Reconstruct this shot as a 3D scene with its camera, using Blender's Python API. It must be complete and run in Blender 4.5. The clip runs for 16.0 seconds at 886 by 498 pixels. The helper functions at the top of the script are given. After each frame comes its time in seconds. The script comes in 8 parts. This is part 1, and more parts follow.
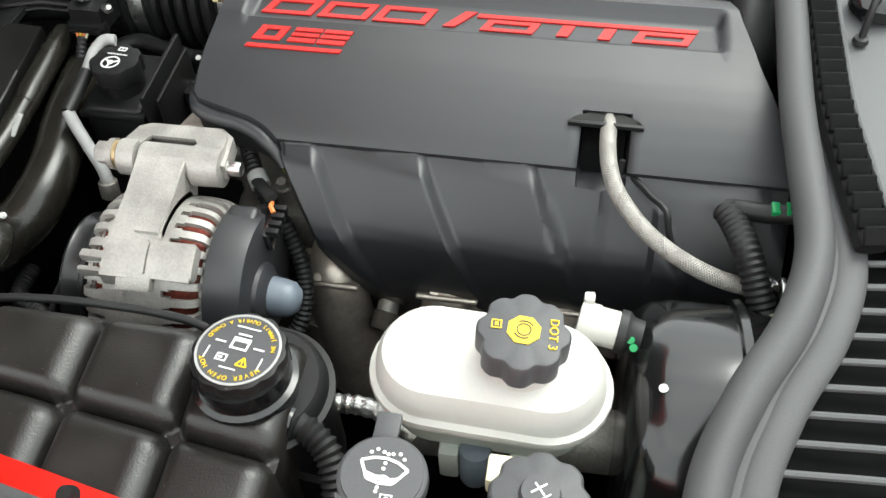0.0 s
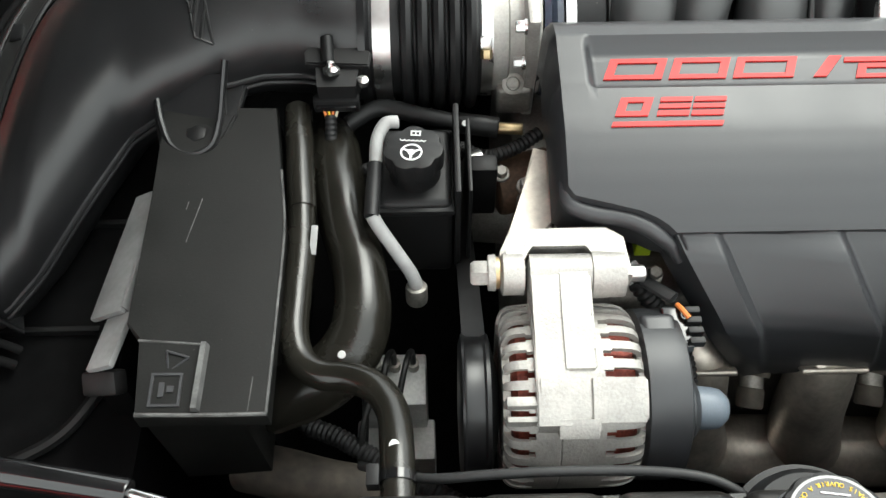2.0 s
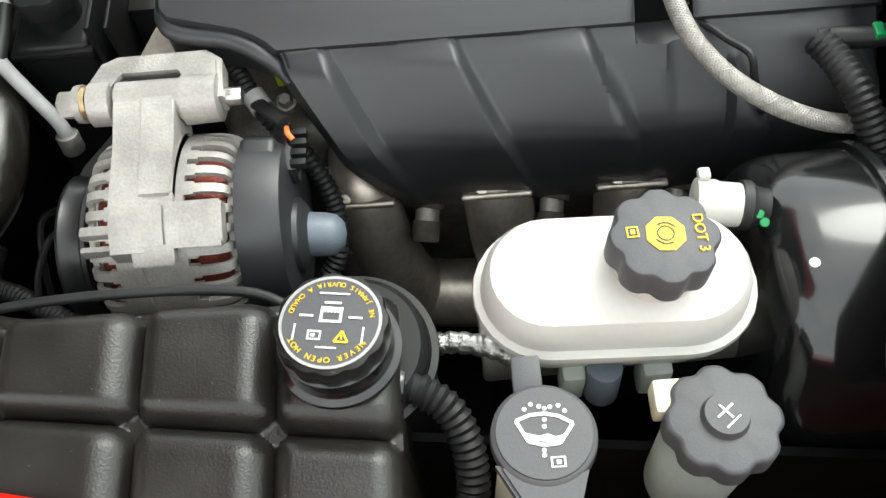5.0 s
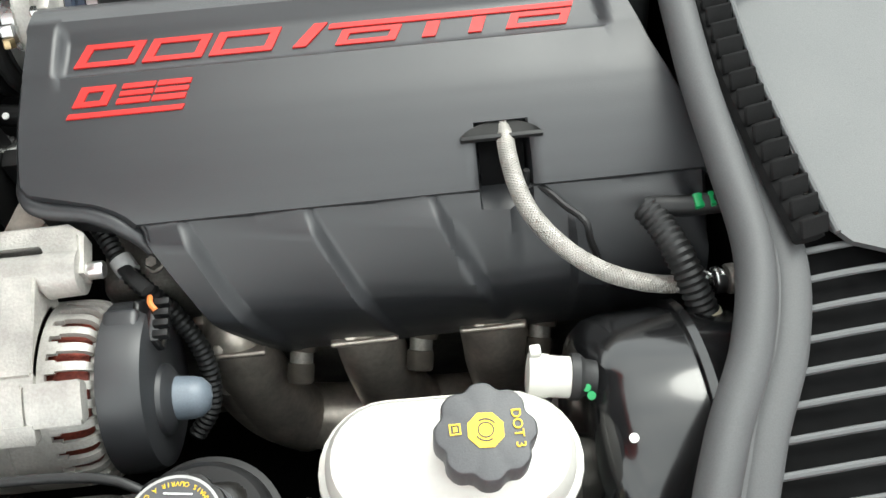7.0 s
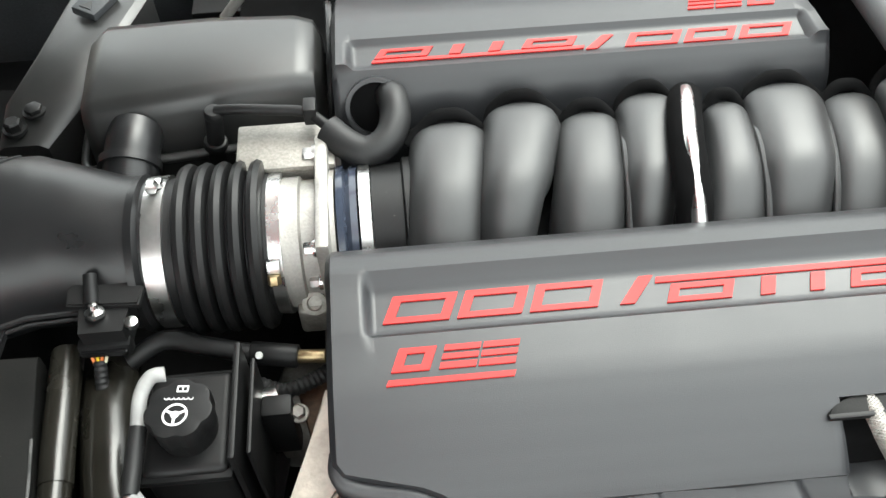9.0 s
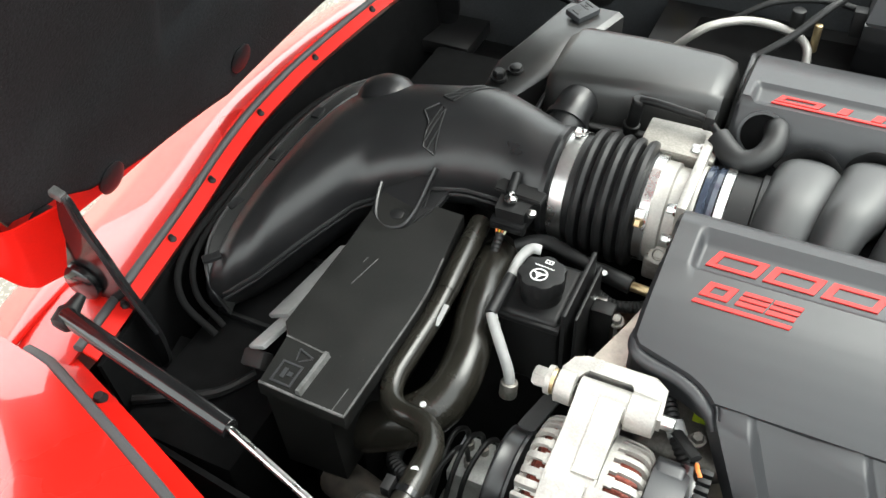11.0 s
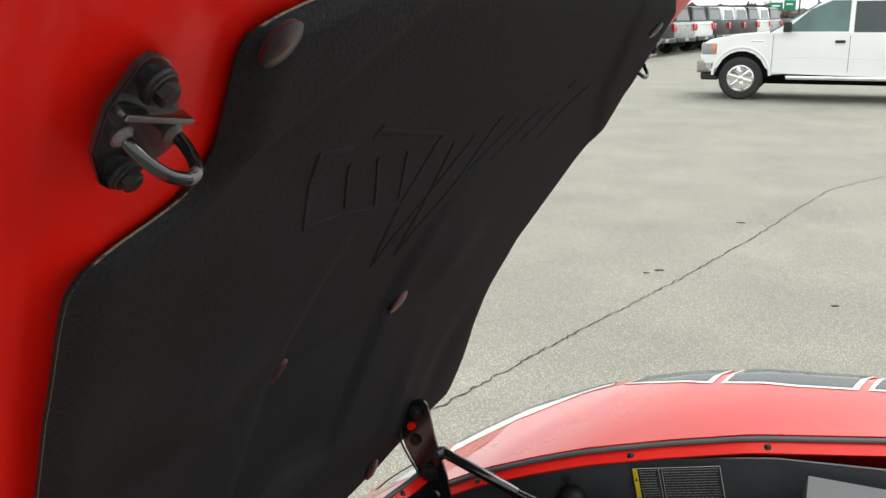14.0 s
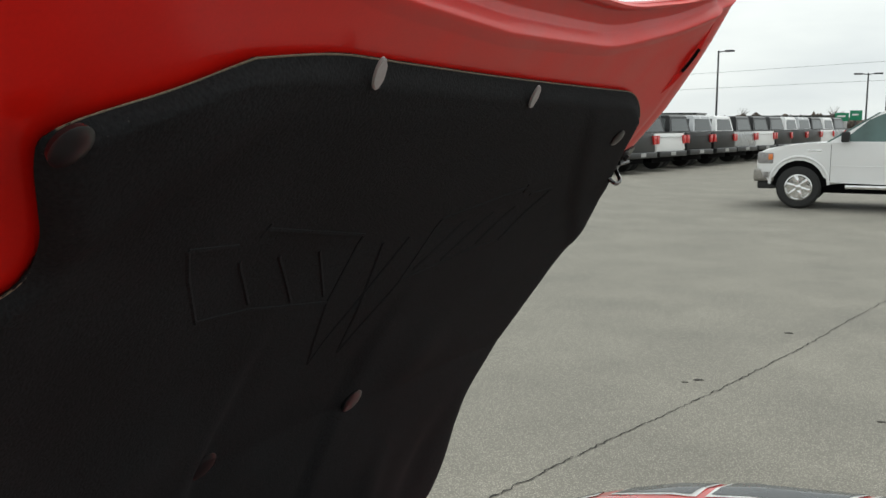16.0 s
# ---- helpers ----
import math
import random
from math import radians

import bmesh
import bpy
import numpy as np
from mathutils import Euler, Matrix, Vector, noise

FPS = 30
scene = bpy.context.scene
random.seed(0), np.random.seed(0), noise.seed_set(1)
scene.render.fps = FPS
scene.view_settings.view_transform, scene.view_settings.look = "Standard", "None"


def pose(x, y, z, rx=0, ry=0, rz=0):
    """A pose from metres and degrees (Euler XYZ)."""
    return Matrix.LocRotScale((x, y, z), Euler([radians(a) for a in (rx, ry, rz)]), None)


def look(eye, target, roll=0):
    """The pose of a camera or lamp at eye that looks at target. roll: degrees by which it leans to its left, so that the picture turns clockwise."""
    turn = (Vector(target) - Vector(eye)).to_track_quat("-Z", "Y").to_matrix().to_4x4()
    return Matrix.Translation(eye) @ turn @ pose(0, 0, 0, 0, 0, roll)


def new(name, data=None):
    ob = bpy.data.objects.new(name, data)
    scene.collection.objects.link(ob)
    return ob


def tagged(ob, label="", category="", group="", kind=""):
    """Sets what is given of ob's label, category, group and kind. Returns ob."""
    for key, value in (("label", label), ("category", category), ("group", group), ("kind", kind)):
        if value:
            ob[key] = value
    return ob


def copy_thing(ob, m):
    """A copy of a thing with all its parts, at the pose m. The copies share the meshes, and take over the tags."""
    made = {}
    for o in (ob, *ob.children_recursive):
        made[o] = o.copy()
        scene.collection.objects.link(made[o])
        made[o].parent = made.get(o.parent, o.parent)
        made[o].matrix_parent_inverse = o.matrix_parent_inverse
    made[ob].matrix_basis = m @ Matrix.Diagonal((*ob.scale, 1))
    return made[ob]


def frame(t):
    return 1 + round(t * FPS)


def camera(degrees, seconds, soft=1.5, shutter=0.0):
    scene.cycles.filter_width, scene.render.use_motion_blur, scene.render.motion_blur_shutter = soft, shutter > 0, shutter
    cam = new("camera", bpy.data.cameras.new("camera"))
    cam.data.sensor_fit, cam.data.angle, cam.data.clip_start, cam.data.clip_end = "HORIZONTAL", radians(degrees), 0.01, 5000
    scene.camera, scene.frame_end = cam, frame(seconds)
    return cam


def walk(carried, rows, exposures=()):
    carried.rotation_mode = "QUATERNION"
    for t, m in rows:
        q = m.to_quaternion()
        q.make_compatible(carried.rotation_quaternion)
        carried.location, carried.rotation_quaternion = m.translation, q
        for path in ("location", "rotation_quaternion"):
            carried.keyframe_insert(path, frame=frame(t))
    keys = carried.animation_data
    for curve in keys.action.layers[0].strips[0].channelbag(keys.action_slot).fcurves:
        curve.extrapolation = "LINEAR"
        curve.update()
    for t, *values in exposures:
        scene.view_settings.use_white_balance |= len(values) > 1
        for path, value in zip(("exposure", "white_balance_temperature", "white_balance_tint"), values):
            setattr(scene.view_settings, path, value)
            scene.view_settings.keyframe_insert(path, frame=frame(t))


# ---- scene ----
cam = camera(53.0, 16.0)
PATH = [
    (0, (0.164, 0.07, 1.312), (-0.092, 1.27, -0.267), -3.2),
    (0.5, (0.024, 0.093, 1.337), (-0.175, 1.202, -0.315), -6.0),
    (1, (-0.124, 0.144, 1.352), (-0.181, 1.241, -0.319), -3.0),
    (1.5, (-0.249, 0.195, 1.341), (-0.264, 1.295, -0.329), -1.7),
    (2, (-0.285, 0.211, 1.331), (-0.271, 1.3, -0.346), -0.4),
    (2.5, (-0.262, 0.204, 1.318), (-0.235, 1.278, -0.37), 0.2),
    (3, (-0.19, 0.196, 1.296), (-0.175, 1.25, -0.404), -0.2),
    (3.5, (-0.12, 0.187, 1.271), (-0.121, 1.237, -0.431), -0.8),
    (4, (-0.066, 0.173, 1.262), (-0.092, 1.211, -0.448), -3.1),
    (4.5, (-0.013, 0.146, 1.248), (-0.09, 1.12, -0.498), -7.1),
    (6.8, (0.129, 0.231, 1.341), (0.199, 1.11, -0.455), -3.2),
    (7, (0.117, 0.229, 1.335), (0.178, 1.192, -0.417), -2.8),
    (7.5, (0.071, 0.299, 1.372), (0.112, 1.356, -0.325), -3.6),
    (8, (0.013, 0.353, 1.368), (0.066, 1.524, -0.253), -3.2),
    (8.5, (-0.055, 0.379, 1.355), (0.009, 1.595, -0.231), -2.7),
    (9, (-0.124, 0.374, 1.332), (-0.033, 1.596, -0.249), -1.3),
    (9.5, (-0.19, 0.341, 1.315), (-0.066, 1.545, -0.277), 0.6),
    (10, (-0.217, 0.243, 1.327), (-0.294, 1.452, -0.265), -0.5),
    (10.2, (-0.192, 0.197, 1.349), (-0.449, 1.392, -0.234), -1.8),
    (12.3, (-0.028, -0.022, 1.487), (-0.887, 1.417, 0.396), -0.2),
    (12.5, (-0.027, -0.063, 1.483), (-0.879, 1.396, 0.414), -0.3),
    (13, (-0.082, -0.189, 1.521), (-0.891, 1.34, 0.518), -2.2),
    (13.5, (-0.106, -0.204, 1.572), (-0.896, 1.494, 0.868), -1.0),
    (14, (-0.063, -0.132, 1.586), (-0.848, 1.636, 1.078), -0.4),
    (14.5, (-0.021, -0.094, 1.61), (-0.834, 1.697, 1.248), -0.1),
    (15, (0.018, -0.071, 1.632), (-0.915, 1.676, 1.350), -0.3),
    (15.5, (0.058, -0.053, 1.633), (-0.889, 1.688, 1.363), -0.2),
    (16, (0.100, -0.075, 1.584), (-0.829, 1.674, 1.306), -0.1),
]
EXPOSURES = [(t, stops, 6500, 2) for t, stops in ((0.0, 1.5), (0.5, 1.3), (2.0, 1.5), (2.5, 1.64), (3.0, 1.44), (3.5, 1.3), (4.5, 1.4), (7.0, 1.64), (8.5, 1.85), (10.0, 1.85), (12.3, 1.5), (13.0, 1.15), (14.0, 0.85), (15.0, 0.57), (15.5, 0.2), (16.0, 0.0))]
walk(cam, [(t, look(eye, target, roll)) for t, eye, target, roll in PATH], EXPOSURES)

# ---- world and sun: an overcast winter day ----
world = bpy.data.worlds.new("overcast_sky")
scene.world = world
world.use_nodes = True
wn, wl = world.node_tree.nodes, world.node_tree.links
sky = wn.new("ShaderNodeTexSky")
sky.sky_type, sky.sun_disc = "NISHITA", False
sky.sun_elevation, sky.sun_rotation = radians(52), radians(36)
sky.dust_density, sky.air_density = 4.0, 1.0
grey = wn.new("ShaderNodeHueSaturation")
grey.inputs["Saturation"].default_value = 0.12
wl.new(sky.outputs[0], grey.inputs["Color"])
coord = wn.new("ShaderNodeTexCoord")
stretch = wn.new("ShaderNodeMapping")
stretch.inputs["Scale"].default_value = (1.2, 1.2, 5.0)
wl.new(coord.outputs["Generated"], stretch.inputs["Vector"])
cloud = wn.new("ShaderNodeTexNoise")
cloud.inputs["Scale"].default_value, cloud.inputs["Detail"].default_value = 2.2, 6.0
wl.new(stretch.outputs[0], cloud.inputs["Vector"])
cramp = wn.new("ShaderNodeValToRGB")
cramp.color_ramp.elements[0].position, cramp.color_ramp.elements[0].color = 0.3, (6.2, 6.4, 6.8, 1)
cramp.color_ramp.elements[1].position, cramp.color_ramp.elements[1].color = 0.7, (9.2, 9.2, 9.2, 1)
wl.new(cloud.outputs["Fac"], cramp.inputs[0])
mixs = wn.new("ShaderNodeMixRGB")
mixs.inputs[0].default_value = 0.8
wl.new(grey.outputs[0], mixs.inputs[1])
wl.new(cramp.outputs[0], mixs.inputs[2])
# an overcast sky is brightest overhead
parts_of = wn.new("ShaderNodeSeparateXYZ")
wl.new(coord.outputs["Generated"], parts_of.inputs[0])
height = wn.new("ShaderNodeMapRange")
height.inputs[1].default_value, height.inputs[2].default_value = 0.0, 1.0
height.inputs[3].default_value, height.inputs[4].default_value = 1.05, 1.2
wl.new(parts_of.outputs[2], height.inputs[0])
dome = wn.new("ShaderNodeVectorMath")
dome.operation = "MULTIPLY"
wl.new(mixs.outputs[0], dome.inputs[0])
wl.new(height.outputs[0], dome.inputs[1])
wl.new(dome.outputs[0], wn["Background"].inputs["Color"])
wn["Background"].inputs["Strength"].default_value = 0.125

sun = new("sun", bpy.data.lights.new("sun", "SUN"))
sun.data.energy, sun.data.angle, sun.data.color = 0.85, radians(30), (1.0, 0.97, 0.93)
sun.matrix_world = look((0, 0, 10), (-3.4, -4.6, 2.6))


# ---- materials ----
def material(name, color, rough=0.5, metal=0.0, grain=0.0, scale=200.0, bump=0.0, stain=0.0, stain_scale=6.0,
             coat=0.0, specular=0.5, islands=0.0, dust=0.0, pebbles=False, polish=0.06):
    """A surface with a base colour varied by fine grain and by larger stains, with relief and uneven gloss."""
    m = bpy.data.materials.new(name)
    m.use_nodes = True
    n, l = m.node_tree.nodes, m.node_tree.links
    b = n["Principled BSDF"]
    b.inputs["Roughness"].default_value, b.inputs["Metallic"].default_value = rough, metal
    b.inputs["Coat Weight"].default_value, b.inputs["Coat Roughness"].default_value = coat, polish
    b.inputs["Specular IOR Level"].default_value = specular
    c = n.new("ShaderNodeTexCoord")
    fine = n.new("ShaderNodeTexVoronoi" if pebbles else "ShaderNodeTexNoise")
    fine.inputs["Scale"].default_value, fine.inputs["Detail"].default_value = scale, 1.0 if pebbles else 4.0
    big = n.new("ShaderNodeTexNoise")
    big.inputs["Scale"].default_value, big.inputs["Detail"].default_value = stain_scale, 5.0
    for t in (fine, big):
        l.new(c.outputs["Object"], t.inputs["Vector"])
    last = None
    for tex, amount in ((fine, grain), (big, stain)):
        ramp = n.new("ShaderNodeMapRange")
        ramp.inputs[1].default_value, ramp.inputs[2].default_value = (0.75, 0.15) if pebbles and tex is fine else (0.3, 0.7)
        ramp.inputs[3].default_value, ramp.inputs[4].default_value = 1 - amount, 1 + amount
        l.new(tex.outputs[0], ramp.inputs[0])
        mul = n.new("ShaderNodeVectorMath")
        mul.operation = "MULTIPLY"
        if last is None:
            mul.inputs[0].default_value = color[:3]
        else:
            l.new(last.outputs[0], mul.inputs[0])
        l.new(ramp.outputs[0], mul.inputs[1])
        last = mul
    if islands:
        oi = n.new("ShaderNodeNewGeometry")
        rr = n.new("ShaderNodeMapRange")
        rr.inputs[3].default_value, rr.inputs[4].default_value = 1 - islands, 1 + islands
        l.new(oi.outputs["Random Per Island"], rr.inputs[0])
        mul = n.new("ShaderNodeVectorMath")
        mul.operation = "MULTIPLY"
        l.new(last.outputs[0], mul.inputs[0])
        l.new(rr.outputs[0], mul.inputs[1])
        last = mul
    if dust:
        speck = n.new("ShaderNodeTexNoise")
        speck.inputs["Scale"].default_value, speck.inputs["Detail"].default_value = 330, 1.0
        l.new(c.outputs["Object"], speck.inputs["Vector"])
        cut_off = n.new("ShaderNodeMapRange")
        cut_off.inputs[1].default_value, cut_off.inputs[2].default_value = 0.765, 0.80
        cut_off.inputs[3].default_value, cut_off.inputs[4].default_value = 0.0, dust
        l.new(speck.outputs["Fac"], cut_off.inputs[0])
        film = n.new("ShaderNodeMapRange")
        film.inputs[1].default_value, film.inputs[2].default_value = 0.45, 0.8
        film.inputs[3].default_value, film.inputs[4].default_value = 0.0, dust * 0.06
        l.new(big.outputs["Fac"], film.inputs[0])
        both = n.new("ShaderNodeMath")
        both.operation = "ADD"
        l.new(cut_off.outputs[0], both.inputs[0])
        l.new(film.outputs[0], both.inputs[1])
        settle = n.new("ShaderNodeMixRGB")
        settle.inputs[2].default_value = (0.30, 0.28, 0.25, 1)
        l.new(both.outputs[0], settle.inputs[0])
        l.new(last.outputs[0], settle.inputs[1])
        last = settle
    l.new(last.outputs[0], b.inputs["Base Color"])
    rm = n.new("ShaderNodeMapRange")
    rm.inputs[1].default_value, rm.inputs[2].default_value = 0.3, 0.7
    rm.inputs[3].default_value, rm.inputs[4].default_value = max(0.02, rough - 0.06), min(1, rough + 0.07)
    l.new(big.outputs["Fac"], rm.inputs[0])
    l.new(rm.outputs[0], b.inputs["Roughness"])
    if bump:
        bp = n.new("ShaderNodeBump")
        bp.inputs["Strength"].default_value, bp.inputs["Distance"].default_value = 1.0, bump
        l.new(fine.outputs[0], bp.inputs["Height"])
        l.new(bp.outputs[0], b.inputs["Normal"])
    return m


COVER = material("satin_black_plastic", (0.0235, 0.0243, 0.0268), 0.40, specular=0.6, grain=0.06, scale=1500, bump=0.00012, stain=0.05, stain_scale=9)
BLACK = material("black_moulded_plastic", (0.009, 0.009, 0.0094), 0.46, grain=0.15, scale=900, bump=0.0001, stain=0.25, stain_scale=14, dust=0.2, specular=0.3)
MODULE = material("scuffed_module_plastic", (0.0062, 0.0062, 0.0058), 0.5, grain=0.2, scale=700, bump=0.0001, stain=0.3, stain_scale=18, dust=0.06, specular=0.22)
DUCT = material("duct_plastic", (0.012, 0.012, 0.0128), 0.33, grain=0.1, scale=1200, bump=0.00015, stain=0.15, stain_scale=10, dust=0.08, specular=0.5)
GLOSS = material("gloss_black_paint", (0.008, 0.008, 0.0085), 0.16, grain=0.1, stain=0.2, stain_scale=20, coat=0.3)
RUBBER = material("black_rubber", (0.010, 0.010, 0.0105), 0.55, grain=0.2, scale=600, bump=0.0001, stain=0.25, stain_scale=18)
HOSE = material("brownish_rubber_hose", (0.013, 0.012, 0.0095), 0.24, grain=0.15, scale=500, bump=0.0001, stain=0.35, stain_scale=16)
# mid-grey for worn metal and for glancing highlights put in as colour
WEAR_GLINT = material("wear_and_glint_grey", (0.085, 0.085, 0.083), 0.4, grain=0.2, scale=400, stain=0.5, stain_scale=60)
BLUEGLOSS = material("dark_blue_ring", (0.045, 0.055, 0.08), 0.18, grain=0.1, stain=0.2, stain_scale=30, coat=0.3)
# lid plastic; base lifted over the duct's to carry the sky's sheen
LIDGREY = material("lid_sheen_plastic", (0.021, 0.021, 0.0207), 0.36, specular=0.7, grain=0.08, scale=1300, bump=0.00012, stain=0.12, stain_scale=9)
BAREALU = material("bare_aluminium_block", (0.60, 0.60, 0.58), 0.5, metal=0.25, grain=0.1, scale=300, bump=0.0002, stain=0.2, stain_scale=30)
GREYSTRIP = material("grey_bracket_plastic", (0.19, 0.19, 0.19), 0.4, grain=0.08, stain=0.35, stain_scale=16)
RUNNER = material("matt_manifold_plastic", (0.023, 0.0232, 0.024), 0.47, specular=0.85, grain=0.1, scale=1200, bump=0.00015, stain=0.15, stain_scale=10)
CAPBLACK = material("smooth_black_cap", (0.010, 0.010, 0.011), 0.34, grain=0.05, stain=0.1, stain_scale=30)
COMB = material("matt_black_rubber", (0.007, 0.007, 0.0072), 0.85, grain=0.2, scale=700, stain=0.3, stain_scale=30, specular=0.12)
DUSTY = material("dusty_brown_rubber", (0.05, 0.042, 0.033), 0.8, grain=0.3, scale=90, bump=0.0006, stain=0.45, stain_scale=22)
# near-black base with the shade of deep places put into the colour
DEEP_SHADE = material("deep_shade_black", (0.0035, 0.0035, 0.0037), 0.85, specular=0.08, grain=0.3, scale=60, stain=0.4, stain_scale=12)
SEAL = material("grey_rubber_seal", (0.055, 0.056, 0.058), 0.6, grain=0.12, scale=900, bump=0.0001, stain=0.12, stain_scale=14)
COWL = material("grey_cowl_plastic", (0.078, 0.081, 0.083), 0.55, grain=0.1, scale=1100, bump=0.00015, stain=0.08, stain_scale=8)
ALU = material("cast_aluminium", (0.41, 0.395, 0.37), 0.50, metal=0.55, grain=0.09, scale=420, bump=0.0004, stain=0.22, stain_scale=30)
ALU_DULL = material("dull_cast_metal", (0.30, 0.285, 0.26), 0.5, metal=0.7, grain=0.15, scale=350, bump=0.0003, stain=0.3, stain_scale=25)
STEEL = material("bright_steel", (0.6, 0.6, 0.59), 0.28, metal=1.0, grain=0.05, stain=0.08, stain_scale=30)
EXHAUST = material("heat_stained_steel", (0.48, 0.435, 0.38), 0.38, metal=0.75, grain=0.1, scale=200, bump=0.0002, stain=0.35, stain_scale=20)
RUST = material("rusty_iron", (0.10, 0.06, 0.038), 0.7, metal=0.3, grain=0.3, scale=250, bump=0.0004, stain=0.4, stain_scale=22)
BRAID = material("steel_braid", (0.34, 0.325, 0.30), 0.48, metal=0.55, grain=0.05, scale=800, stain=0.1)
COPPER = material("lacquered_copper_wire", (0.16, 0.03, 0.018), 0.4, metal=0.4, grain=0.3, scale=400, bump=0.0006, stain=0.3, stain_scale=60)
GOLD = material("yellow_zinc", (0.45, 0.35, 0.2), 0.35, metal=0.9, grain=0.1, stain=0.2)
WHITE = material("white_polyethylene", (0.54, 0.53, 0.495), 0.42, grain=0.02, scale=300, stain=0.05, stain_scale=12)
MILKY = material("milky_bottle_plastic", (0.42, 0.45, 0.41), 0.35, grain=0.04, stain=0.12, stain_scale=15)
CREAM = material("cream_plastic", (0.62, 0.58, 0.42), 0.45, grain=0.05, stain=0.1)
CAPGREY = material("charcoal_cap_plastic", (0.06, 0.061, 0.065), 0.5, grain=0.1, scale=900, bump=0.0001, stain=0.1)
BOOT = material("slate_rubber_boot", (0.13, 0.155, 0.185), 0.42, grain=0.08, scale=600, stain=0.15)
RED = material("red_car_paint", (0.58, 0.012, 0.008), 0.30, grain=0.015, scale=700, stain=0.03, stain_scale=4, coat=1.0, polish=0.015)
REDIN = material("red_inner_paint", (0.60, 0.0085, 0.005), 0.36, grain=0.03, scale=300, stain=0.07, stain_scale=9, coat=0.15, polish=0.08, specular=0.30)
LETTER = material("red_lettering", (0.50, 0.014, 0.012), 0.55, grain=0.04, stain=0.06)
FELT = material("black_felt_insulation", (0.0122, 0.0131, 0.0143), 0.92, dust=0.11, grain=0.35, scale=300, bump=0.0011, stain=0.2, stain_scale=7, specular=0.15)
FUZZ = material("tan_felt_edge", (0.16, 0.13, 0.09), 0.95, grain=0.4, scale=500, bump=0.0008)
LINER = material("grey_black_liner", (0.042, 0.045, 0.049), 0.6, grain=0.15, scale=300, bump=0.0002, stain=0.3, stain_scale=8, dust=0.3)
STRIPE_W = material("white_stripe", (0.78, 0.77, 0.76), 0.25, grain=0.02, stain=0.04, coat=0.4)
STRIPE_B = material("charcoal_stripe", (0.04, 0.045, 0.05), 0.25, grain=0.05, stain=0.08, coat=0.4)
INK_W = material("white_print", (0.75, 0.75, 0.74), 0.5, grain=0.05)
INK_Y = material("yellow_print", (0.72, 0.5, 0.02), 0.5, grain=0.08)
INK_K = material("black_print", (0.015, 0.015, 0.015), 0.45, grain=0.05)
GREEN = material("green_clip_plastic", (0.008, 0.24, 0.07), 0.4, grain=0.05)
LIME = material("lime_label", (0.45, 0.6, 0.02), 0.5, grain=0.1)
ORANGE = material("orange_wire", (0.7, 0.2, 0.05), 0.5, grain=0.2, scale=300)
PALE = material("pale_grey_plastic", (0.33, 0.33, 0.325), 0.45, grain=0.06, stain=0.2, stain_scale=20)
FOIL = material("crinkled_foil", (0.6, 0.6, 0.58), 0.3, metal=0.9, grain=0.3, scale=180, bump=0.003, stain=0.3, stain_scale=30)
CLEAR = material("headlight_lens", (0.26, 0.25, 0.25), 0.12, grain=0.03, stain=0.2, stain_scale=15, coat=0.8)
ASPHALT = material("worn_pale_asphalt", (0.345, 0.323, 0.276), 0.9, grain=0.46, scale=115, pebbles=True, stain=0.14, stain_scale=1.1)
TAR = material("dark_crack", (0.035, 0.032, 0.028), 0.95, grain=0.4, scale=60, bump=0.004)
TYRE = material("tyre_rubber", (0.02, 0.02, 0.02), 0.75, grain=0.2, scale=80, stain=0.2)
TRUCKWHITE = material("white_truck_paint", (0.78, 0.78, 0.78), 0.2, grain=0.01, stain=0.03, stain_scale=1.0, coat=0.5)
TRUCKBLACK = material("black_truck_paint", (0.008, 0.008, 0.009), 0.3, grain=0.01, stain=0.1, stain_scale=1.0, coat=0.1, specular=0.25)
TRUCKSILVER = material("silver_truck_paint", (0.42, 0.43, 0.44), 0.25, metal=0.5, grain=0.02, stain=0.05, stain_scale=1.0, coat=0.4)
TRUCKGREY = material("grey_truck_paint", (0.028, 0.029, 0.030), 0.3, metal=0.2, grain=0.02, stain=0.05, stain_scale=1.0, coat=0.15, specular=0.3)
GLASS = material("tinted_window", (0.02, 0.028, 0.028), 0.06, grain=0.02, stain=0.2, stain_scale=1.5, coat=0.5)
GLASSG = material("green_tinted_window", (0.07, 0.13, 0.12), 0.06, grain=0.02, stain=0.3, stain_scale=1.5, coat=0.5)
TAIL = material("red_lamp_lens", (0.5, 0.015, 0.015), 0.2, grain=0.05, coat=0.5)
AMBER = material("amber_lamp_lens", (0.75, 0.22, 0.06), 0.2, grain=0.05, coat=0.5)
CHROME = material("chrome_trim", (0.75, 0.75, 0.75), 0.15, metal=1.0, grain=0.03, stain=0.1)
POLE = material("dark_painted_steel", (0.05, 0.05, 0.055), 0.5, metal=0.3, grain=0.1, stain=0.2)
SIGN = material("green_road_sign", (0.01, 0.2, 0.1), 0.5, grain=0.05, stain=0.1)
TWIG = material("bare_winter_twigs", (0.11, 0.085, 0.07), 0.9, grain=0.4, scale=3, stain=0.4, stain_scale=0.08, islands=0.35)
CONCRETE = material("grey_building_wall", (0.35, 0.35, 0.35), 0.8, grain=0.1, scale=4, stain=0.15, stain_scale=0.1)


# ---- builders ----
def thing(name, at, label, category, group="", kind=""):
    ob = new(name)
    ob.location = at
    ob.empty_display_size = 0.02
    return tagged(ob, label, category, group, kind)


def origin_of(ob):
    v = Vector((0, 0, 0))
    while ob is not None:
        v += ob.location
        ob = ob.parent
    return v


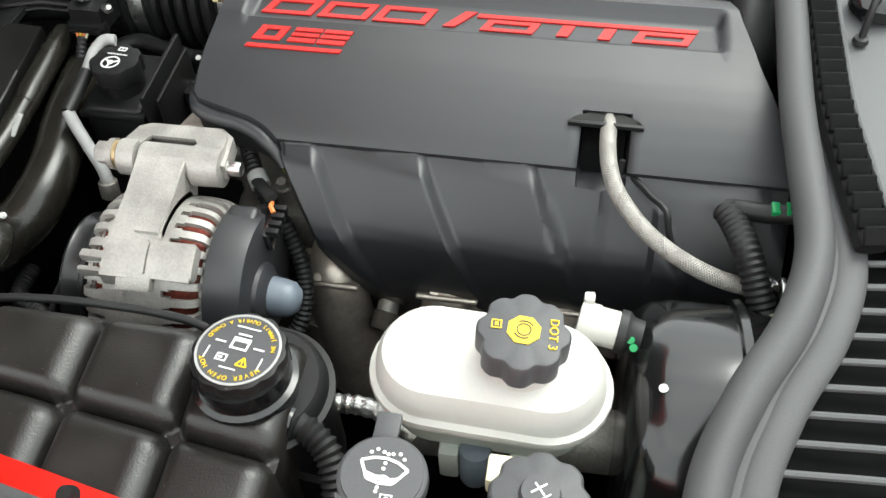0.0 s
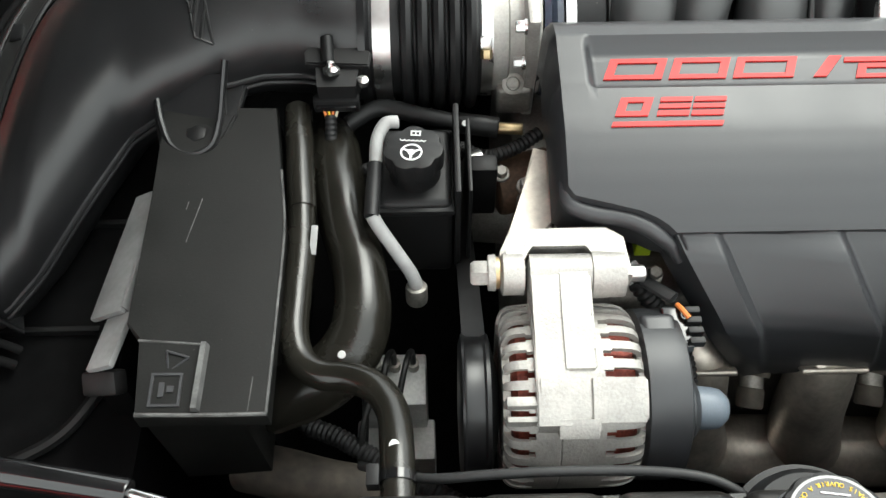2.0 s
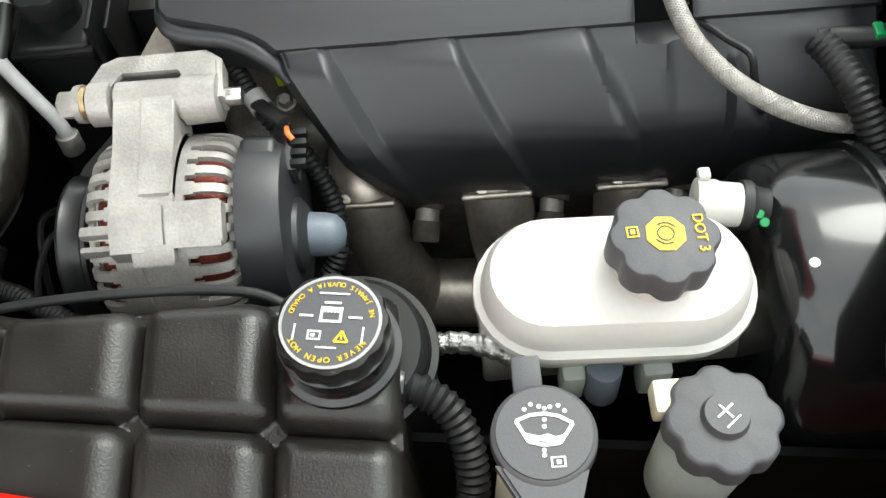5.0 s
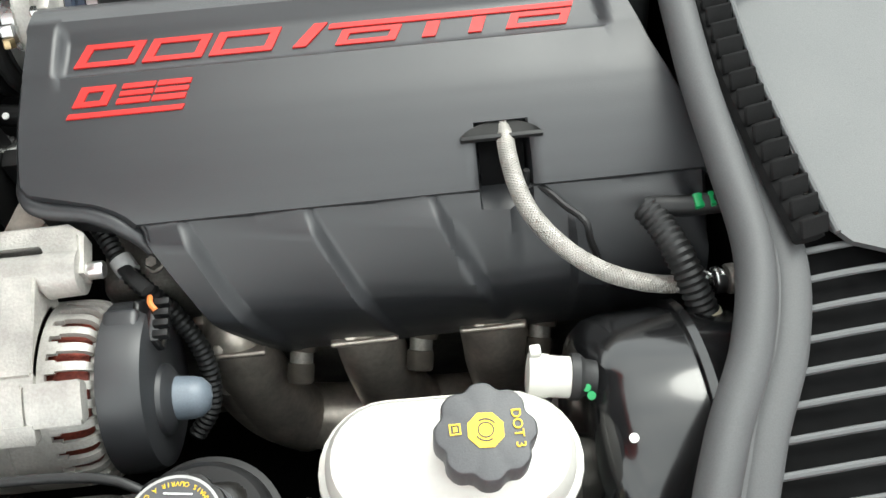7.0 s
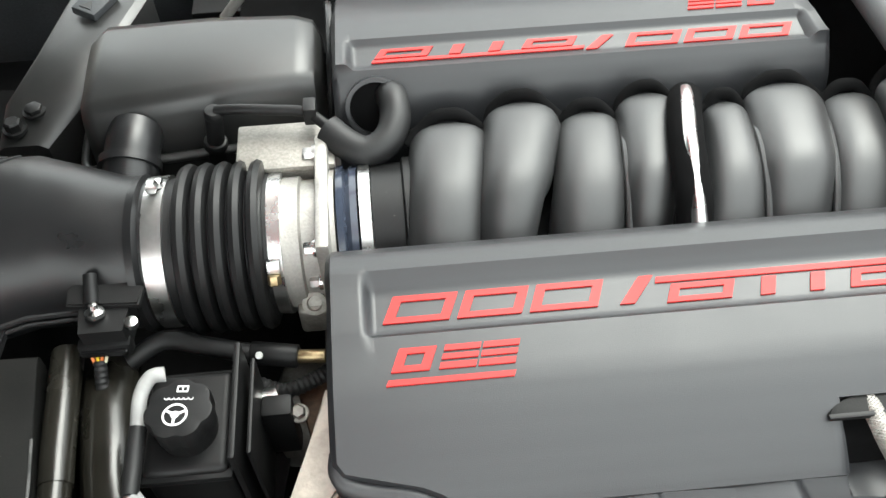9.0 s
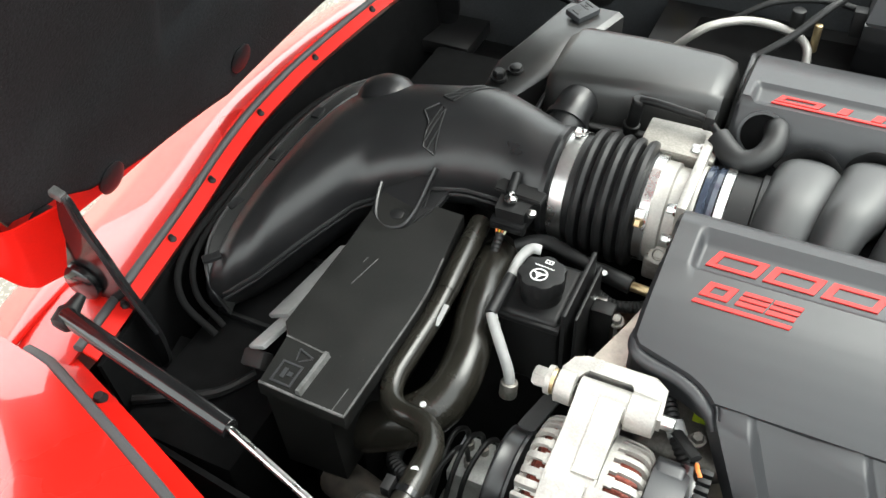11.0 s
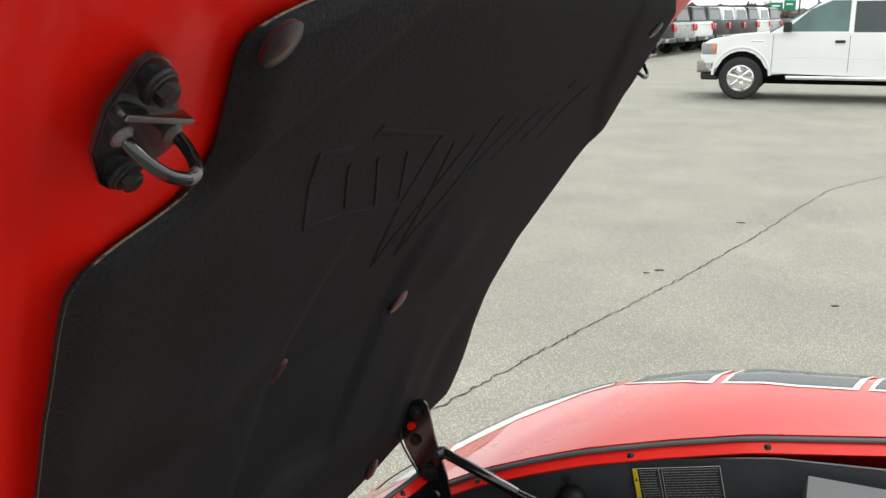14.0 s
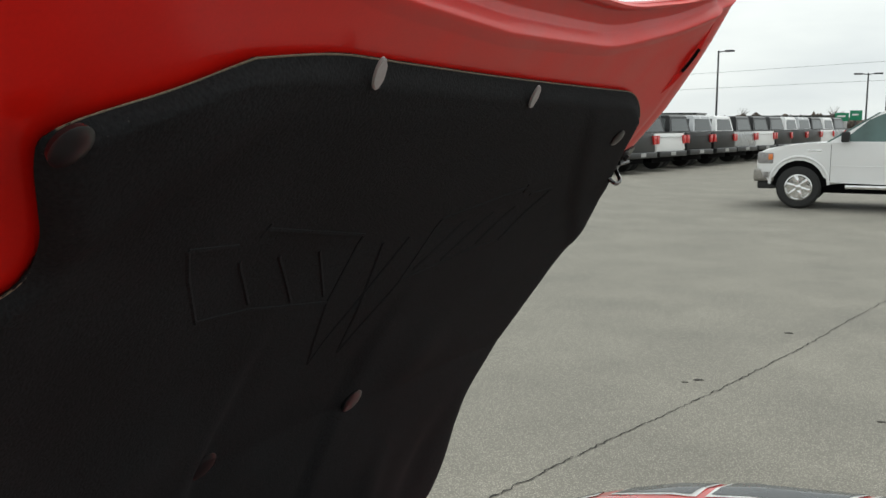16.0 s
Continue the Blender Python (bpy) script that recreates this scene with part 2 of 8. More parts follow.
def mesh_of(name, bm, mat, sharp=38):
    bmesh.ops.recalc_face_normals(bm, faces=bm.faces)
    me = bpy.data.meshes.new(name)
    bm.to_mesh(me)
    bm.free()
    for p in me.polygons:
        p.use_smooth = True
    me.set_sharp_from_angle(angle=radians(sharp))
    me.materials.append(mat)
    return me


def part(name, bm, mat, parent=None, label="", sharp=38):
    """One mesh object under a thing or a part; the mesh is given in world metres."""
    if parent is not None:
        bmesh.ops.translate(bm, verts=bm.verts, vec=-origin_of(parent))
    ob = new(name, mesh_of(name, bm, mat, sharp))
    ob.parent = parent
    if label:
        tagged(ob, label)
    return ob


def solo(name, bm, mat, label, category, group="", kind="", sharp=38):
    return tagged(part(name, bm, mat, None, "", sharp), label, category, group, kind)


def box(lo, hi, bevel=0.0, seg=2, bm=None):
    bm = bm or bmesh.new()
    c, d = [(a + b) / 2 for a, b in zip(lo, hi)], [abs(b - a) for a, b in zip(lo, hi)]
    made = bmesh.ops.create_cube(bm, size=1.0, matrix=Matrix.Translation(c) @ Matrix.Diagonal((*d, 1)))
    if bevel:
        edges = list({e for v in made["verts"] for e in v.link_edges})
        bmesh.ops.bevel(bm, geom=edges, offset=bevel, segments=seg, affect="EDGES", profile=0.6)
    return bm


def turned_box(m, size, bevel=0.0, seg=2, bm=None):
    """A bevelled box of that size, centred on the pose m."""
    bm = bm or bmesh.new()
    t = box([-s / 2 for s in size], [s / 2 for s in size], bevel, seg)
    t.transform(m)
    me = bpy.data.meshes.new("t")
    t.to_mesh(me)
    t.free()
    bm.from_mesh(me)
    bpy.data.meshes.remove(me)
    return bm


def loft(rings, bm=None, caps=True, closed=True):
    bm = bm or bmesh.new()
    rows = [[bm.verts.new(p) for p in ring] for ring in rings]
    for a, b in zip(rows, rows[1:]):
        n = len(a)
        for k in range(n if closed else n - 1):
            bm.faces.new((a[k], a[(k + 1) % n], b[(k + 1) % n], b[k]))
    if caps and closed:
        bm.faces.new(rows[0][::-1])
        bm.faces.new(rows[-1])
    return bm


def basis(axis):
    a = Vector(axis).normalized()
    u = a.cross(Vector((0, 0, 1)) if abs(a.z) < 0.9 else Vector((1, 0, 0))).normalized()
    return a, u, a.cross(u).normalized()


def lathe(at, axis, profile, n=32, bm=None, wave=None, caps=True):
    """Turned about the axis: profile of (way along the axis, radius); wave(angle) scales the radius."""
    a, u, v = basis(axis)
    rings = []
    for s, r in profile:
        ring = []
        for k in range(n):
            t = 2 * math.pi * k / n
            rr = r * (wave(t) if wave else 1)
            ring.append(Vector(at) + a * s + (u * math.cos(t) + v * math.sin(t)) * rr)
        rings.append(ring)
    return loft(rings, bm, caps)


def cyl(p0, p1, r, r1=None, n=24, bevel=0.0, bm=None):
    d = Vector(p1) - Vector(p0)
    h, r1 = d.length, r if r1 is None else r1
    prof = [(0, r), (h, r1)]
    if bevel:
        prof = [(0, r - bevel), (bevel * 0.3, r - bevel * 0.3), (bevel, r), (h - bevel, r1), (h - bevel * 0.3, r1 - bevel * 0.3), (h, r1 - bevel)]
    return lathe(p0, d, prof, n, bm)


def smooth_line(pts, step=8):
    """A Catmull-Rom line through the points."""
    p = [Vector(q) for q in pts]
    p = [2 * p[0] - p[1]] + p + [2 * p[-1] - p[-2]]
    out = []
    for a, b, c, d in zip(p, p[1:], p[2:], p[3:]):
        for k in range(step):
            t = k / step
            out.append(0.5 * (2 * b + (c - a) * t + (2 * a - 5 * b + 4 * c - d) * t * t + (3 * b - a - 3 * c + d) * t ** 3))
    return out + [p[-2]]


def tube(pts, r, n=14, step=8, bm=None, ripple=None, flat=1.0):
    """A tube along a smooth line; r may be a list, one for each point; ripple(i) scales each ring."""
    line = smooth_line(pts, step)
    if isinstance(r, (list, tuple)):
        rad = [np.interp(k / step, range(len(pts)), r) for k in range(len(line))]
    else:
        rad = [r] * len(line)
    rings, u = [], None
    for k, q in enumerate(line):
        d = (line[min(k + 1, len(line) - 1)] - line[max(k - 1, 0)]).normalized()
        if u is None:
            u = basis(d)[1]
        u = (u - d * u.dot(d)).normalized()
        v = d.cross(u)
        rr = rad[k] * (ripple(k) if ripple else 1)
        rings.append([q + (u * math.cos(2 * math.pi * i / n) + v * math.sin(2 * math.pi * i / n) * flat) * rr for i in range(n)])
    return loft(rings, bm)


def corrugated(pts, r, pitch=0.005, n=14, depth=0.16, bm=None):
    """A convoluted conduit along a smooth line."""
    line = smooth_line(pts, 12)
    far = [0.0]
    for a, b in zip(line, line[1:]):
        far.append(far[-1] + (b - a).length)
    count = max(8, int(far[-1] / pitch) * 4)
    even = []
    for k in range(count + 1):
        s = far[-1] * k / count
        even.append(Vector([np.interp(s, far, [q[i] for q in line]) for i in range(3)]))
    return tube(even, r, n, 1, bm, lambda k: 1 - depth * (0.5 + 0.5 * math.cos(k * math.pi / 2)))


def prism(poly, m, depth, bevel=0.0, bm=None):
    """A flat outline in the pose's xy plane, raised by depth along its z."""
    bm = bm or bmesh.new()
    a = [bm.verts.new(m @ Vector((x, y, 0))) for x, y in poly]
    b = [bm.verts.new(m @ Vector((x, y, depth))) for x, y in poly]
    n = len(poly)
    bm.faces.new(a[::-1])
    top = bm.faces.new(b)
    for k in range(n):
        bm.faces.new((a[k], a[(k + 1) % n], b[(k + 1) % n], b[k]))
    if bevel:
        bmesh.ops.bevel(bm, geom=list(top.edges), offset=bevel, segments=2, affect="EDGES")
    return bm


def sheet(fn, nu, nv, thick=0.0, bm=None):
    """A surface fn(u, v) over the unit square, with thickness along its normals."""
    bm = bm or bmesh.new()
    g = [[bm.verts.new(fn(i / nu, j / nv)) for j in range(nv + 1)] for i in range(nu + 1)]
    faces = [bm.faces.new((g[i][j], g[i + 1][j], g[i + 1][j + 1], g[i][j + 1])) for i in range(nu) for j in range(nv)]
    if thick:
        bm.normal_update()
        bmesh.ops.solidify(bm, geom=faces, thickness=thick)
    return bm


def ring_poly(r, n=24, at=(0, 0), wave=None, a0=0.0, a1=2 * math.pi):
    return [(at[0] + r * (wave(a0 + (a1 - a0) * k / n) if wave else 1) * math.cos(a0 + (a1 - a0) * k / n),
             at[1] + r * (wave(a0 + (a1 - a0) * k / n) if wave else 1) * math.sin(a0 + (a1 - a0) * k / n)) for k in range(n)]


def flat_ring(m, r0, r1, depth, n=32, a0=0.0, a1=2 * math.pi, bm=None):
    bm = bm or bmesh.new()
    full = abs(a1 - a0 - 2 * math.pi) < 1e-6
    rows = []
    for k in range(n + (0 if full else 1)):
        t = a0 + (a1 - a0) * k / n
        c, s = math.cos(t), math.sin(t)
        rows.append([bm.verts.new(m @ Vector((r * c, r * s, z))) for r, z in ((r0, 0), (r1, 0), (r1, depth), (r0, depth))])
    for k in range(len(rows) if full else len(rows) - 1):
        a, b = rows[k], rows[(k + 1) % len(rows)]
        for i in range(4):
            bm.faces.new((a[i], a[(i + 1) % 4], b[(i + 1) % 4], b[i]))
    return bm


def bars(m, rows, depth=0.0004, bm=None):
    """Plain raised bars (x0, y0, x1, y1) in the pose's plane."""
    bm = bm or bmesh.new()
    for x0, y0, x1, y1 in rows:
        prism([(x0, y0), (x1, y0), (x1, y1), (x0, y1)], m, depth, bm=bm)
    return bm


def words(text, size, m, mat, parent, name="lettering", label="", depth=0.0005):
    cu = bpy.data.curves.new(name, "FONT")
    cu.body, cu.size, cu.extrude, cu.align_x, cu.align_y = text, size, depth, "CENTER", "CENTER"
    t = new("t", cu)
    me = bpy.data.meshes.new_from_object(t.evaluated_get(bpy.context.evaluated_depsgraph_get()))
    bpy.data.objects.remove(t)
    bpy.data.curves.remove(cu)
    bm = bmesh.new()
    bm.from_mesh(me)
    bpy.data.meshes.remove(me)
    bm.transform(m)
    return part(name, bm, mat, parent, label)


def bolt(at, axis, r, h, mat, parent, name="bolt", washer=True):
    a, u, v = basis(axis)
    bm = lathe(Vector(at) - a * h * 0.2, a, [(0, r * 1.35), (h * 0.35, r * 1.3)], 18) if washer else bmesh.new()
    lathe(Vector(at), a, [(0, r), (h * 0.85, r), (h, r * 0.8)], 6, bm)
    return part(name, bm, mat, parent)


# ---- the ground ----
def crack_line(pts, seed):
    rng = random.Random(seed)
    line = []
    for (x0, y0), (x1, y1) in zip(pts, pts[1:]):
        n = max(4, int(math.hypot(x1 - x0, y1 - y0) / 0.03))
        for k in range(n):
            t = k / n
            line.append((x0 + (x1 - x0) * t + rng.uniform(-0.011, 0.011), y0 + (y1 - y0) * t + rng.uniform(-0.011, 0.011)))
    bm, prev = bmesh.new(), None
    for (x, y), (x2, y2) in zip(line, line[1:]):
        d = Vector((x2 - x, y2 - y, 0))
        nrm = Vector((-d.y, d.x, 0)).normalized() * rng.uniform(0.001, 0.0065)
        pair = [bm.verts.new(Vector((x, y, 0.004)) + nrm), bm.verts.new(Vector((x, y, 0.004)) - nrm)]
        if prev:
            bm.faces.new((prev[0], prev[1], pair[1], pair[0]))
        prev = pair
    return bm


ground = solo("ground", sheet(lambda u, v: (-900 + 1800 * u, -300 + 2300 * v, 0), 12, 12), ASPHALT,
              "worn pale grey asphalt car park with fine cracks", "ground", kind="structure")
part("crack", crack_line([(-3.6, -0.6), (-2.6, 0.35), (-2.0, 1.1), (-1.85, 2.0), (-1.50, 2.90), (-1.405, 3.25), (-1.227, 3.970), (-1.072, 4.510), (-0.905, 5.107), (-0.720, 5.843), (-0.520, 6.66), (-0.310, 7.663), (-0.07, 8.741), (0.9, 10.6), (3.2, 13.5)], 3), TAR, ground, "dark wandering crack")
part("crack", crack_line([(-1.50, 2.90), (-1.9, 3.3), (-2.6, 3.6), (-4.0, 4.4)], 5), TAR, ground, "thin side crack")

for x, y, r in ((-1.02, 5.42, 0.036), (-1.08, 5.33, 0.022), (-0.68, 7.01, 0.036), (0.02, 5.07, 0.026)):
    rng = random.Random(int(x * 100 + y * 1000))
    part("tar_spot", prism([(r * rng.uniform(0.55, 1.1) * math.cos(a), r * rng.uniform(0.3, 0.65) * math.sin(a)) for a in np.linspace(0, 2 * math.pi, 13)[:-1]], pose(x, y, 0.001, 0, 0, 25), 0.003), TAR, ground)

# ---- the car: body panels round the open engine bay ----
MID = 0.89            # the car's middle line
car = thing("sports_car", (0.3, MID, 0), "red sports car with its front-hinged hood standing open", "car")


def hood_x(z, y):
    z0 = (0.60, 0.70, 0.78, 0.95, 1.14, 1.30, 1.45, 1.60, 1.75, 1.90)
    x0 = (-0.86, -0.85, -0.83, -0.775, -0.695, -0.60, -0.50, -0.375, -0.27, -0.17)
    return float(np.interp(z, z0, x0)) + 0.035 * (abs(y - MID) / 0.65) ** 2 - 0.01


def hood_at(z, y, off=0.0):
    """A place on the underside of the open hood, off metres proud of it towards the bay."""
    e = 0.01
    tz = Vector((hood_x(z + e, y) - hood_x(z - e, y), 0, 2 * e)).normalized()
    ty = Vector((hood_x(z, y + e) - hood_x(z, y - e), 2 * e, 0)).normalized()
    n = ty.cross(tz).normalized()
    if n.x < 0:
        n = -n
    return Vector((hood_x(z, y), y, z)) + n * off


def hood_pose(z, y, off=0.0, turn=0.0):
    p, q = hood_at(z, y, off), hood_at(z + 0.01, y, off)
    up = (q - p).normalized()
    across = (hood_at(z, y + 0.01, off) - p).normalized()
    n = across.cross(up).normalized()
    m = Matrix((across, up, n)).transposed().to_4x4()
    m.translation = p
    return m @ pose(0, 0, 0, 0, 0, turn)


def hood_half(z, far):
    return sum(hood_line(z + d, far) for d in (-0.032, -0.016, 0.0, 0.016, 0.032)) / 5


def hood_line(z, far):
    """Half the hood's width at a height; the far edge stands out a little further."""
    if far:
        return float(np.interp(z, (0.70, 0.755, 0.80, 0.87, 0.95, 1.04, 1.106, 1.20, 1.29, 1.40, 1.46, 1.52, 1.58, 1.70, 1.83),
                               (0.615, 0.655, 0.685, 0.70, 0.695, 0.685, 0.72, 0.751, 0.780, 0.806, 0.819, 0.825, 0.83, 0.825, 0.78)))
    return float(np.interp(z, (0.70, 0.79, 1.03, 1.09, 1.24, 1.358, 1.45, 1.503, 1.56, 1.65, 1.74, 1.83),
                           (0.46, 0.498, 0.562, 0.578, 0.628, 0.680, 0.722, 0.755, 0.785, 0.79, 0.765, 0.705)))


def hood_top(f):
    return sum(float(np.interp(abs(f) + d, (0, 0.42, 0.70, 0.95, 1.05), (1.745, 1.749, 1.780, 1.828, 1.846))) for d in (-0.06, -0.03, 0.0, 0.03, 0.06)) / 5


def fold_width(f):
    return float(np.interp(abs(f), (0, 0.4, 0.6, 0.75, 0.95), (0.055, 0.051, 0.043, 0.037, 0.03)))


def hood_uv(u, v, off=0.0):
    f = 2 * u - 1
    z0 = float(np.interp(abs(f), (0, 0.5, 0.66, 0.80, 0.88, 1.0), (0.680, 0.694, 0.708, 0.730, 0.760, 0.775)))
    if f < 0:
        z0 -= float(np.interp(-f, (0.80, 0.88, 1.0), (0.0, 0.026, 0.045)))
    z0 += max(0.0, (0.013 - 0.020 * f) * (1 - f * f) ** 0.5)
    z = z0 + v * (hood_top(f) - z0)
    y = MID + f * hood_half(z, f > 0)
    # gutter along the rear edge and a folded rim down both sides
    edge = min(1.0, max(0.0, (abs(f) - 0.93) / 0.07))
    rise = -0.014 * edge ** 1.5
    s = 1 - (hood_top(f) - z) / fold_width(f)
    if s > -0.8:
        rise += float(np.interp(s, (-0.8, -0.3, -0.08, 0.0, 0.06, 0.2, 0.36, 0.72, 0.80, 0.86, 0.93, 1.0), (0, 0.001, 0.004, 0.004, 0.0, -0.013, -0.019, -0.021, -0.018, -0.007, -0.004, -0.004))) * (1 - 0.5 * edge)
    ledge = 0.012 * max(0.0, min(1.0, (abs(f) - 0.86) / 0.03)) * (1.0 if f > 0 else 1 + 1.2 * max(0.0, min(1.0, (1.0 - z) / 0.25)))
    return hood_at(z, y, off + rise - ledge)


hood = part("hood", sheet(lambda u, v: hood_uv(u, 0.93 * v / 0.6 if v < 0.6 else 0.93 + 0.07 * (v - 0.6) / 0.4), 110, 170, 0.010), REDIN, car, "red painted hood underside, raised on its front hinges", 50)


def felt_half(z):
    return sum(felt_line(z + d) for d in (-0.010, -0.006, -0.002, 0.002, 0.006, 0.010)) / 6


def felt_line(z):
    return float(np.interp(z, (0.72, 0.788, 1.05, 1.208, 1.327, 1.393, 1.425, 1.437, 1.448, 1.457, 1.466, 1.481, 1.51, 1.54, 1.567, 1.584, 1.593, 1.601, 1.615, 1.635, 1.65),
                           (0.36, 0.403, 0.516, 0.563, 0.603, 0.629, 0.639, 0.633, 0.62, 0.59, 0.565, 0.553, 0.56, 0.582, 0.602, 0.607, 0.585, 0.545, 0.496, 0.444, 0.39)))


def felt_bulge(z, y):
    """The pad follows the stamped ribs of the panel under it."""
    f = abs(y - MID)
    step = lambda t: 1 / (1 + math.exp(-max(-30.0, min(30.0, t))))
    centre = -0.016 * step((0.150 + 0.03 * (z - 0.95) - f) / 0.006) * step((z - 0.875 - 0.25 * (0.15 - f)) / 0.010) * step((1.26 - z) / 0.05)
    hollow = -0.011 * math.exp(-((f - 0.545 + 0.25 * (0.90 - z)) / 0.045) ** 2 - ((z - 0.90) / 0.095) ** 2)
    shin = 0.008 * math.exp(-((f - 0.37) / 0.035) ** 2) * step((0.99 - z) / 0.03) * step((z - 0.80) / 0.02)
    crease = 0.008 * step((z - 1.479 - 0.70 * (0.567 - f)) / 0.006) * step((1.60 - z) / 0.03)
    belly = 0.010 * math.exp(-((z - 1.20) / 0.06) ** 2) * math.exp(-((f - 0.33) / 0.08) ** 2)
    return max(0.003, 0.013 + centre + hollow + shin + crease + belly)


def felt_uv(u, v, lift=0.0):
    f = 2 * u - 1
    foot = float(np.interp(abs(f), (0, 0.5, 0.66, 0.85, 1.0), (0.678, 0.70, 0.716, 0.752, 0.782)))
    foot += max(0.0, (0.013 - 0.020 * f) * (1 - f * f) ** 0.5)
    foot += float(np.interp(-f, (0.76, 0.86, 1.0), (0.0, 0.026, 0.030)))
    crown = 1.645 - 0.004 * f - (0.012 * max(0.0, (-f - 0.72) / 0.28) ** 2 if f < 0 else 0.040 * max(0.0, (f - 0.78) / 0.22) ** 2)
    z = foot + v * (crown - foot)
    half = felt_half(z)
    if f > 0:
        half = max(half, (hood_half(z, True) - 0.022) * float(np.interp(z, (0.74, 0.78, 1.38, 1.47, 1.544, 1.60), (0.93, 1, 1, 0.93, 0.835, 0.785))))
    y = MID + f * half
    rim = min(1.0, (1 - abs(f)) / 0.03, (1 - v) / 0.02 + 0.02, v / 0.02 + 0.02)
    return hood_at(z, y, 0.004 + felt_bulge(z, y) * max(0.15, rim) + lift)


pad = part("insulation_pad", sheet(felt_uv, 90, 190, 0.004), FELT, hood, "black felt insulation pad", 60)
for name, fn in (("edge", lambda t: felt_uv(0.0 + 0.0015, t)), ("edge", lambda t: felt_uv(1 - 0.0015, t)), ("edge", lambda t: felt_uv(t, 0.999))):
    part("pad_edge", tube([fn(k / 160) for k in range(161)], 0.0010, 6, 1), FUZZ, hood, "frayed tan felt edge")
# press-in retainers, dark discs with a low dome
for z, y in ((1.586, 0.293), (1.115, 0.425), (1.150, 0.750), (1.153, 1.078), (0.80, 0.506), (0.757, 0.628), (0.752, 0.905), (0.744, 1.23), (1.575, 1.445)):
    m = hood_pose(z, y, 0.006 + felt_bulge(z, y))
    r = 0.0165 if z > 1.5 else 0.022
    bm = lathe(m.translation, m.to_3x3() @ Vector((0, 0, 1)), [(-0.004, r - 0.001), (0.0, r), (0.0012, r * 0.9), (0.0022, r * 0.6), (0.003, r * 0.3), (0.0032, 0.0)], 32)
    part("retainer", bm, CAPBLACK, hood, "round black retainer disc")
for y, z in ((0.619, 1.641), (1.020, 1.631)):
    m = hood_pose(z, y, 0.006 + felt_bulge(z, y))
    part("retainer", prism([(0.0085 * math.cos(a) - 0.007 * math.sin(a), 0.017 * math.sin(a)) for a in np.linspace(0, 2 * math.pi, 21)[:-1]], m, 0.003, 0.001), PALE, hood, "worn pale retainer disc")
# stamped badge relief, plain ridges
FLAG = (((0.495, 1.486), (0.570, 1.399)), ((0.495, 1.486), (0.569, 1.481)), ((0.604, 1.500), (0.600, 1.486)), ((0.604, 1.494), (0.825, 1.462)), ((0.570, 1.399), (0.660, 1.395)), ((0.660, 1.395), (0.754, 1.380)), ((0.754, 1.380), (0.833, 1.369)),
        ((0.825, 1.462), (0.836, 1.366)), ((0.836, 1.366), (0.890, 1.262)), ((0.959, 1.443), (0.905, 1.320)), ((0.905, 1.320), (0.890, 1.262)), ((0.590, 1.462), (0.650, 1.404)), ((0.660, 1.458), (0.742, 1.388)), ((0.742, 1.452), (0.815, 1.382)))
for far in (False, True):
    for a, b in FLAG:
        line = []
        for k in range(9):
            y, z = a[0] + (b[0] - a[0]) * k / 8, a[1] + (b[1] - a[1]) * k / 8
            y = 2 * 0.925 - y if far else y
            line.append(hood_at(z, y, 0.0022 + felt_bulge(z, y)))
        part("pressed_ridge", tube(line, 0.0036, 6, 1), FELT, hood)
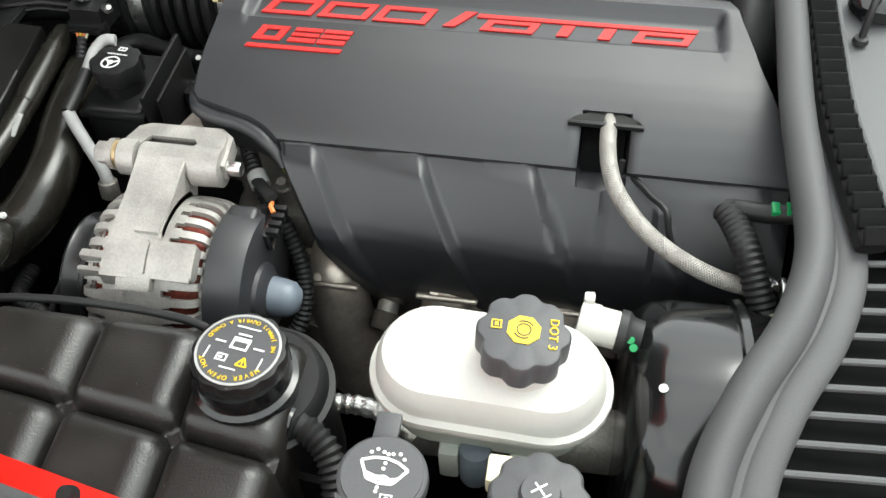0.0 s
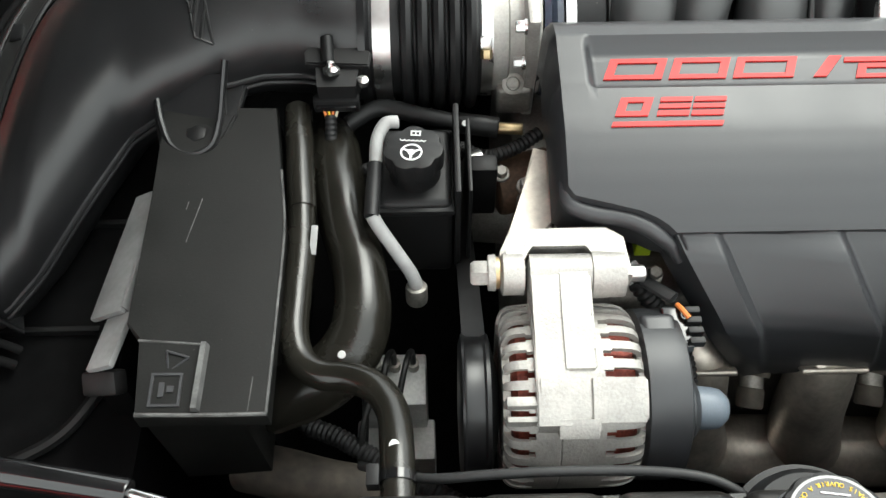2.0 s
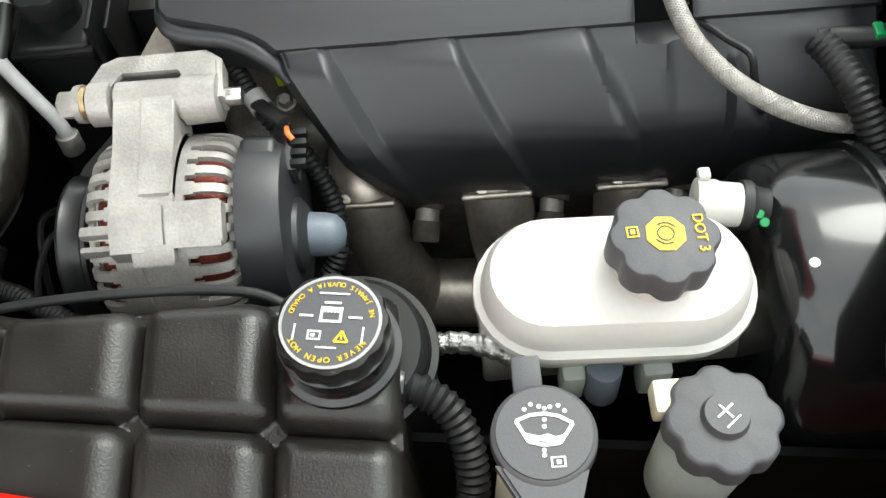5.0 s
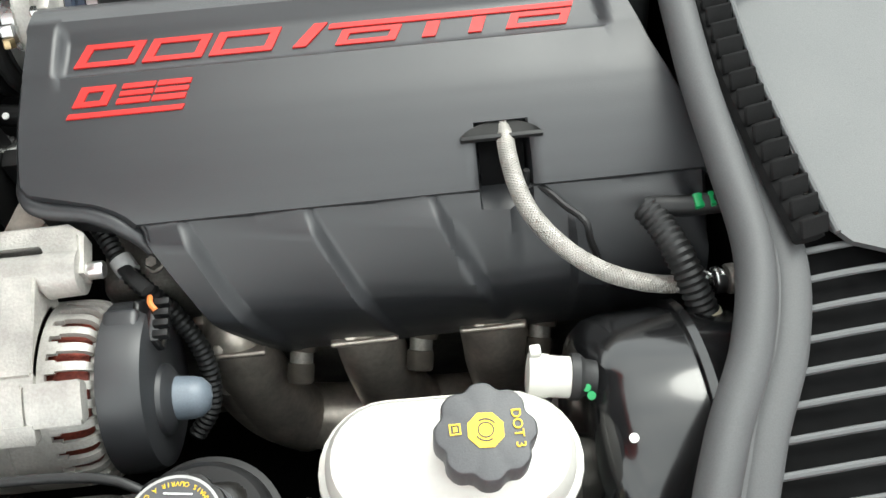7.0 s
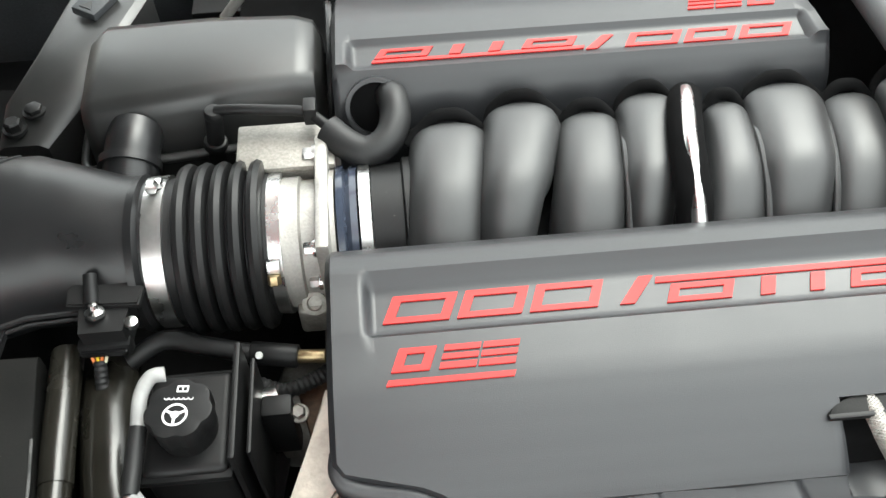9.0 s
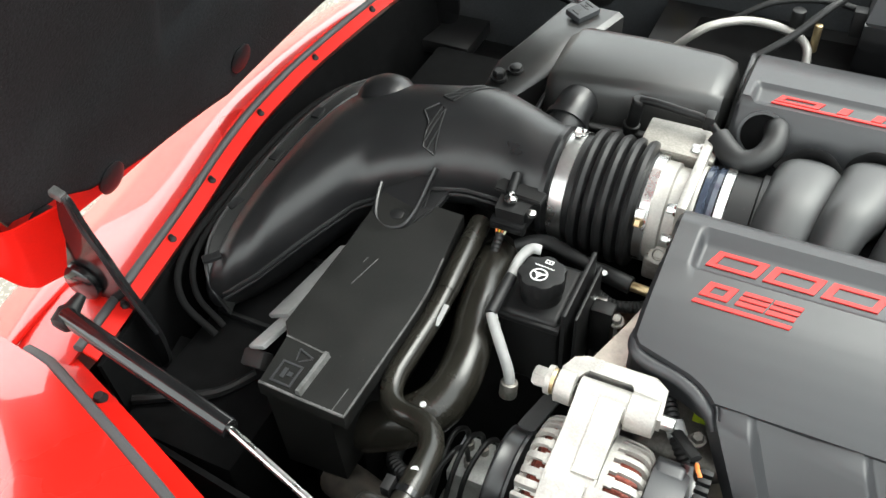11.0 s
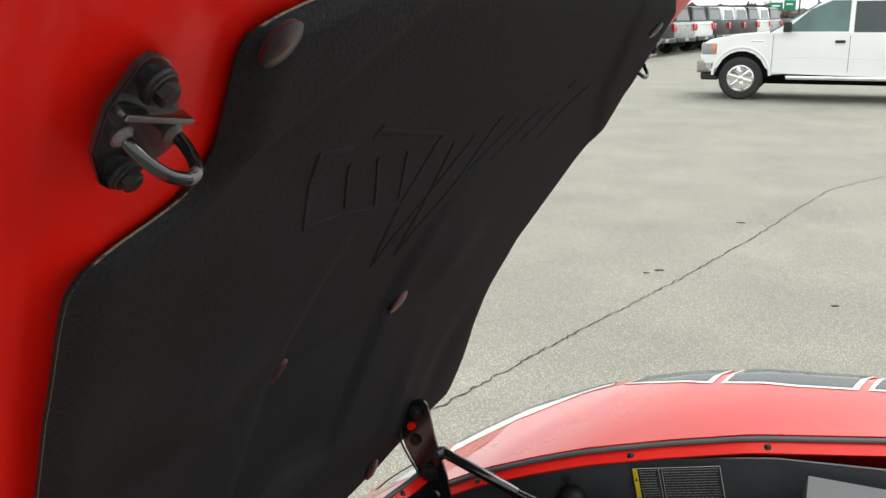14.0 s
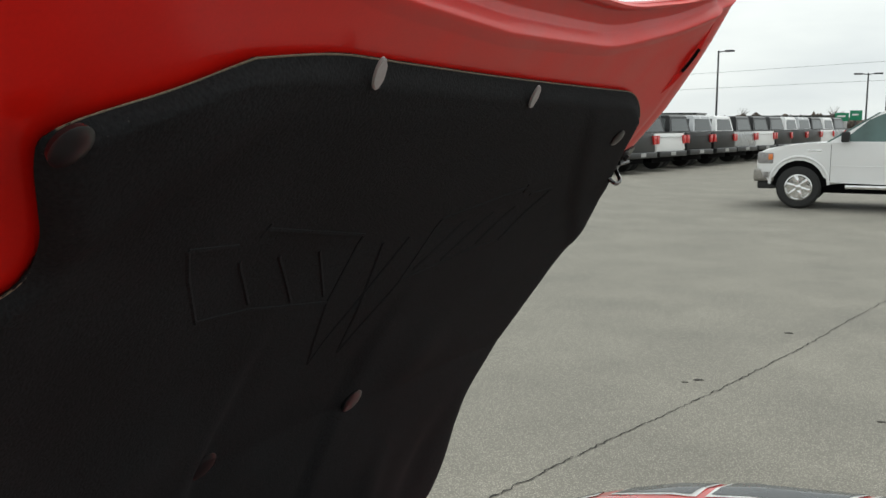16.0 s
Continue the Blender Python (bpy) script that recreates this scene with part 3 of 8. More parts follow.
# latch strikers
STRIKER = [(-0.016, 0.046), (-0.006, 0.042), (0.004, 0.034), (0.026, 0.0085), (0.050, -0.020), (0.046, -0.027), (0.027, -0.0386), (0.021, -0.050), (0.008, -0.052), (-0.006, -0.044), (-0.029, -0.017), (-0.037, 0.014), (-0.031, 0.042), (-0.024, 0.047)]
for y, z, s in ((0.231, 1.537, 1), (1.60, 1.508, -1)):
    m = hood_pose(z, y, 0.003) @ Matrix.Diagonal((1, 1, 1, 1) if s > 0 else (1.0, 1.0, 1.0, 1))
    ax = m.to_3x3()
    plate = part("latch_striker", prism([(s * a, b) for a, b in STRIKER][::s], m, 0.004, 0.0012), GLOSS, hood, "black steel latch striker with a bent rod loop")
    ends = [Vector((s * a, b, c)) for a, b, c in ((-0.013, -0.007, 0.002), (-0.010, -0.010, 0.016), (-0.002, -0.013, 0.029), (0.010, -0.015, 0.034), (0.022, -0.016, 0.034), (0.031, -0.015, 0.028), (0.036, -0.013, 0.014), (0.036, -0.012, 0.002))]
    part("striker_rod", tube([m @ p for p in ends], 0.0040, 12, 5), GLOSS, plate)
    part("rod_tip", tube([m @ Vector((s * a, b, c)) for a, b, c in ((0.014, -0.0155, 0.0348), (0.020, -0.016, 0.0346), (0.026, -0.0158, 0.0325))], 0.0041, 12, 3), WEAR_GLINT, plate, "worn bright rod")
    for p in (ends[0], ends[-1]):
        part("rod_collar", lathe(m @ p, ax @ Vector((0, 0, 1)), [(0, 0.0075), (0.003, 0.0072), (0.005, 0.005), (0.006, 0.004)], 16), WEAR_GLINT, plate)
    part("bracket", turned_box(m @ pose(0, 0.0095, 0.0075, 0, 0, -10.5 * s), (0.070, 0.0035, 0.008), 0.0012), GLOSS, plate)
    part("ledge_edge", turned_box(m @ pose(0, 0.0095, 0.0125, 0, 0, -10.5 * s), (0.068, 0.0035, 0.0015), 0.0006), WEAR_GLINT, plate, "worn bright ledge edge")
    for dx, dy, r in ((-0.005, 0.026, 0.012), (0.010, -0.039, 0.011)):
        b = part("boss", lathe(m @ Vector((s * dx, dy, 0.003)), ax @ Vector((0, 0, 1)), [(0, r), (0.003, r * 0.95), (0.0045, r * 0.72)], 22), BLACK, plate)
        bolt(m @ Vector((s * dx, dy, 0.007)), ax @ Vector((0, 0, 1)), r * 0.62, 0.007, BLACK, b)
m = hood_pose(1.684, 0.172, 0.004)
# near-black block set in for the shade inside the hole
part("square_hole", turned_box(m, (0.045, 0.026, 0.004), 0.001), DEEP_SHADE, hood, "dark square access hole")
m = hood_pose(1.648, 0.179, 0.004)
stop = part("rubber_stop", lathe(m.translation, m.to_3x3() @ Vector((0, 0, 1)), [(0, 0.0048), (0.003, 0.0048), (0.0038, 0.0032), (0.002, 0.002), (0.002, 0.0)], 18), REDIN, hood)
part("stop_hole", lathe(m @ Vector((0, 0, 0.0022)), m.to_3x3() @ Vector((0, 0, 1)), [(0, 0.0016), (0.0004, 0.0)], 12), DEEP_SHADE, stop)
# folded flange with a slot on the far corner
part("corner_flange", tube([hood_at(1.630, 1.558, -0.006), hood_at(1.66, 1.578, -0.003), hood_at(1.71, 1.586, -0.002), hood_at(1.76, 1.586, -0.006)], [0.004, 0.008, 0.010, 0.005], 12, 6), REDIN, hood)
# near-black bead put in for the slot's inner shade
part("flange_slot", tube([hood_at(1.68, 1.576, 0.0045), hood_at(1.70, 1.579, 0.0056), hood_at(1.72, 1.580, 0.0054)], 0.0032, 8, 4), DEEP_SHADE, hood, "dark slot in the flange")


def corner_return(u, v):
    """The inner panel's folded end at the near corner, from the pad's foot down to its lower edge."""
    k = (0, 0.22, 0.34, 0.46, 1.0)
    top = [np.interp(u, k, c) for c in ((-0.822, -0.806, -0.797, -0.789, -0.775), (0.455, 0.458, 0.462, 0.469, 0.524), (0.806, 0.818, 0.822, 0.823, 0.818))]
    low = [np.interp(u, k, c) for c in ((-0.834, -0.829, -0.825, -0.819, -0.800), (0.452, 0.466, 0.473, 0.482, 0.508), (0.758, 0.728, 0.718, 0.711, 0.716))]
    return Vector([float(a + (b - a) * v) for a, b in zip(top, low)])


part("corner_return", sheet(corner_return, 26, 10, 0.003), REDIN, hood, "red folded corner of the inner panel", 60)


def rounded(pts, times=2):
    """The closed outline with its corners cut round."""
    for _ in range(times):
        pts = [(a[0] + (b[0] - a[0]) * w, a[1] + (b[1] - a[1]) * w) for a, b in zip(pts, pts[1:] + pts[:1]) for w in (0.25, 0.75)]
    return pts


# hinges: curved black arms from the body to the hood's front corners
for y, s in ((0.515, -1), (1.33, 1)):
    arm = [(-0.752, 0.856), (-0.743, 0.82), (-0.735, 0.78), (-0.722, 0.74), (-0.705, 0.69), (-0.695, 0.615), (-0.71, 0.58), (-0.77, 0.585), (-0.757, 0.64), (-0.765, 0.69), (-0.79, 0.73), (-0.806, 0.765), (-0.802, 0.81), (-0.785, 0.85)]
    if s < 0:
        arm = [(-0.762, 0.848), (-0.750, 0.842), (-0.745, 0.802), (-0.731, 0.762), (-0.720, 0.716), (-0.696, 0.653), (-0.700, 0.577), (-0.735, 0.569), (-0.767, 0.617), (-0.790, 0.660), (-0.815, 0.682), (-0.814, 0.712), (-0.790, 0.755), (-0.780, 0.797)]
    turn = Matrix(((1, 0, 0, 0), (0, 0, 1, y), (0, 1, 0, 0), (0, 0, 0, 1)))
    hinge = part("hinge", prism(rounded(arm), turn, 0.006, 0.0012), GLOSS, car, "curved gloss black hinge arm")
    if s < 0:
        part("edge_bead", tube([(x, y - 0.003, z) for x, z in arm[:6]], 0.0026, 8, 4), CAPBLACK, hinge)
        part("tip", turned_box(pose(-0.757, y - 0.002, 0.846, 0, 20, 0), (0.016, 0.010, 0.010), 0.002), WEAR_GLINT, hinge, "pale tip")
        part("ball_plate", lathe((-0.783, y - 0.012, 0.705), (0, 1, 0), [(0, 0.020), (0.003, 0.024), (0.010, 0.025), (0.012, 0.020)], 28), GLOSS, hinge)
    else:
        part("edge_bead", tube([(x - 0.002, y - 0.004, z) for x, z in arm[8:13]], 0.0022, 8, 4), CAPBLACK, hinge)
    for x, z, r in ((-0.772, 0.825, 0.011), (-0.775, 0.765, 0.009), (-0.745, 0.70, 0.014)) if s > 0 else ((-0.775, 0.700, 0.013), (-0.745, 0.665, 0.010), (-0.735, 0.625, 0.010)):
        bolt((x, y - s * 0.004, z), (0, -s, 0), r, 0.007, BLACK, hinge)
    part("pressed_boss", lathe((-0.738, y - s * 0.002, 0.645), (0, -s, 0), [(0, 0.02), (0.004, 0.018), (0.006, 0.010), (0.004, 0.0)], 20), GLOSS, hinge)
    if s > 0:
        part("red_rivet", cyl((-0.782, y - 0.008, 0.795), (-0.782, y + 0.010, 0.795), 0.008, n=16), REDIN, hinge)
    part("hinge_base", box((-0.80, y - 0.05, 0.55), (-0.66, y + 0.05, 0.575), 0.004), BLACK, hinge)


# fenders, nose and the painted flange round the bay
FENDER_X = (-0.86, -0.75, -0.65, -0.55, -0.45, -0.3, -0.15, 0.1, 0.9)


def fender(side):
    """One front fender from the bay's edge out and down; side -1 near, +1 far."""
    def fn(u, v):
        x = -0.86 + 1.75 * u
        half = float(np.interp(x, (-0.86, -0.5, -0.2, 0.1, 0.9), (0.46, 0.535, 0.60, 0.66, 0.70))) + (0.052 if side < 0 else 0.0) * min(1.0, max(0.0, (x + 0.75) / 0.3))
        out = float(np.interp(x, (-0.86, -0.5, 0.1, 0.9), (0.80, 0.90, 0.92, 0.92)))
        if side > 0:
            z0 = float(np.interp(x, FENDER_X, (0.585, 0.644, 0.694, 0.730, 0.760, 0.792, 0.818, 0.838, 0.865)))
            crest = float(np.interp(x, FENDER_X, (-0.006, 0.004, 0.013, 0.019, 0.027, 0.037, 0.036, 0.032, 0.01)))
        else:
            z0 = float(np.interp(x, (-0.86, -0.6, -0.3, 0.1, 0.9), (0.66, 0.735, 0.785, 0.815, 0.85)))
            crest = float(np.interp(x, (-0.86, -0.7, -0.45, -0.2, 0.2, 0.9), (0.03, 0.038, 0.058, 0.084, 0.084, 0.05)))
        k = np.linspace(0, 1, 10)
        w = float(np.interp(v, k, (0, 0.04, 0.25, 0.5, 0.72, 0.88, 0.97, 1.0, 1.0, 0.985)))
        drop = 0.0
        if v > 4 / 9:
            drop = float(np.interp(v, k[4:], (0.0, 0.010, 0.045, 0.15, 0.34, 0.60)))
        return (x, MID + side * (half + (out - half) * w), max(0.14, z0 + crest * (1 - max(0.0, 1 - w / 0.72) ** 2) - drop))
    return fn


FAR = part("fender", sheet(fender(1), 60, 45, -0.004), RED, car, "glossy red front fender")
NEAR = part("fender", sheet(fender(-1), 60, 45, 0.004), RED, car, "glossy red front fender")


def fender_mark(u0, u1, v_in, v_out, lift, slant=0.0):
    """A stripe on the far fender between two lines that run along it."""
    f = fender(1)

    def fn(u, v):
        along = u0 + (u1 - u0) * u
        a, b = (float(np.interp(along, (0.03, 0.12, 0.225, 0.25, 0.34, 0.44, 0.65), row)) for row in (v_in, v_out))
        return Vector(f(along + slant * v, a + (b - a) * v)) + Vector((0, 0.4 * lift, lift))
    return sheet(fn, 40, 24)


V_IN = (0.35, 0.385, 0.475, 0.455, 0.39, 0.36, 0.35)
V_OUT = (0.66, 0.66, 0.66, 0.66, 0.66, 0.66, 0.66)
V_MID = (0.43, 0.455, 0.52, 0.52, 0.50, 0.50, 0.50)
part("stripe", fender_mark(0.03, 0.225, V_IN, V_MID, 0.0055), STRIPE_W, FAR, "white racing stripe")
part("stripe", fender_mark(0.03, 0.225, V_MID, V_OUT, 0.0055), STRIPE_B, FAR, "charcoal racing stripe")
for u0, u1 in ((0.247, 0.343), (0.365, 0.500), (0.522, 0.63)):
    part("stripe_border", fender_mark(u0 - 0.006, u1 + 0.006, [a - 0.014 for a in V_IN], V_OUT, 0.0055, 0.03), STRIPE_W, FAR, "white stripe border")
    part("stripe", fender_mark(u0, u1, V_IN, [a - 0.02 for a in V_OUT], 0.0068, 0.03), STRIPE_B, FAR, "charcoal racing stripe")


def lip(side, x0, x1, n=40):
    """The painted flange and the rubber strip along the bay's side."""
    f = fender(side)
    u0, u1 = (x0 + 0.86) / 1.75, (x1 + 0.86) / 1.75

    def fn(u, v):
        q = Vector(f(u0 + (u1 - u0) * u, 0.0))
        return q + Vector((0, -side * (0.004 + 0.030 * v), -0.008 - 0.014 * v))
    return fn


for side in (1, -1):
    fl = part("flange", sheet(lip(side, -0.80, 0.36), 40, 4, 0.004), REDIN, car, "red painted bay flange")
    f = lip(side, -0.80, 0.36)
    part("edge_strip", tube([Vector(f(k / 24, -0.02)) + Vector((0, -side * 0.002, 0.004)) for k in range(25)], 0.0075, 10, 2, flat=0.7), SEAL, fl, "grey rubber edge strip")
    for k in (3, 9, 14, 19):
        q = Vector(f(k / 24, 0.6))
        part("trim_clip", cyl(q + Vector((0, 0, 0.001)), q + Vector((0, 0, 0.008)), 0.008, 0.005, 14), BLACK, fl)


def front_x(y):
    """Where the bay's front edge runs; it is cut back further on the near side."""
    return sum(float(np.interp(y + d, (0.40, 0.44, 0.52, 0.60, 0.68, 0.78, 0.88, 1.0, 1.106, 1.23, 1.335), (-0.706, -0.712, -0.728, -0.743, -0.757, -0.780, -0.795, -0.797, -0.787, -0.769, -0.745))) for d in (-0.04, -0.02, 0, 0.02, 0.04)) / 5


def nose_edge(v):
    """The curved front edge of the bay, from the near side to the far side."""
    y = 0.44 + (1.335 - 0.44) * v
    f = (y - MID) / 0.45
    return Vector((front_x(y), y, 0.665 + 0.012 * f * f))


part("nose_flange", sheet(lambda u, v: nose_edge(v) + Vector((-0.017 * u, 0, 0.008 * u)), 3, 40, 0.004), REDIN, car, "red painted front flange")
part("nose_strip", tube([nose_edge(k / 24) + Vector((-0.022, 0, 0.012)) for k in range(25)], 0.0055, 10, 2), SEAL, car, "grey rubber strip")
for k in (2, 5, 8, 12, 16, 20, 22):
    q = nose_edge(k / 24) + Vector((-0.009, 0, 0.005))
    part("trim_clip", lathe(q, (0, 0, 1), [(0, 0.006), (0.003, 0.006), (0.005, 0.004), (0.009, 0.003), (0.010, 0.0)], 14), BLACK, car)


def nose(u, v):
    y = 0.09 + (1.69 - 0.09) * v
    f = (y - MID) / 0.8
    inner = Vector((front_x(y) - 0.025, y, 0.683 - 0.02 * f * f - 0.16 * max(0.0, (y - 1.32) / 0.37) ** 1.3))
    k = (0, 0.08, 0.3, 0.55, 0.8, 1.0)
    x = inner.x - float(np.interp(u, k, (0, 0.03, 0.13, 0.24, 0.30, 0.29))) * (1 - 0.45 * f * f)
    near = max(0.0, min(1.0, (0.75 - y) / 0.25))
    z = inner.z + float(np.interp(u, k, (0.0, -0.006, -0.060, -0.14, -0.31, -0.55))) + near * float(np.interp(u, k, (0, 0.003, 0.036, 0.05, 0.04, 0)))
    return Vector((x, y, max(0.13, z)))


part("nose_panel", sheet(nose, 30, 50, 0.004), RED, car, "glossy red nose panel")
for side, owner in ((-1, NEAR), (1, FAR)):
    def tip(u, v):
        """The fender carried on to its rounded front end."""
        x, y, z = fender(side)(0.0, v)
        d = 0.25 * u
        return Vector((x - d + 0.002, y - side * 0.25 * d * (2 * v - 0.6), max(0.13, z - 0.45 * d - 1.6 * d * d)))

    part("front_end", sheet(tip, 16, 45, -0.004 * side), RED, owner)

    def lens(u, v, grow=1.0, lift=0.0):
        a, r = 2 * math.pi * u, grow * v
        x, y = -0.865 + 0.085 * r * math.cos(a) - 0.02 * r * math.sin(a), MID + side * (0.622 - 0.070 * r * math.sin(a))
        best = min((abs(q[1] - y), q[2]) for q in (fender(side)(0.0, k / 60) for k in range(41)))
        d = max(0.0, -0.86 - x)
        return Vector((x, y, best[1] - 0.45 * d - 1.6 * d * d + 0.004 + lift + 0.010 * (1 - v * v)))

    part("headlight", sheet(lens, 32, 8, 0.003), CLEAR, owner, "hazy headlight lens")
    part("headlight_gap", tube([lens(k / 40, 1.0, 1.04, -0.002) for k in range(41)], 0.0035, 8, 2), DEEP_SHADE, owner, "dark gap round the lens")
part("shut_line", tube([(-0.838, 0.56, 0.664), (-0.836, 0.53, 0.665), (-0.834, 0.495, 0.665), (-0.832, 0.459, 0.665), (-0.824, 0.415, 0.668), (-0.806, 0.388, 0.672), (-0.788, 0.376, 0.678), (-0.765, 0.383, 0.682)], 0.0042, 8, 5), REDIN, NEAR, "pressed lip beside the hood opening")
for x in (-0.38, 2.30):
    for y, s in ((0.10, -1), (1.68, 1)):
        tyre = part("wheel", lathe((x, y - 0.12, 0.33), (0, 1, 0), [(0, 0.22), (0.0, 0.29), (0.03, 0.325), (0.21, 0.325), (0.24, 0.29), (0.24, 0.22)], 40), TYRE, car, "black tyre")
# rear of the car, seen only as plain red bodywork
part("door_body", loft([[(x, MID + s * w, z) for s, w, z in ((-1, 0.9, 0.16), (-1, 0.92, 0.6), (-1, 0.78, 0.88), (1, 0.78, 0.88), (1, 0.92, 0.6), (1, 0.9, 0.16))] for x in (0.90, 1.6, 2.6, 3.1)]), RED, car)
part("roof", loft([[(x, MID + s * w, z) for s, w, z in ((-1, 0.74, 0.875), (-1, a, b), (1, a, b), (1, 0.74, 0.875))] for x, a, b in ((1.0, 0.70, 0.95), (1.35, 0.58, 1.2), (1.9, 0.56, 1.23), (2.6, 0.6, 1.0))]), GLASS, car, "dark glazed roof")

# inner panels that close the bay; near-black ones have its shade in their colour
part("inner_liner", sheet(lambda u, v: (-0.84 + 1.22 * u, 1.42 + 0.055 * u - 0.02 * v + 0.02 * math.sin(u * 3), 0.30 + (float(np.interp(u, (0, 0.1, 0.25, 0.4, 0.6, 0.8, 1), (0.570, 0.648, 0.706, 0.756, 0.801, 0.819, 0.828))) - 0.30) * v), 30, 10, 0.006), LINER, car, "dusty grey-black inner fender liner")
part("inner_liner", sheet(lambda u, v: (-0.74 + 1.12 * u, 0.375 - 0.12 * u + 0.02 * v, 0.30 + 0.385 * v), 20, 8, 0.006), DEEP_SHADE, car)
part("front_liner", sheet(lambda u, v: nose_edge(v) + Vector((0.004 + 0.02 * u, 0, -0.006 - 0.33 * u)), 8, 30, 0.006), DEEP_SHADE, car)
part("firewall", box((0.385, 0.10, 0.25), (0.41, 1.62, 0.76), 0.004), DEEP_SHADE, car)
part("bay_floor", box((-0.82, 0.10, 0.24), (0.40, 1.66, 0.26), 0.004), DEEP_SHADE, car)


# ---- cowl: seal, comb strip, grille and grey panel ----
SEALPATH = ((0.262, 0.20, 0.79), (0.268, 0.30, 0.795), (0.292, 0.367, 0.80), (0.326, 0.43, 0.80), (0.345, 0.495, 0.80), (0.345, 0.573, 0.80), (0.343, 0.65, 0.802), (0.346, 0.79, 0.805), (0.342, 0.91, 0.806), (0.337, 1.06, 0.805), (0.325, 1.25, 0.80), (0.30, 1.42, 0.795))
seal = thing("cowl_seal", (0.34, MID, 0.78), "grey rubber cowl seal bent along the rear of the bay", "seal")


def lip_way(y):
    return float(np.interp(y, (0.3, 0.5, 0.6, 0.8), (0.029, 0.027, 0.022, 0.014)))


part("bulb", tube(SEALPATH, 0.0138, 20, 12), SEAL, seal)
part("lip", tube([(x + lip_way(y), y, z - 0.0085) for x, y, z in SEALPATH], 0.0125, 16, 12, flat=0.42), SEAL, seal)
part("foot", tube([(x + 0.5 * lip_way(y), y, z - 0.012) for x, y, z in SEALPATH], 0.014, 10, 12, flat=0.55), SEAL, seal)


def cowl_edge(y):
    return float(np.interp(y, (0.0, 0.47, 0.50, 0.57, 0.65, 0.79, 0.95, 1.2, 1.7), (0.44, 0.44, 0.366, 0.357, 0.350, 0.350, 0.352, 0.345, 0.32)))


def grille_front(y):
    return float(np.interp(y, (0.12, 0.30, 0.367, 0.43, 0.5, 0.56), (0.298, 0.300, 0.322, 0.354, 0.374, 0.376)))


cowl = solo("cowl_panel", sheet(lambda u, v: (cowl_edge(0.0 + 1.75 * v) + 0.038 + 0.5 * u, 0.0 + 1.75 * v, 0.80 + 0.02 * u + 0.04 * u * u), 10, 120, 0.006), COWL,
            "matt grey plastic cowl panel below the windshield", "cowl panel", kind="structure")
comb = thing("comb_strip", (0.385, MID, 0.80), "black rubber strip with overlapping teeth", "rubber strip")
part("strip", tube([(cowl_edge(0.5 + 0.05 * k) + 0.018, 0.5 + 0.05 * k, 0.802) for k in range(20)], 0.012, 8, 2, flat=0.5), COMB, comb)
for k in range(56):
    y = 0.505 + 0.0162 * k
    part("tooth", turned_box(pose(cowl_edge(y) + 0.021, y, 0.811, 48, 10, 18), (0.025, 0.0145, 0.003), 0.0012, 1), COMB, comb)
part("bead", tube([(cowl_edge(0.5 + 0.05 * k) + 0.036, 0.5 + 0.05 * k, 0.808) for k in range(20)], 0.0024, 8, 2), COWL, comb, "thin grey bead")
grille = thing("cowl_grille", (0.40, 0.36, 0.76), "black cowl intake grille with grey cross bars", "grille")
# bed near-black, holding the shade under the slats in its colour
part("mesh_bed", sheet(lambda u, v: (grille_front(0.10 + 0.42 * v) + (0.48 - grille_front(0.10 + 0.42 * v)) * u, 0.10 + 0.42 * v, 0.772), 4, 30, -0.006), DEEP_SHADE, grille)
for k in range(19):
    y = 0.110 + 0.0215 * k
    x0 = grille_front(y) + 0.003
    part("slat", tube([(x0, y, 0.787), ((x0 + 0.48) / 2, y + 0.004, 0.789), (0.485, y + 0.006, 0.787)], 0.0026, 8, 3), COWL, grille)
bm = bmesh.new()
for k in range(44):
    x = 0.302 + 0.0040 * k
    top = float(np.interp(x, (0.300, 0.322, 0.354, 0.374), (0.30, 0.367, 0.43, 0.50)))
    box((x, 0.11, 0.771), (x + 0.0009, top, 0.7775), bm=bm)
tagged(part("fine_ribs", bm, BLACK, grille), kind="stuff")
wiper = thing("wiper_arm", (0.43, 0.78, 0.81), "black wiper arm with a washer hose beside it", "wiper")
part("arm", tube([(0.435, 0.79, 0.835), (0.46, 0.83, 0.85), (0.54, 0.95, 0.87), (0.60, 1.2, 0.88)], 0.009, 10, flat=0.6), BLACK, wiper)
part("pivot_cap", lathe((0.420, 0.778, 0.806), (0, 0, 1), [(0, 0.025), (0.010, 0.024), (0.017, 0.016), (0.018, 0.0)], 24), GLOSS, wiper)
part("washer_hose", tube([(0.415, 0.765, 0.828), (0.408, 0.752, 0.840), (0.403, 0.738, 0.834), (0.401, 0.730, 0.808)], 0.0032, 10), RUBBER, wiper)
part("grommet", lathe((0.401, 0.730, 0.804), (0, 0, 1), [(0, 0.007), (0.004, 0.006), (0.006, 0.0)], 16), RUBBER, wiper)

# ---- engine covers ----
SECT_Y = (0.818, 0.815, 0.808, 0.795, 0.775, 0.769, 0.762, 0.740, 0.7245, 0.719, 0.68, 0.66, 0.64, 0.62, 0.605, 0.600, 0.602, 0.592, 0.580, 0.567, 0.554, 0.5465, 0.544, 0.5440, 0.549, 0.558)
SECT_Z = (0.70, 0.762, 0.778, 0.788, 0.7935, 0.787, 0.7815, 0.7815, 0.7825, 0.7880, 0.7838, 0.7785, 0.7715, 0.7625, 0.7535, 0.7495, 0.7435, 0.7355, 0.7245, 0.712, 0.6985, 0.688, 0.674, 0.634, 0.596, 0.574)


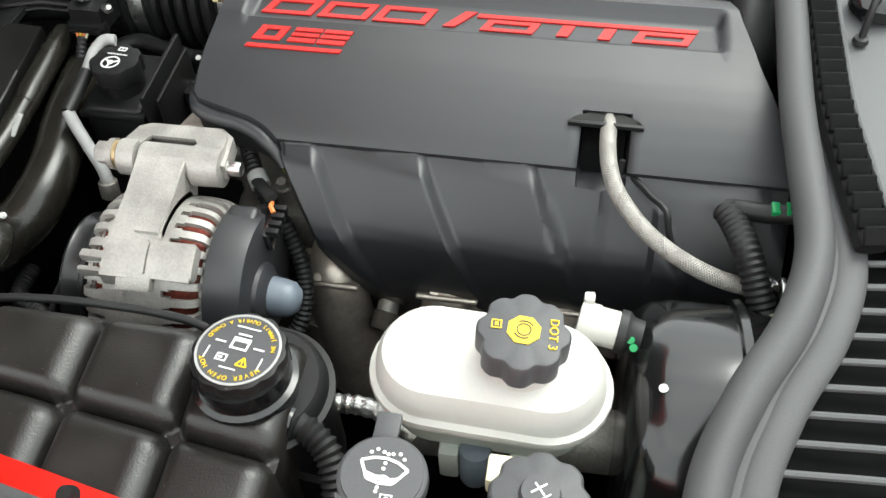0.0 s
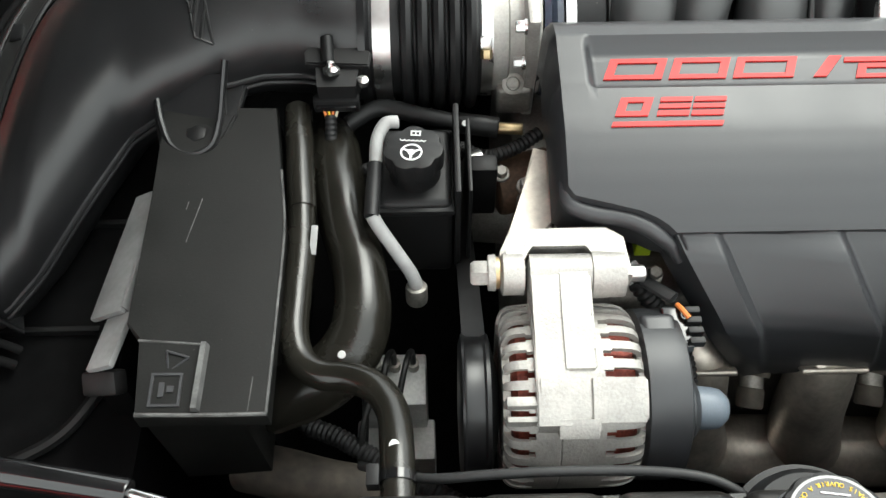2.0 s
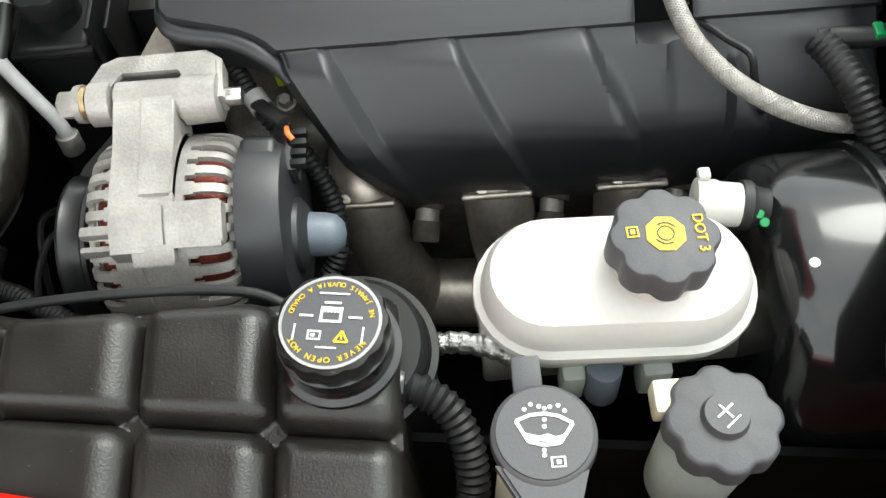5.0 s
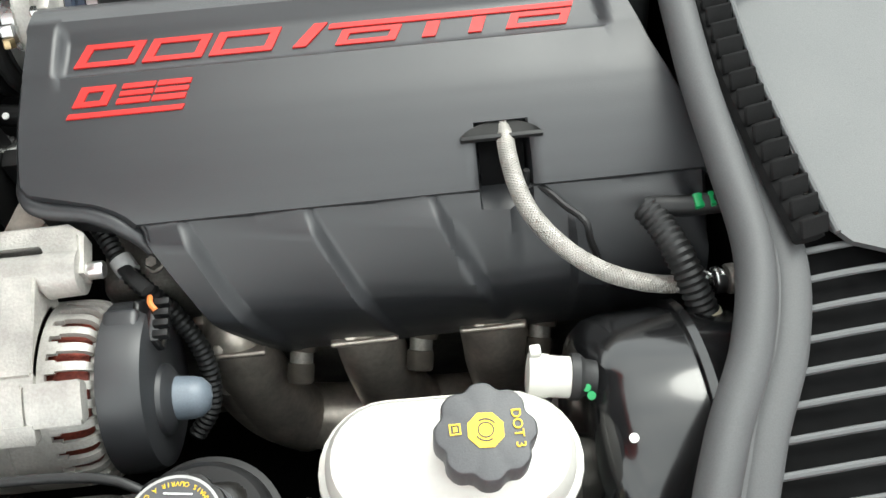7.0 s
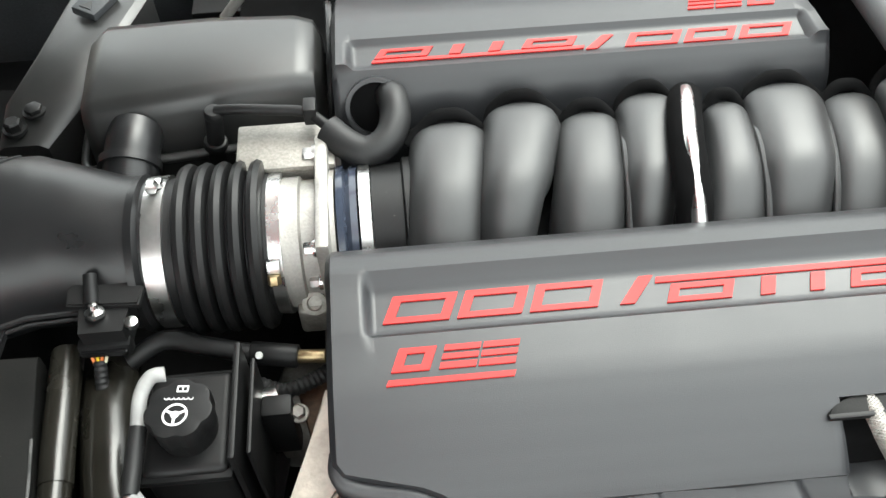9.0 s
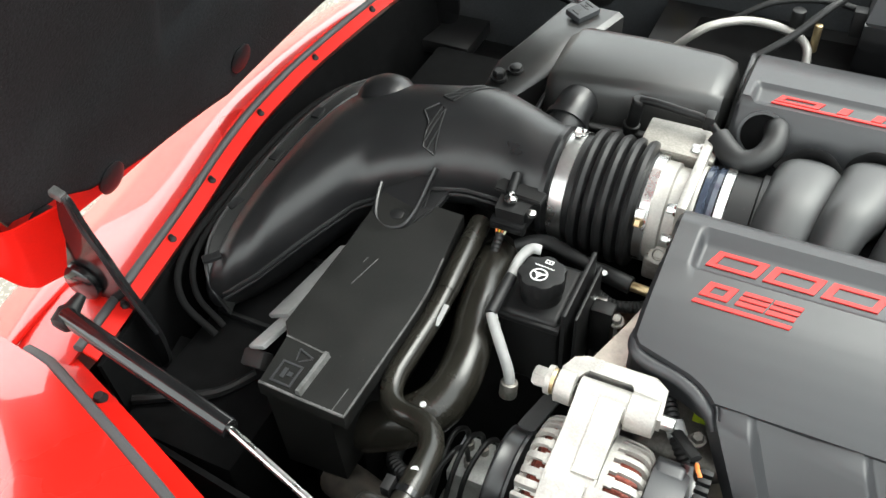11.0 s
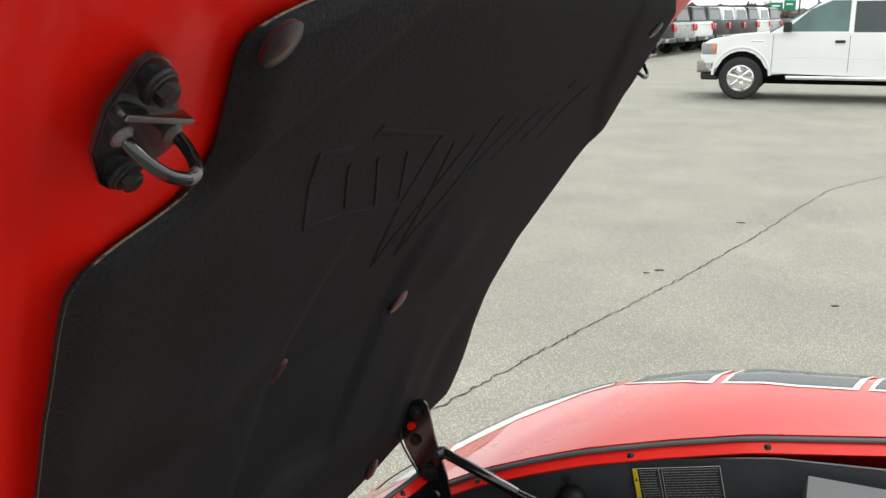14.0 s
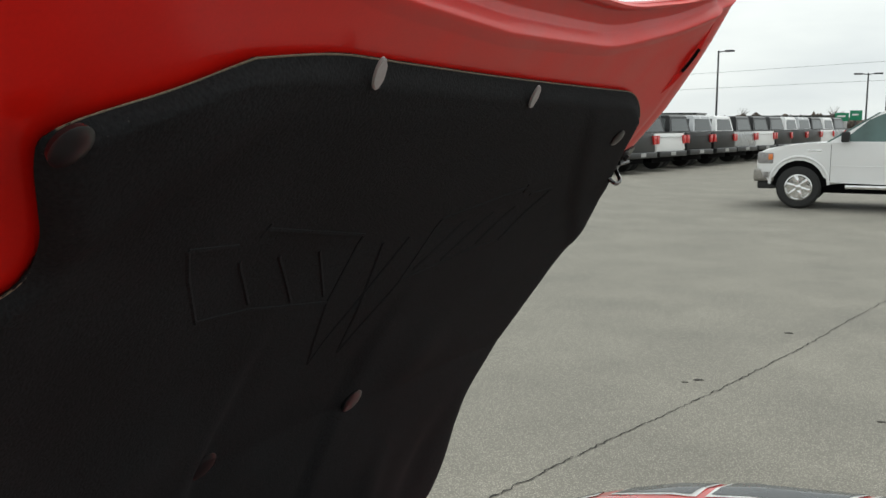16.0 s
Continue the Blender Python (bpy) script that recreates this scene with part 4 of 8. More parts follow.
def engine_cover(name, far, label):
    """A satin black cover over one bank; the far one is turned to face the other side."""
    SY, SZ = list(SECT_Y), list(SECT_Z)
    if far:
        SY[:7] = (0.800, 0.790, 0.778, 0.768, 0.760, 0.756, 0.750)
        SZ[:7] = (0.69, 0.735, 0.763, 0.777, 0.7845, 0.7830, 0.7810)
    n = len(SY)
    fine = 3
    rows = [(float(np.interp(k / fine, range(n), SY)), float(np.interp(k / fine, range(n), SZ)), k / fine) for k in range((n - 1) * fine + 1)]

    def place(x, y, z):
        return Vector((0.130 - x, 2 * MID - y, z - 0.006)) if far else Vector((x, y, z))

    def ends(y, z, s):
        if s <= 12:
            xl = -0.183
        elif s <= 15:
            xl = float(np.interp(y, (0.600, 0.606, 0.612, 0.618, 0.622, 0.626, 0.632), (-0.098, -0.106, -0.117, -0.135, -0.163, -0.177, -0.183)))
        else:
            xl = float(np.interp(z, (0.585, 0.60, 0.70, 0.745), (0.01, 0.0, -0.062, -0.098)))
        xr = float(np.interp(y, (0.56, 0.62, 0.70, 0.78, 0.80, 0.818), (0.352, 0.352, 0.325, 0.305, 0.298, 0.29)))
        if far:
            xl, xr = max(xl, -0.17), 0.305
        return xl, xr

    FINE = (0.15, 0.156, 0.162, 0.1675, 0.1716, 0.1736, 0.176, 0.18, 0.187, 0.194, 0.20, 0.206, 0.2095, 0.2124, 0.2146, 0.2185, 0.224, 0.23, 0.24)
    bm = bmesh.new()
    grid = []
    for y, z, s in rows:
        xl, xr = ends(y, z, s)
        drop = 0.07 if s <= 12 else float(np.interp(s, (12, 15, 25), (0.06, 0.035, 0.02)))
        line = [place(xl - 0.003, y + 0.004, z - drop), place(xl - 0.002, y + 0.001, z - 0.008)]
        cols = [xl + 0.003 + (0.15 - xl - 0.003) * i / 150 for i in range(150)] + list(FINE) + [0.24 + (xr - 0.003 - 0.24) * i / 24 for i in range(1, 25)]
        for x in cols:
            yy, zz = y, z
            # the lettered channel runs out before both ends
            if 4 <= s <= 9.2:
                out = max(0.0, (-0.150 - x) / 0.007, (x - 0.286) / 0.007)
                if out > 0:
                    flat = float(np.interp(s, (4, 9.2), (0.7935, 0.7885)))
                    zz = zz + (flat - zz) * min(1.0, out)
            # pressed panels between slanting ribs
            if s > 15.5 and not far:
                sx = x - 0.68 * min(0.745 - z, 0.055) - 0.32 * max(0.0, 0.690 - z) - (-0.058)
                w = (sx / 0.0975) % 1.0
                rib = min(w, 1 - w)
                d = 0.015 * ((w / 0.93) ** 1.5 if w < 0.93 else (1 - w) / 0.07) * min(1, (s - 15.5) / 1.5) * max(0.0, min(1.0, (24.5 - s) / 4))
                if -0.09 < x < 0.20 or x > 0.24:
                    yy -= d * 0.9
                    zz += d * 0.35
            # pocket for the fuel line
            if not far and s >= 11.9:
                q = 1.0 if 0.1735 <= x <= 0.2125 else (0.06 if 0.1715 <= x <= 0.2147 else 0.0)
                if q > 0:
                    deep = 0.045 * q * float(np.interp(s, (11.9, 12.2, 14.7, 16.9), (0, 1, 0.9, 0)))
                    yy += deep * 0.75
                    zz -= deep * 0.75
            line.append(place(x, yy, zz))
        line += [place(xr + 0.002, y + 0.001, z - 0.008), place(xr + 0.003, y + 0.002, z - 0.07)]
        grid.append([bm.verts.new(p) for p in line])
    for a, b in zip(grid, grid[1:]):
        for k in range(len(a) - 1):
            bm.faces.new((a[k], a[k + 1], b[k + 1], b[k]))
    owner = thing(name, place(0.08, 0.70, 0.70), label, "engine cover", "engine covers")
    body = part("shell", bm, COVER, owner, sharp=42)

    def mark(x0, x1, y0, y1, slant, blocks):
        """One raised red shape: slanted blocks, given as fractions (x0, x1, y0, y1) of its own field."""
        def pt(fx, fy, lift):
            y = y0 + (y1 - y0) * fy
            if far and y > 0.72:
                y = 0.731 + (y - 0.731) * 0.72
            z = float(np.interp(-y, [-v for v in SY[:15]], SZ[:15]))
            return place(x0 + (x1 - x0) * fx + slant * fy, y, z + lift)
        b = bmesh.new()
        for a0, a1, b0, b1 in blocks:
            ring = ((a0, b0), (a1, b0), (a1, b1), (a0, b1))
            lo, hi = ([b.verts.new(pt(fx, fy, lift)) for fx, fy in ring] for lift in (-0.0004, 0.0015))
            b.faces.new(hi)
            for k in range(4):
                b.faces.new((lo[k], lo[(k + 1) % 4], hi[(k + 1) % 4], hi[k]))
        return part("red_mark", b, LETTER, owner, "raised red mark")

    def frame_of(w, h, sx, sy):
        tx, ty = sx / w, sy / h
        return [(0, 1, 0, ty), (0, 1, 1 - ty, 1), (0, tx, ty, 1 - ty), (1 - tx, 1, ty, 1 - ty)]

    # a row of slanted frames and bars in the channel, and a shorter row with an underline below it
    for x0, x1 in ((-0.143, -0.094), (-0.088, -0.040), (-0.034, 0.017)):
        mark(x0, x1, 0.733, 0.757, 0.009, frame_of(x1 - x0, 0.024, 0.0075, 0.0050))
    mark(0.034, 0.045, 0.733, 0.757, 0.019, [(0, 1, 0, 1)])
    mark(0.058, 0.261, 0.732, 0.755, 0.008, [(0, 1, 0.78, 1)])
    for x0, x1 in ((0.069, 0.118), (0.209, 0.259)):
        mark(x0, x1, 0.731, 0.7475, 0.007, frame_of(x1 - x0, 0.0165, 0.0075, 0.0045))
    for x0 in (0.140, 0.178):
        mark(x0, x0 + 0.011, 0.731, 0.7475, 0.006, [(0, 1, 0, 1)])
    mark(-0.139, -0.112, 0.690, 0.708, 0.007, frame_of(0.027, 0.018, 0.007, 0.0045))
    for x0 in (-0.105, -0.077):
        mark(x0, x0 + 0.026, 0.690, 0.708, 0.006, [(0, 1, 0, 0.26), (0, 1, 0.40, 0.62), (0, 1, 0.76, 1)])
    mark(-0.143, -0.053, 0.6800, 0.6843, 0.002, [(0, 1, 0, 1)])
    return owner, place


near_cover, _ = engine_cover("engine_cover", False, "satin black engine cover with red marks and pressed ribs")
part("front_lip", tube([(-0.182, 0.645, 0.762), (-0.181, 0.634, 0.757), (-0.175, 0.625, 0.753), (-0.16, 0.6195, 0.7505), (-0.135, 0.6155, 0.7485), (-0.117, 0.609, 0.745), (-0.106, 0.602, 0.741), (-0.098, 0.597, 0.735), (-0.09, 0.588, 0.725)], [0.004, 0.0065, 0.0075, 0.0075, 0.0075, 0.0075, 0.007, 0.006, 0.003], 12, 5), COVER, near_cover, "rounded front lip")
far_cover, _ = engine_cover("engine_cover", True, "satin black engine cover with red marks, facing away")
# visor over the fuel line pocket
POCKET_Y = (0.652, 0.630, 0.620, 0.612, 0.597, 0.577, 0.565)
POCKET_Z = (0.757, 0.746, 0.733, 0.720, 0.709, 0.699, 0.691)


def pocket(u, v):
    half = 0.0186 * math.sqrt(max(0.0, 1 - max(0.0, (v - 0.6) / 0.4) ** 2)) * (1 - 0.18 * v)
    k = np.linspace(0, 1, 7)
    return (0.193 + (2 * u - 1) * half, float(np.interp(v, k, POCKET_Y)), float(np.interp(v, k, POCKET_Z)))


# near-black sheet over the pocket floor, painting in its shade
part("pocket_shade", sheet(pocket, 12, 24, 0.002), DEEP_SHADE, near_cover, "near-black sheet that puts the pocket's shade into colour")
bm = sheet(lambda u, v: (0.1605 + 0.064 * u, 0.634 + 0.014 * v * math.sin(u * math.pi) ** 0.6, 0.7705 + 0.0015 * v), 16, 5, 0.002)
part("visor", bm, MODULE, near_cover, "flat lip over the hose opening")
part("visor_edge", box((0.160, 0.631, 0.7685), (0.225, 0.635, 0.7730), 0.0012), BLACK, near_cover)

# ---- intake manifold ----
manifold = thing("intake_manifold", (0.1, 0.90, 0.62), "black plastic intake manifold with eight arched runners", "intake manifold")
RUNNERS = (((-0.118, -0.057), (-0.108, -0.038)), ((-0.058, -0.010), (-0.040, 0.028)), ((0.006, 0.068), (0.026, 0.084)), ((0.067, 0.108), (0.082, 0.140)),
           ((0.136, 0.190), (0.160, 0.204)), ((0.188, 0.248), (0.202, 0.274)), ((0.249, 0.303), (0.272, 0.327)), ((0.308, 0.36), (0.328, 0.376)))


def runner(near, far, tall, back):
    """One arched runner, broader at the far end; near and far give its two sides in x."""
    way = smooth_line([(0, 0.782, 0.655), (0, 0.797, 0.708), (0, 0.822, 0.744), (0, 0.860, tall - 0.006), (0, 0.900, tall), (0, back - 0.014, tall - 0.007), (0, back - 0.001, tall - 0.030), (0, back + 0.004, 0.66)], 6)
    rings = []
    for k, q in enumerate(way):
        d = (way[min(k + 1, len(way) - 1)] - way[max(k - 1, 0)]).normalized()
        inward = Vector((0, d.z, -d.y))
        f = min(1.0, max(0.0, (q.y - 0.825) / 0.125))
        x0, x1 = (near[i] + (far[i] - near[i]) * f for i in (0, 1))
        half, deep = (x1 - x0) / 2 * 1.09, 0.030
        ring = []
        for i in range(26):
            a = 2 * math.pi * i / 26
            c, s = math.cos(a), math.sin(a)
            e = 2 / 2.5
            ring.append(q + Vector(((x0 + x1) / 2 + half * abs(c) ** e * (1 if c > 0 else -1), 0, 0)) + inward * deep * (1 - abs(s) ** e * (1 if s > 0 else -1)))
        rings.append(ring)
    return loft(rings)


for k, (near, far) in enumerate(RUNNERS):
    part("runner", runner(near, far, 0.781 if k % 2 else 0.775, 0.976 if k % 2 else 0.964), RUNNER, manifold, "arched black runner", 60)
# thin mould flash where runners meet
for x0, x1 in ((0.069, 0.084), (0.190, 0.204), (0.249, 0.272)):
    part("flash_line", tube([(x0, 0.828, 0.740), (x0 + (x1 - x0) * 0.25, 0.862, 0.761), (x0 + (x1 - x0) * 0.6, 0.905, 0.767), (x1, 0.942, 0.756)], 0.0032, 8, 6), RUNNER, manifold, "thin raised mould line")
# near-black plenum gives the runner gaps their shade by colour
part("plenum", box((-0.10, 0.80, 0.60), (0.36, 0.975, 0.722), 0.03, 4), DEEP_SHADE, manifold)
wave_line = [(-0.112, 0.946, 0.742)]
for k, (_, far) in enumerate(RUNNERS):
    tall, back, w = (0.7680, 0.975, far[1] - far[0]) if k % 2 else (0.7620, 0.963, far[1] - far[0])
    wave_line += [(far[0] + w * 0.12, back - 0.007, tall - 0.012), (far[0] + w * 0.32, back - 0.001, tall - 0.002), (far[0] + w * 0.5, back, tall), (far[0] + w * 0.68, back - 0.001, tall - 0.002), (far[0] + w * 0.88, back - 0.007, tall - 0.012), (far[1], back - 0.012, tall - 0.018)]
part("far_seam", tube([(x, y + 0.002, z + 0.005) for x, y, z in wave_line], 0.0062, 12, 4), DEEP_SHADE, manifold, "scalloped black edge")
# near-black sheet that fills in the shade between runners and far cover
part("far_skirt", sheet(lambda u, v: (-0.11 + 0.49 * u, 0.966 + 0.006 * v, 0.752 - 0.09 * v), 20, 3, 0.004), DEEP_SHADE, manifold)
# dark tube in place of a groove, its shade put into colour
part("groove_shade", tube([(0.118, 0.808, 0.752), (0.120, 0.845, 0.778), (0.124, 0.885, 0.786), (0.134, 0.93, 0.783), (0.144, 0.958, 0.772)], 0.0155, 14, 6), DEEP_SHADE, manifold, "near-black tube for the groove's shade under the steel tube")
pipe = solo("fuel_crossover_tube", tube([(0.118, 0.785, 0.735), (0.118, 0.808, 0.766), (0.120, 0.845, 0.787), (0.124, 0.885, 0.796), (0.134, 0.93, 0.793), (0.142, 0.958, 0.780), (0.146, 0.975, 0.755)], 0.0072, 16, 8), STEEL,
            "polished steel tube arched across the intake manifold", "tube")

# ---- throttle body, bellows and intake duct ----
AX_Y, AX_Z = 0.893, 0.690
bellows = thing("intake_bellows", (-0.28, AX_Y, 0.62), "black ribbed rubber intake bellows with steel band clamps", "bellows")
prof = []
for k in range(5):
    x = -0.3175 + 0.0155 * k
    prof += [(x + 0.0003, 0.066), (x + 0.0007, 0.0725), (x + 0.0025, 0.0765), (x + 0.007, 0.0785), (x + 0.0115, 0.0765), (x + 0.0135, 0.0725), (x + 0.0140, 0.066)]
part("ribbed_sleeve", lathe((0, AX_Y, AX_Z), (1, 0, 0), [(-0.352, 0.0675)] + prof + [(-0.228, 0.064)], 56), BLACK, bellows)
for x, w, s_at, r in ((-0.343, 0.017, (0.30, 1), 0.0695), (-0.2415, 0.0145, (-0.98, 1), 0.0655)):
    cl = part("band_clamp", lathe((0, AX_Y, AX_Z), (1, 0, 0), [(x, r - 0.002), (x, r), (x + w, r), (x + w, r - 0.002)], 56), STEEL, bellows, "steel worm-drive band clamp")
    t = s_at[0]
    m = Matrix.Translation((x + w / 2, AX_Y + math.sin(t) * (r + 0.003), AX_Z + math.cos(t) * (r + 0.003))) @ pose(0, 0, 0, -math.degrees(t))
    part("screw_housing", turned_box(m, (w * 0.8, 0.012, 0.006), 0.002), STEEL, cl)
    part("screw_head", cyl(m @ Vector((0, -0.015, 0.003)), m @ Vector((0, -0.006, 0.003)), 0.0058, n=6, bevel=0.001), GOLD if x > -0.3 else STEEL, cl)
throttle = thing("throttle_body", (-0.18, AX_Y, 0.62), "cast aluminium throttle body with blue-grey gasket rings", "throttle body")
part("bore", lathe((0, AX_Y, AX_Z), (1, 0, 0), [(-0.229, 0.055), (-0.228, 0.060), (-0.212, 0.060), (-0.21, 0.056), (-0.195, 0.056), (-0.193, 0.064), (-0.180, 0.064), (-0.179, 0.05)], 48), ALU, throttle)
part("motor_housing", box((-0.262, 0.935, 0.665), (-0.183, 0.992, 0.742), 0.006, 3), ALU_DULL, throttle)
part("housing_lid", box((-0.268, 0.932, 0.740), (-0.178, 0.990, 0.748), 0.003), ALU_DULL, throttle)
part("flange", box((-0.196, 0.83, 0.63), (-0.184, 0.962, 0.758), 0.004), ALU, throttle)
for y, z in ((0.838, 0.70), (0.842, 0.742), (0.945, 0.75), (0.838, 0.655)):
    bolt((-0.197, y, z), (-1, 0, 0), 0.006, 0.010, STEEL, throttle)
part("lower_casting", box((-0.222, 0.826, 0.636), (-0.186, 0.850, 0.672), 0.006, 3), ALU_DULL, throttle)
part("idle_port", lathe((-0.206, 0.836, 0.672), (0, -0.7, 0.7), [(0, 0.011), (0.008, 0.011), (0.009, 0.007), (0.003, 0.006), (0.003, 0.0)], 18), ALU_DULL, throttle)
part("gasket_ring", lathe((0, AX_Y, AX_Z), (1, 0, 0), [(-0.179, 0.05), (-0.178, 0.066), (-0.172, 0.067), (-0.170, 0.062), (-0.166, 0.066), (-0.160, 0.066), (-0.159, 0.05)], 48), BLUEGLOSS, throttle, "dark blue-grey ring")
part("neck", lathe((0, AX_Y, AX_Z), (1, 0, 0), [(-0.159, 0.05), (-0.158, 0.068), (-0.148, 0.068), (-0.1465, 0.055)], 48), STEEL, throttle)
part("manifold_neck", lathe((0, AX_Y, AX_Z), (1, 0, 0), [(-0.148, 0.05), (-0.147, 0.0655), (-0.12, 0.0655), (-0.118, 0.07), (-0.08, 0.07)], 48), BLACK, throttle)


def super_ring(x, y, z, a, b, n=40, e=2.6):
    out = []
    for k in range(n):
        t = 2 * math.pi * k / n
        c, s = math.cos(t), math.sin(t)
        out.append((x, y + a * abs(c) ** (2 / e) * (1 if c >= 0 else -1), z + b * abs(s) ** (2 / e) * (1 if s >= 0 else -1)))
    return out


duct = thing("air_intake_duct", (-0.55, 0.85, 0.6), "broad black plastic air intake duct bending down to the front", "air duct")
D_X = (-0.338, -0.37, -0.41, -0.45, -0.49, -0.53, -0.57, -0.605, -0.635, -0.66, -0.682, -0.697)
D_N = (0.827, 0.826, 0.832, 0.825, 0.808, 0.788, 0.760, 0.690, 0.625, 0.598, 0.590, 0.600)
D_F = (0.959, 0.965, 0.977, 0.990, 0.990, 0.982, 0.980, 0.985, 0.990, 0.990, 0.985, 0.970)
D_T = (0.757, 0.759, 0.764, 0.766, 0.764, 0.760, 0.756, 0.752, 0.745, 0.733, 0.714, 0.690)
D_B = (0.624, 0.622, 0.628, 0.64, 0.648, 0.645, 0.630, 0.610, 0.590, 0.575, 0.565, 0.565)
D_E = (2.0, 2.1, 2.2, 2.3, 2.4, 2.5, 2.5, 2.4, 2.3, 2.3, 2.3, 2.3)


def duct_at(x):
    return [float(np.interp(-x, [-v for v in D_X], q)) for q in (D_N, D_F, D_T, D_B, D_E)]


def duct_top(x, y, lift=0.0):
    """A place on the upper side of the duct."""
    n, f, t, b, e = duct_at(x)
    r = min(0.999, abs(y - (n + f) / 2) / ((f - n) / 2))
    return Vector((x, y, (t + b) / 2 + (t - b) / 2 * (1 - r ** e) ** (1 / e) + lift))


rings = []
for k in range(49):
    x = float(np.interp(k / 48, np.linspace(0, 1, len(D_X)), D_X))
    n, f, t, b, e = duct_at(x)
    rings.append(super_ring(x, (n + f) / 2, (t + b) / 2, (f - n) / 2, (t - b) / 2, 56, e))
part("shell", loft(rings), DUCT, duct, sharp=60)
part("hump", lathe((-0.610, 0.925, 0.700), (0, 0.15, 1), [(0, 0.044), (0.030, 0.041), (0.044, 0.032), (0.052, 0.018), (0.055, 0.0)], 36), DUCT, duct, "rounded moulded hump", 60)
part("cuff", lathe((0, AX_Y, AX_Z), (1, 0, 0), [(-0.358, 0.058), (-0.357, 0.071), (-0.350, 0.072), (-0.346, 0.067)], 48), DUCT, duct)
near_edge = []
for x in np.linspace(-0.362, -0.664, 40):
    n, f, t, b, e = duct_at(x)
    near_edge.append((x, n + 0.001, (t + b) / 2 - 0.004))
part("seam", tube(near_edge, 0.0036, 8, 2), DUCT, duct, "moulded seam bead")
part("seam", tube([(x, y - 0.003, z - 0.007) for x, y, z in near_edge], 0.0022, 8, 2), DUCT, duct)
# flat flange round the duct's mouth, and the rubber seals in front of it
LIP_IN = ((-0.664, 0.615, 0.625), (-0.676, 0.622, 0.665), (-0.684, 0.660, 0.690), (-0.696, 0.740, 0.692), (-0.700, 0.82, 0.692), (-0.697, 0.90, 0.690), (-0.688, 0.97, 0.682), (-0.670, 1.02, 0.665))
LIP_OUT = ((-0.660, 0.592, 0.620), (-0.684, 0.598, 0.660), (-0.704, 0.640, 0.688), (-0.718, 0.735, 0.690), (-0.722, 0.82, 0.690), (-0.720, 0.905, 0.688), (-0.708, 0.985, 0.680), (-0.686, 1.045, 0.665))
lip_a, lip_b = smooth_line(LIP_IN, 8), smooth_line(LIP_OUT, 8)
bm = loft([[a, b, b - Vector((0, 0, 0.005)), a - Vector((0, 0, 0.005))] for a, b in zip(lip_a, lip_b)])
# lighter base than the duct's stands in for the flange's reflected gloss
part("mouth_flange", bm, LIDGREY, duct, "flat flange round the mouth, its reflected gloss put into the grey")
part("mouth_bead", tube(lip_b, 0.0026, 8, 1), DUCT, duct)
part("mouth_bead", tube(lip_a, 0.0030, 8, 1), DUCT, duct)
for dx, dz, r in ((0.013, -0.012, 0.0040), (0.026, -0.016, 0.0046)):
    part("front_seal", tube([(x - dx * (0.25 if k == 0 else 1), y - (dx if k < 3 else 0), z + dz) for k, (x, y, z) in enumerate(LIP_OUT)], r, 10, 6), COMB, duct, "rubber front seal")
for x, y, turn in ((-0.680, 0.610, 50), (-0.709, 0.70, 78), (-0.713, 0.80, 88), (-0.710, 0.90, 95)):
    part("clip_tab", turned_box(pose(x, y, 0.691, 0, 0, turn), (0.022, 0.012, 0.005), 0.0018), DUCT, duct)
# moulded plain emblem: two outlined patches with bars across
for patch, bars_at in ((((-0.489, 0.823), (-0.504, 0.889), (-0.516, 0.899), (-0.529, 0.880), (-0.513, 0.860), (-0.505, 0.826)), (0.3, 0.55, 0.8)),
                       (((-0.502, 0.908), (-0.484, 0.948), (-0.466, 0.975), (-0.480, 0.978), (-0.500, 0.950), (-0.519, 0.915)), (0.25, 0.5, 0.75))):
    edge = [duct_top(a[0] + (b[0] - a[0]) * k / 6, a[1] + (b[1] - a[1]) * k / 6, 0.0006) for a, b in zip(patch, patch[1:] + patch[:1]) for k in range(6)]
    part("emblem_outline", tube(edge + edge[:1], 0.0014, 6, 1), BLACK, duct, "moulded plain emblem outline")
    for w in bars_at:
        a, b = edge[int(w * 12)], edge[-int(w * 12) - 1]
        part("emblem_bar", tube([duct_top(a.x + (b.x - a.x) * k / 4, a.y + (b.y - a.y) * k / 4, 0.0004) for k in range(5)], 0.0020, 6, 1), BLACK, duct)
lug = part("bracket", prism([(-0.550, 0.815), (-0.548, 0.775), (-0.540, 0.745), (-0.526, 0.725), (-0.505, 0.718), (-0.485, 0.724), (-0.472, 0.745), (-0.466, 0.82)], pose(0, 0, 0.690), 0.009, 0.002), DUCT, duct, "rounded bracket tab")
bolt((-0.505, 0.750, 0.699), (0, 0, 1), 0.010, 0.006, BLACK, lug)
part("bolt_collar", lathe((-0.505, 0.750, 0.6985), (0, 0, 1), [(0, 0.016), (0.003, 0.0155), (0.004, 0.012), (0.002, 0.0)], 24), BLACK, lug)
part("bracket_rib", tube([(-0.547, 0.803, 0.720), (-0.542, 0.780, 0.713), (-0.535, 0.755, 0.707), (-0.524, 0.734, 0.703), (-0.505, 0.726, 0.7015), (-0.488, 0.735, 0.704), (-0.482, 0.758, 0.712), (-0.479, 0.782, 0.727), (-0.476, 0.803, 0.743)], 0.0030, 8, flat=1.5), DUCT, lug, "raised V-shaped rib")
part("pocket_floor", sheet(lambda u, v: (-0.540 + 0.060 * u, 0.770 + 0.035 * v, 0.7005 + 0.018 * v + 0.006 * u * v), 6, 4, 0.002), DUCT, lug)
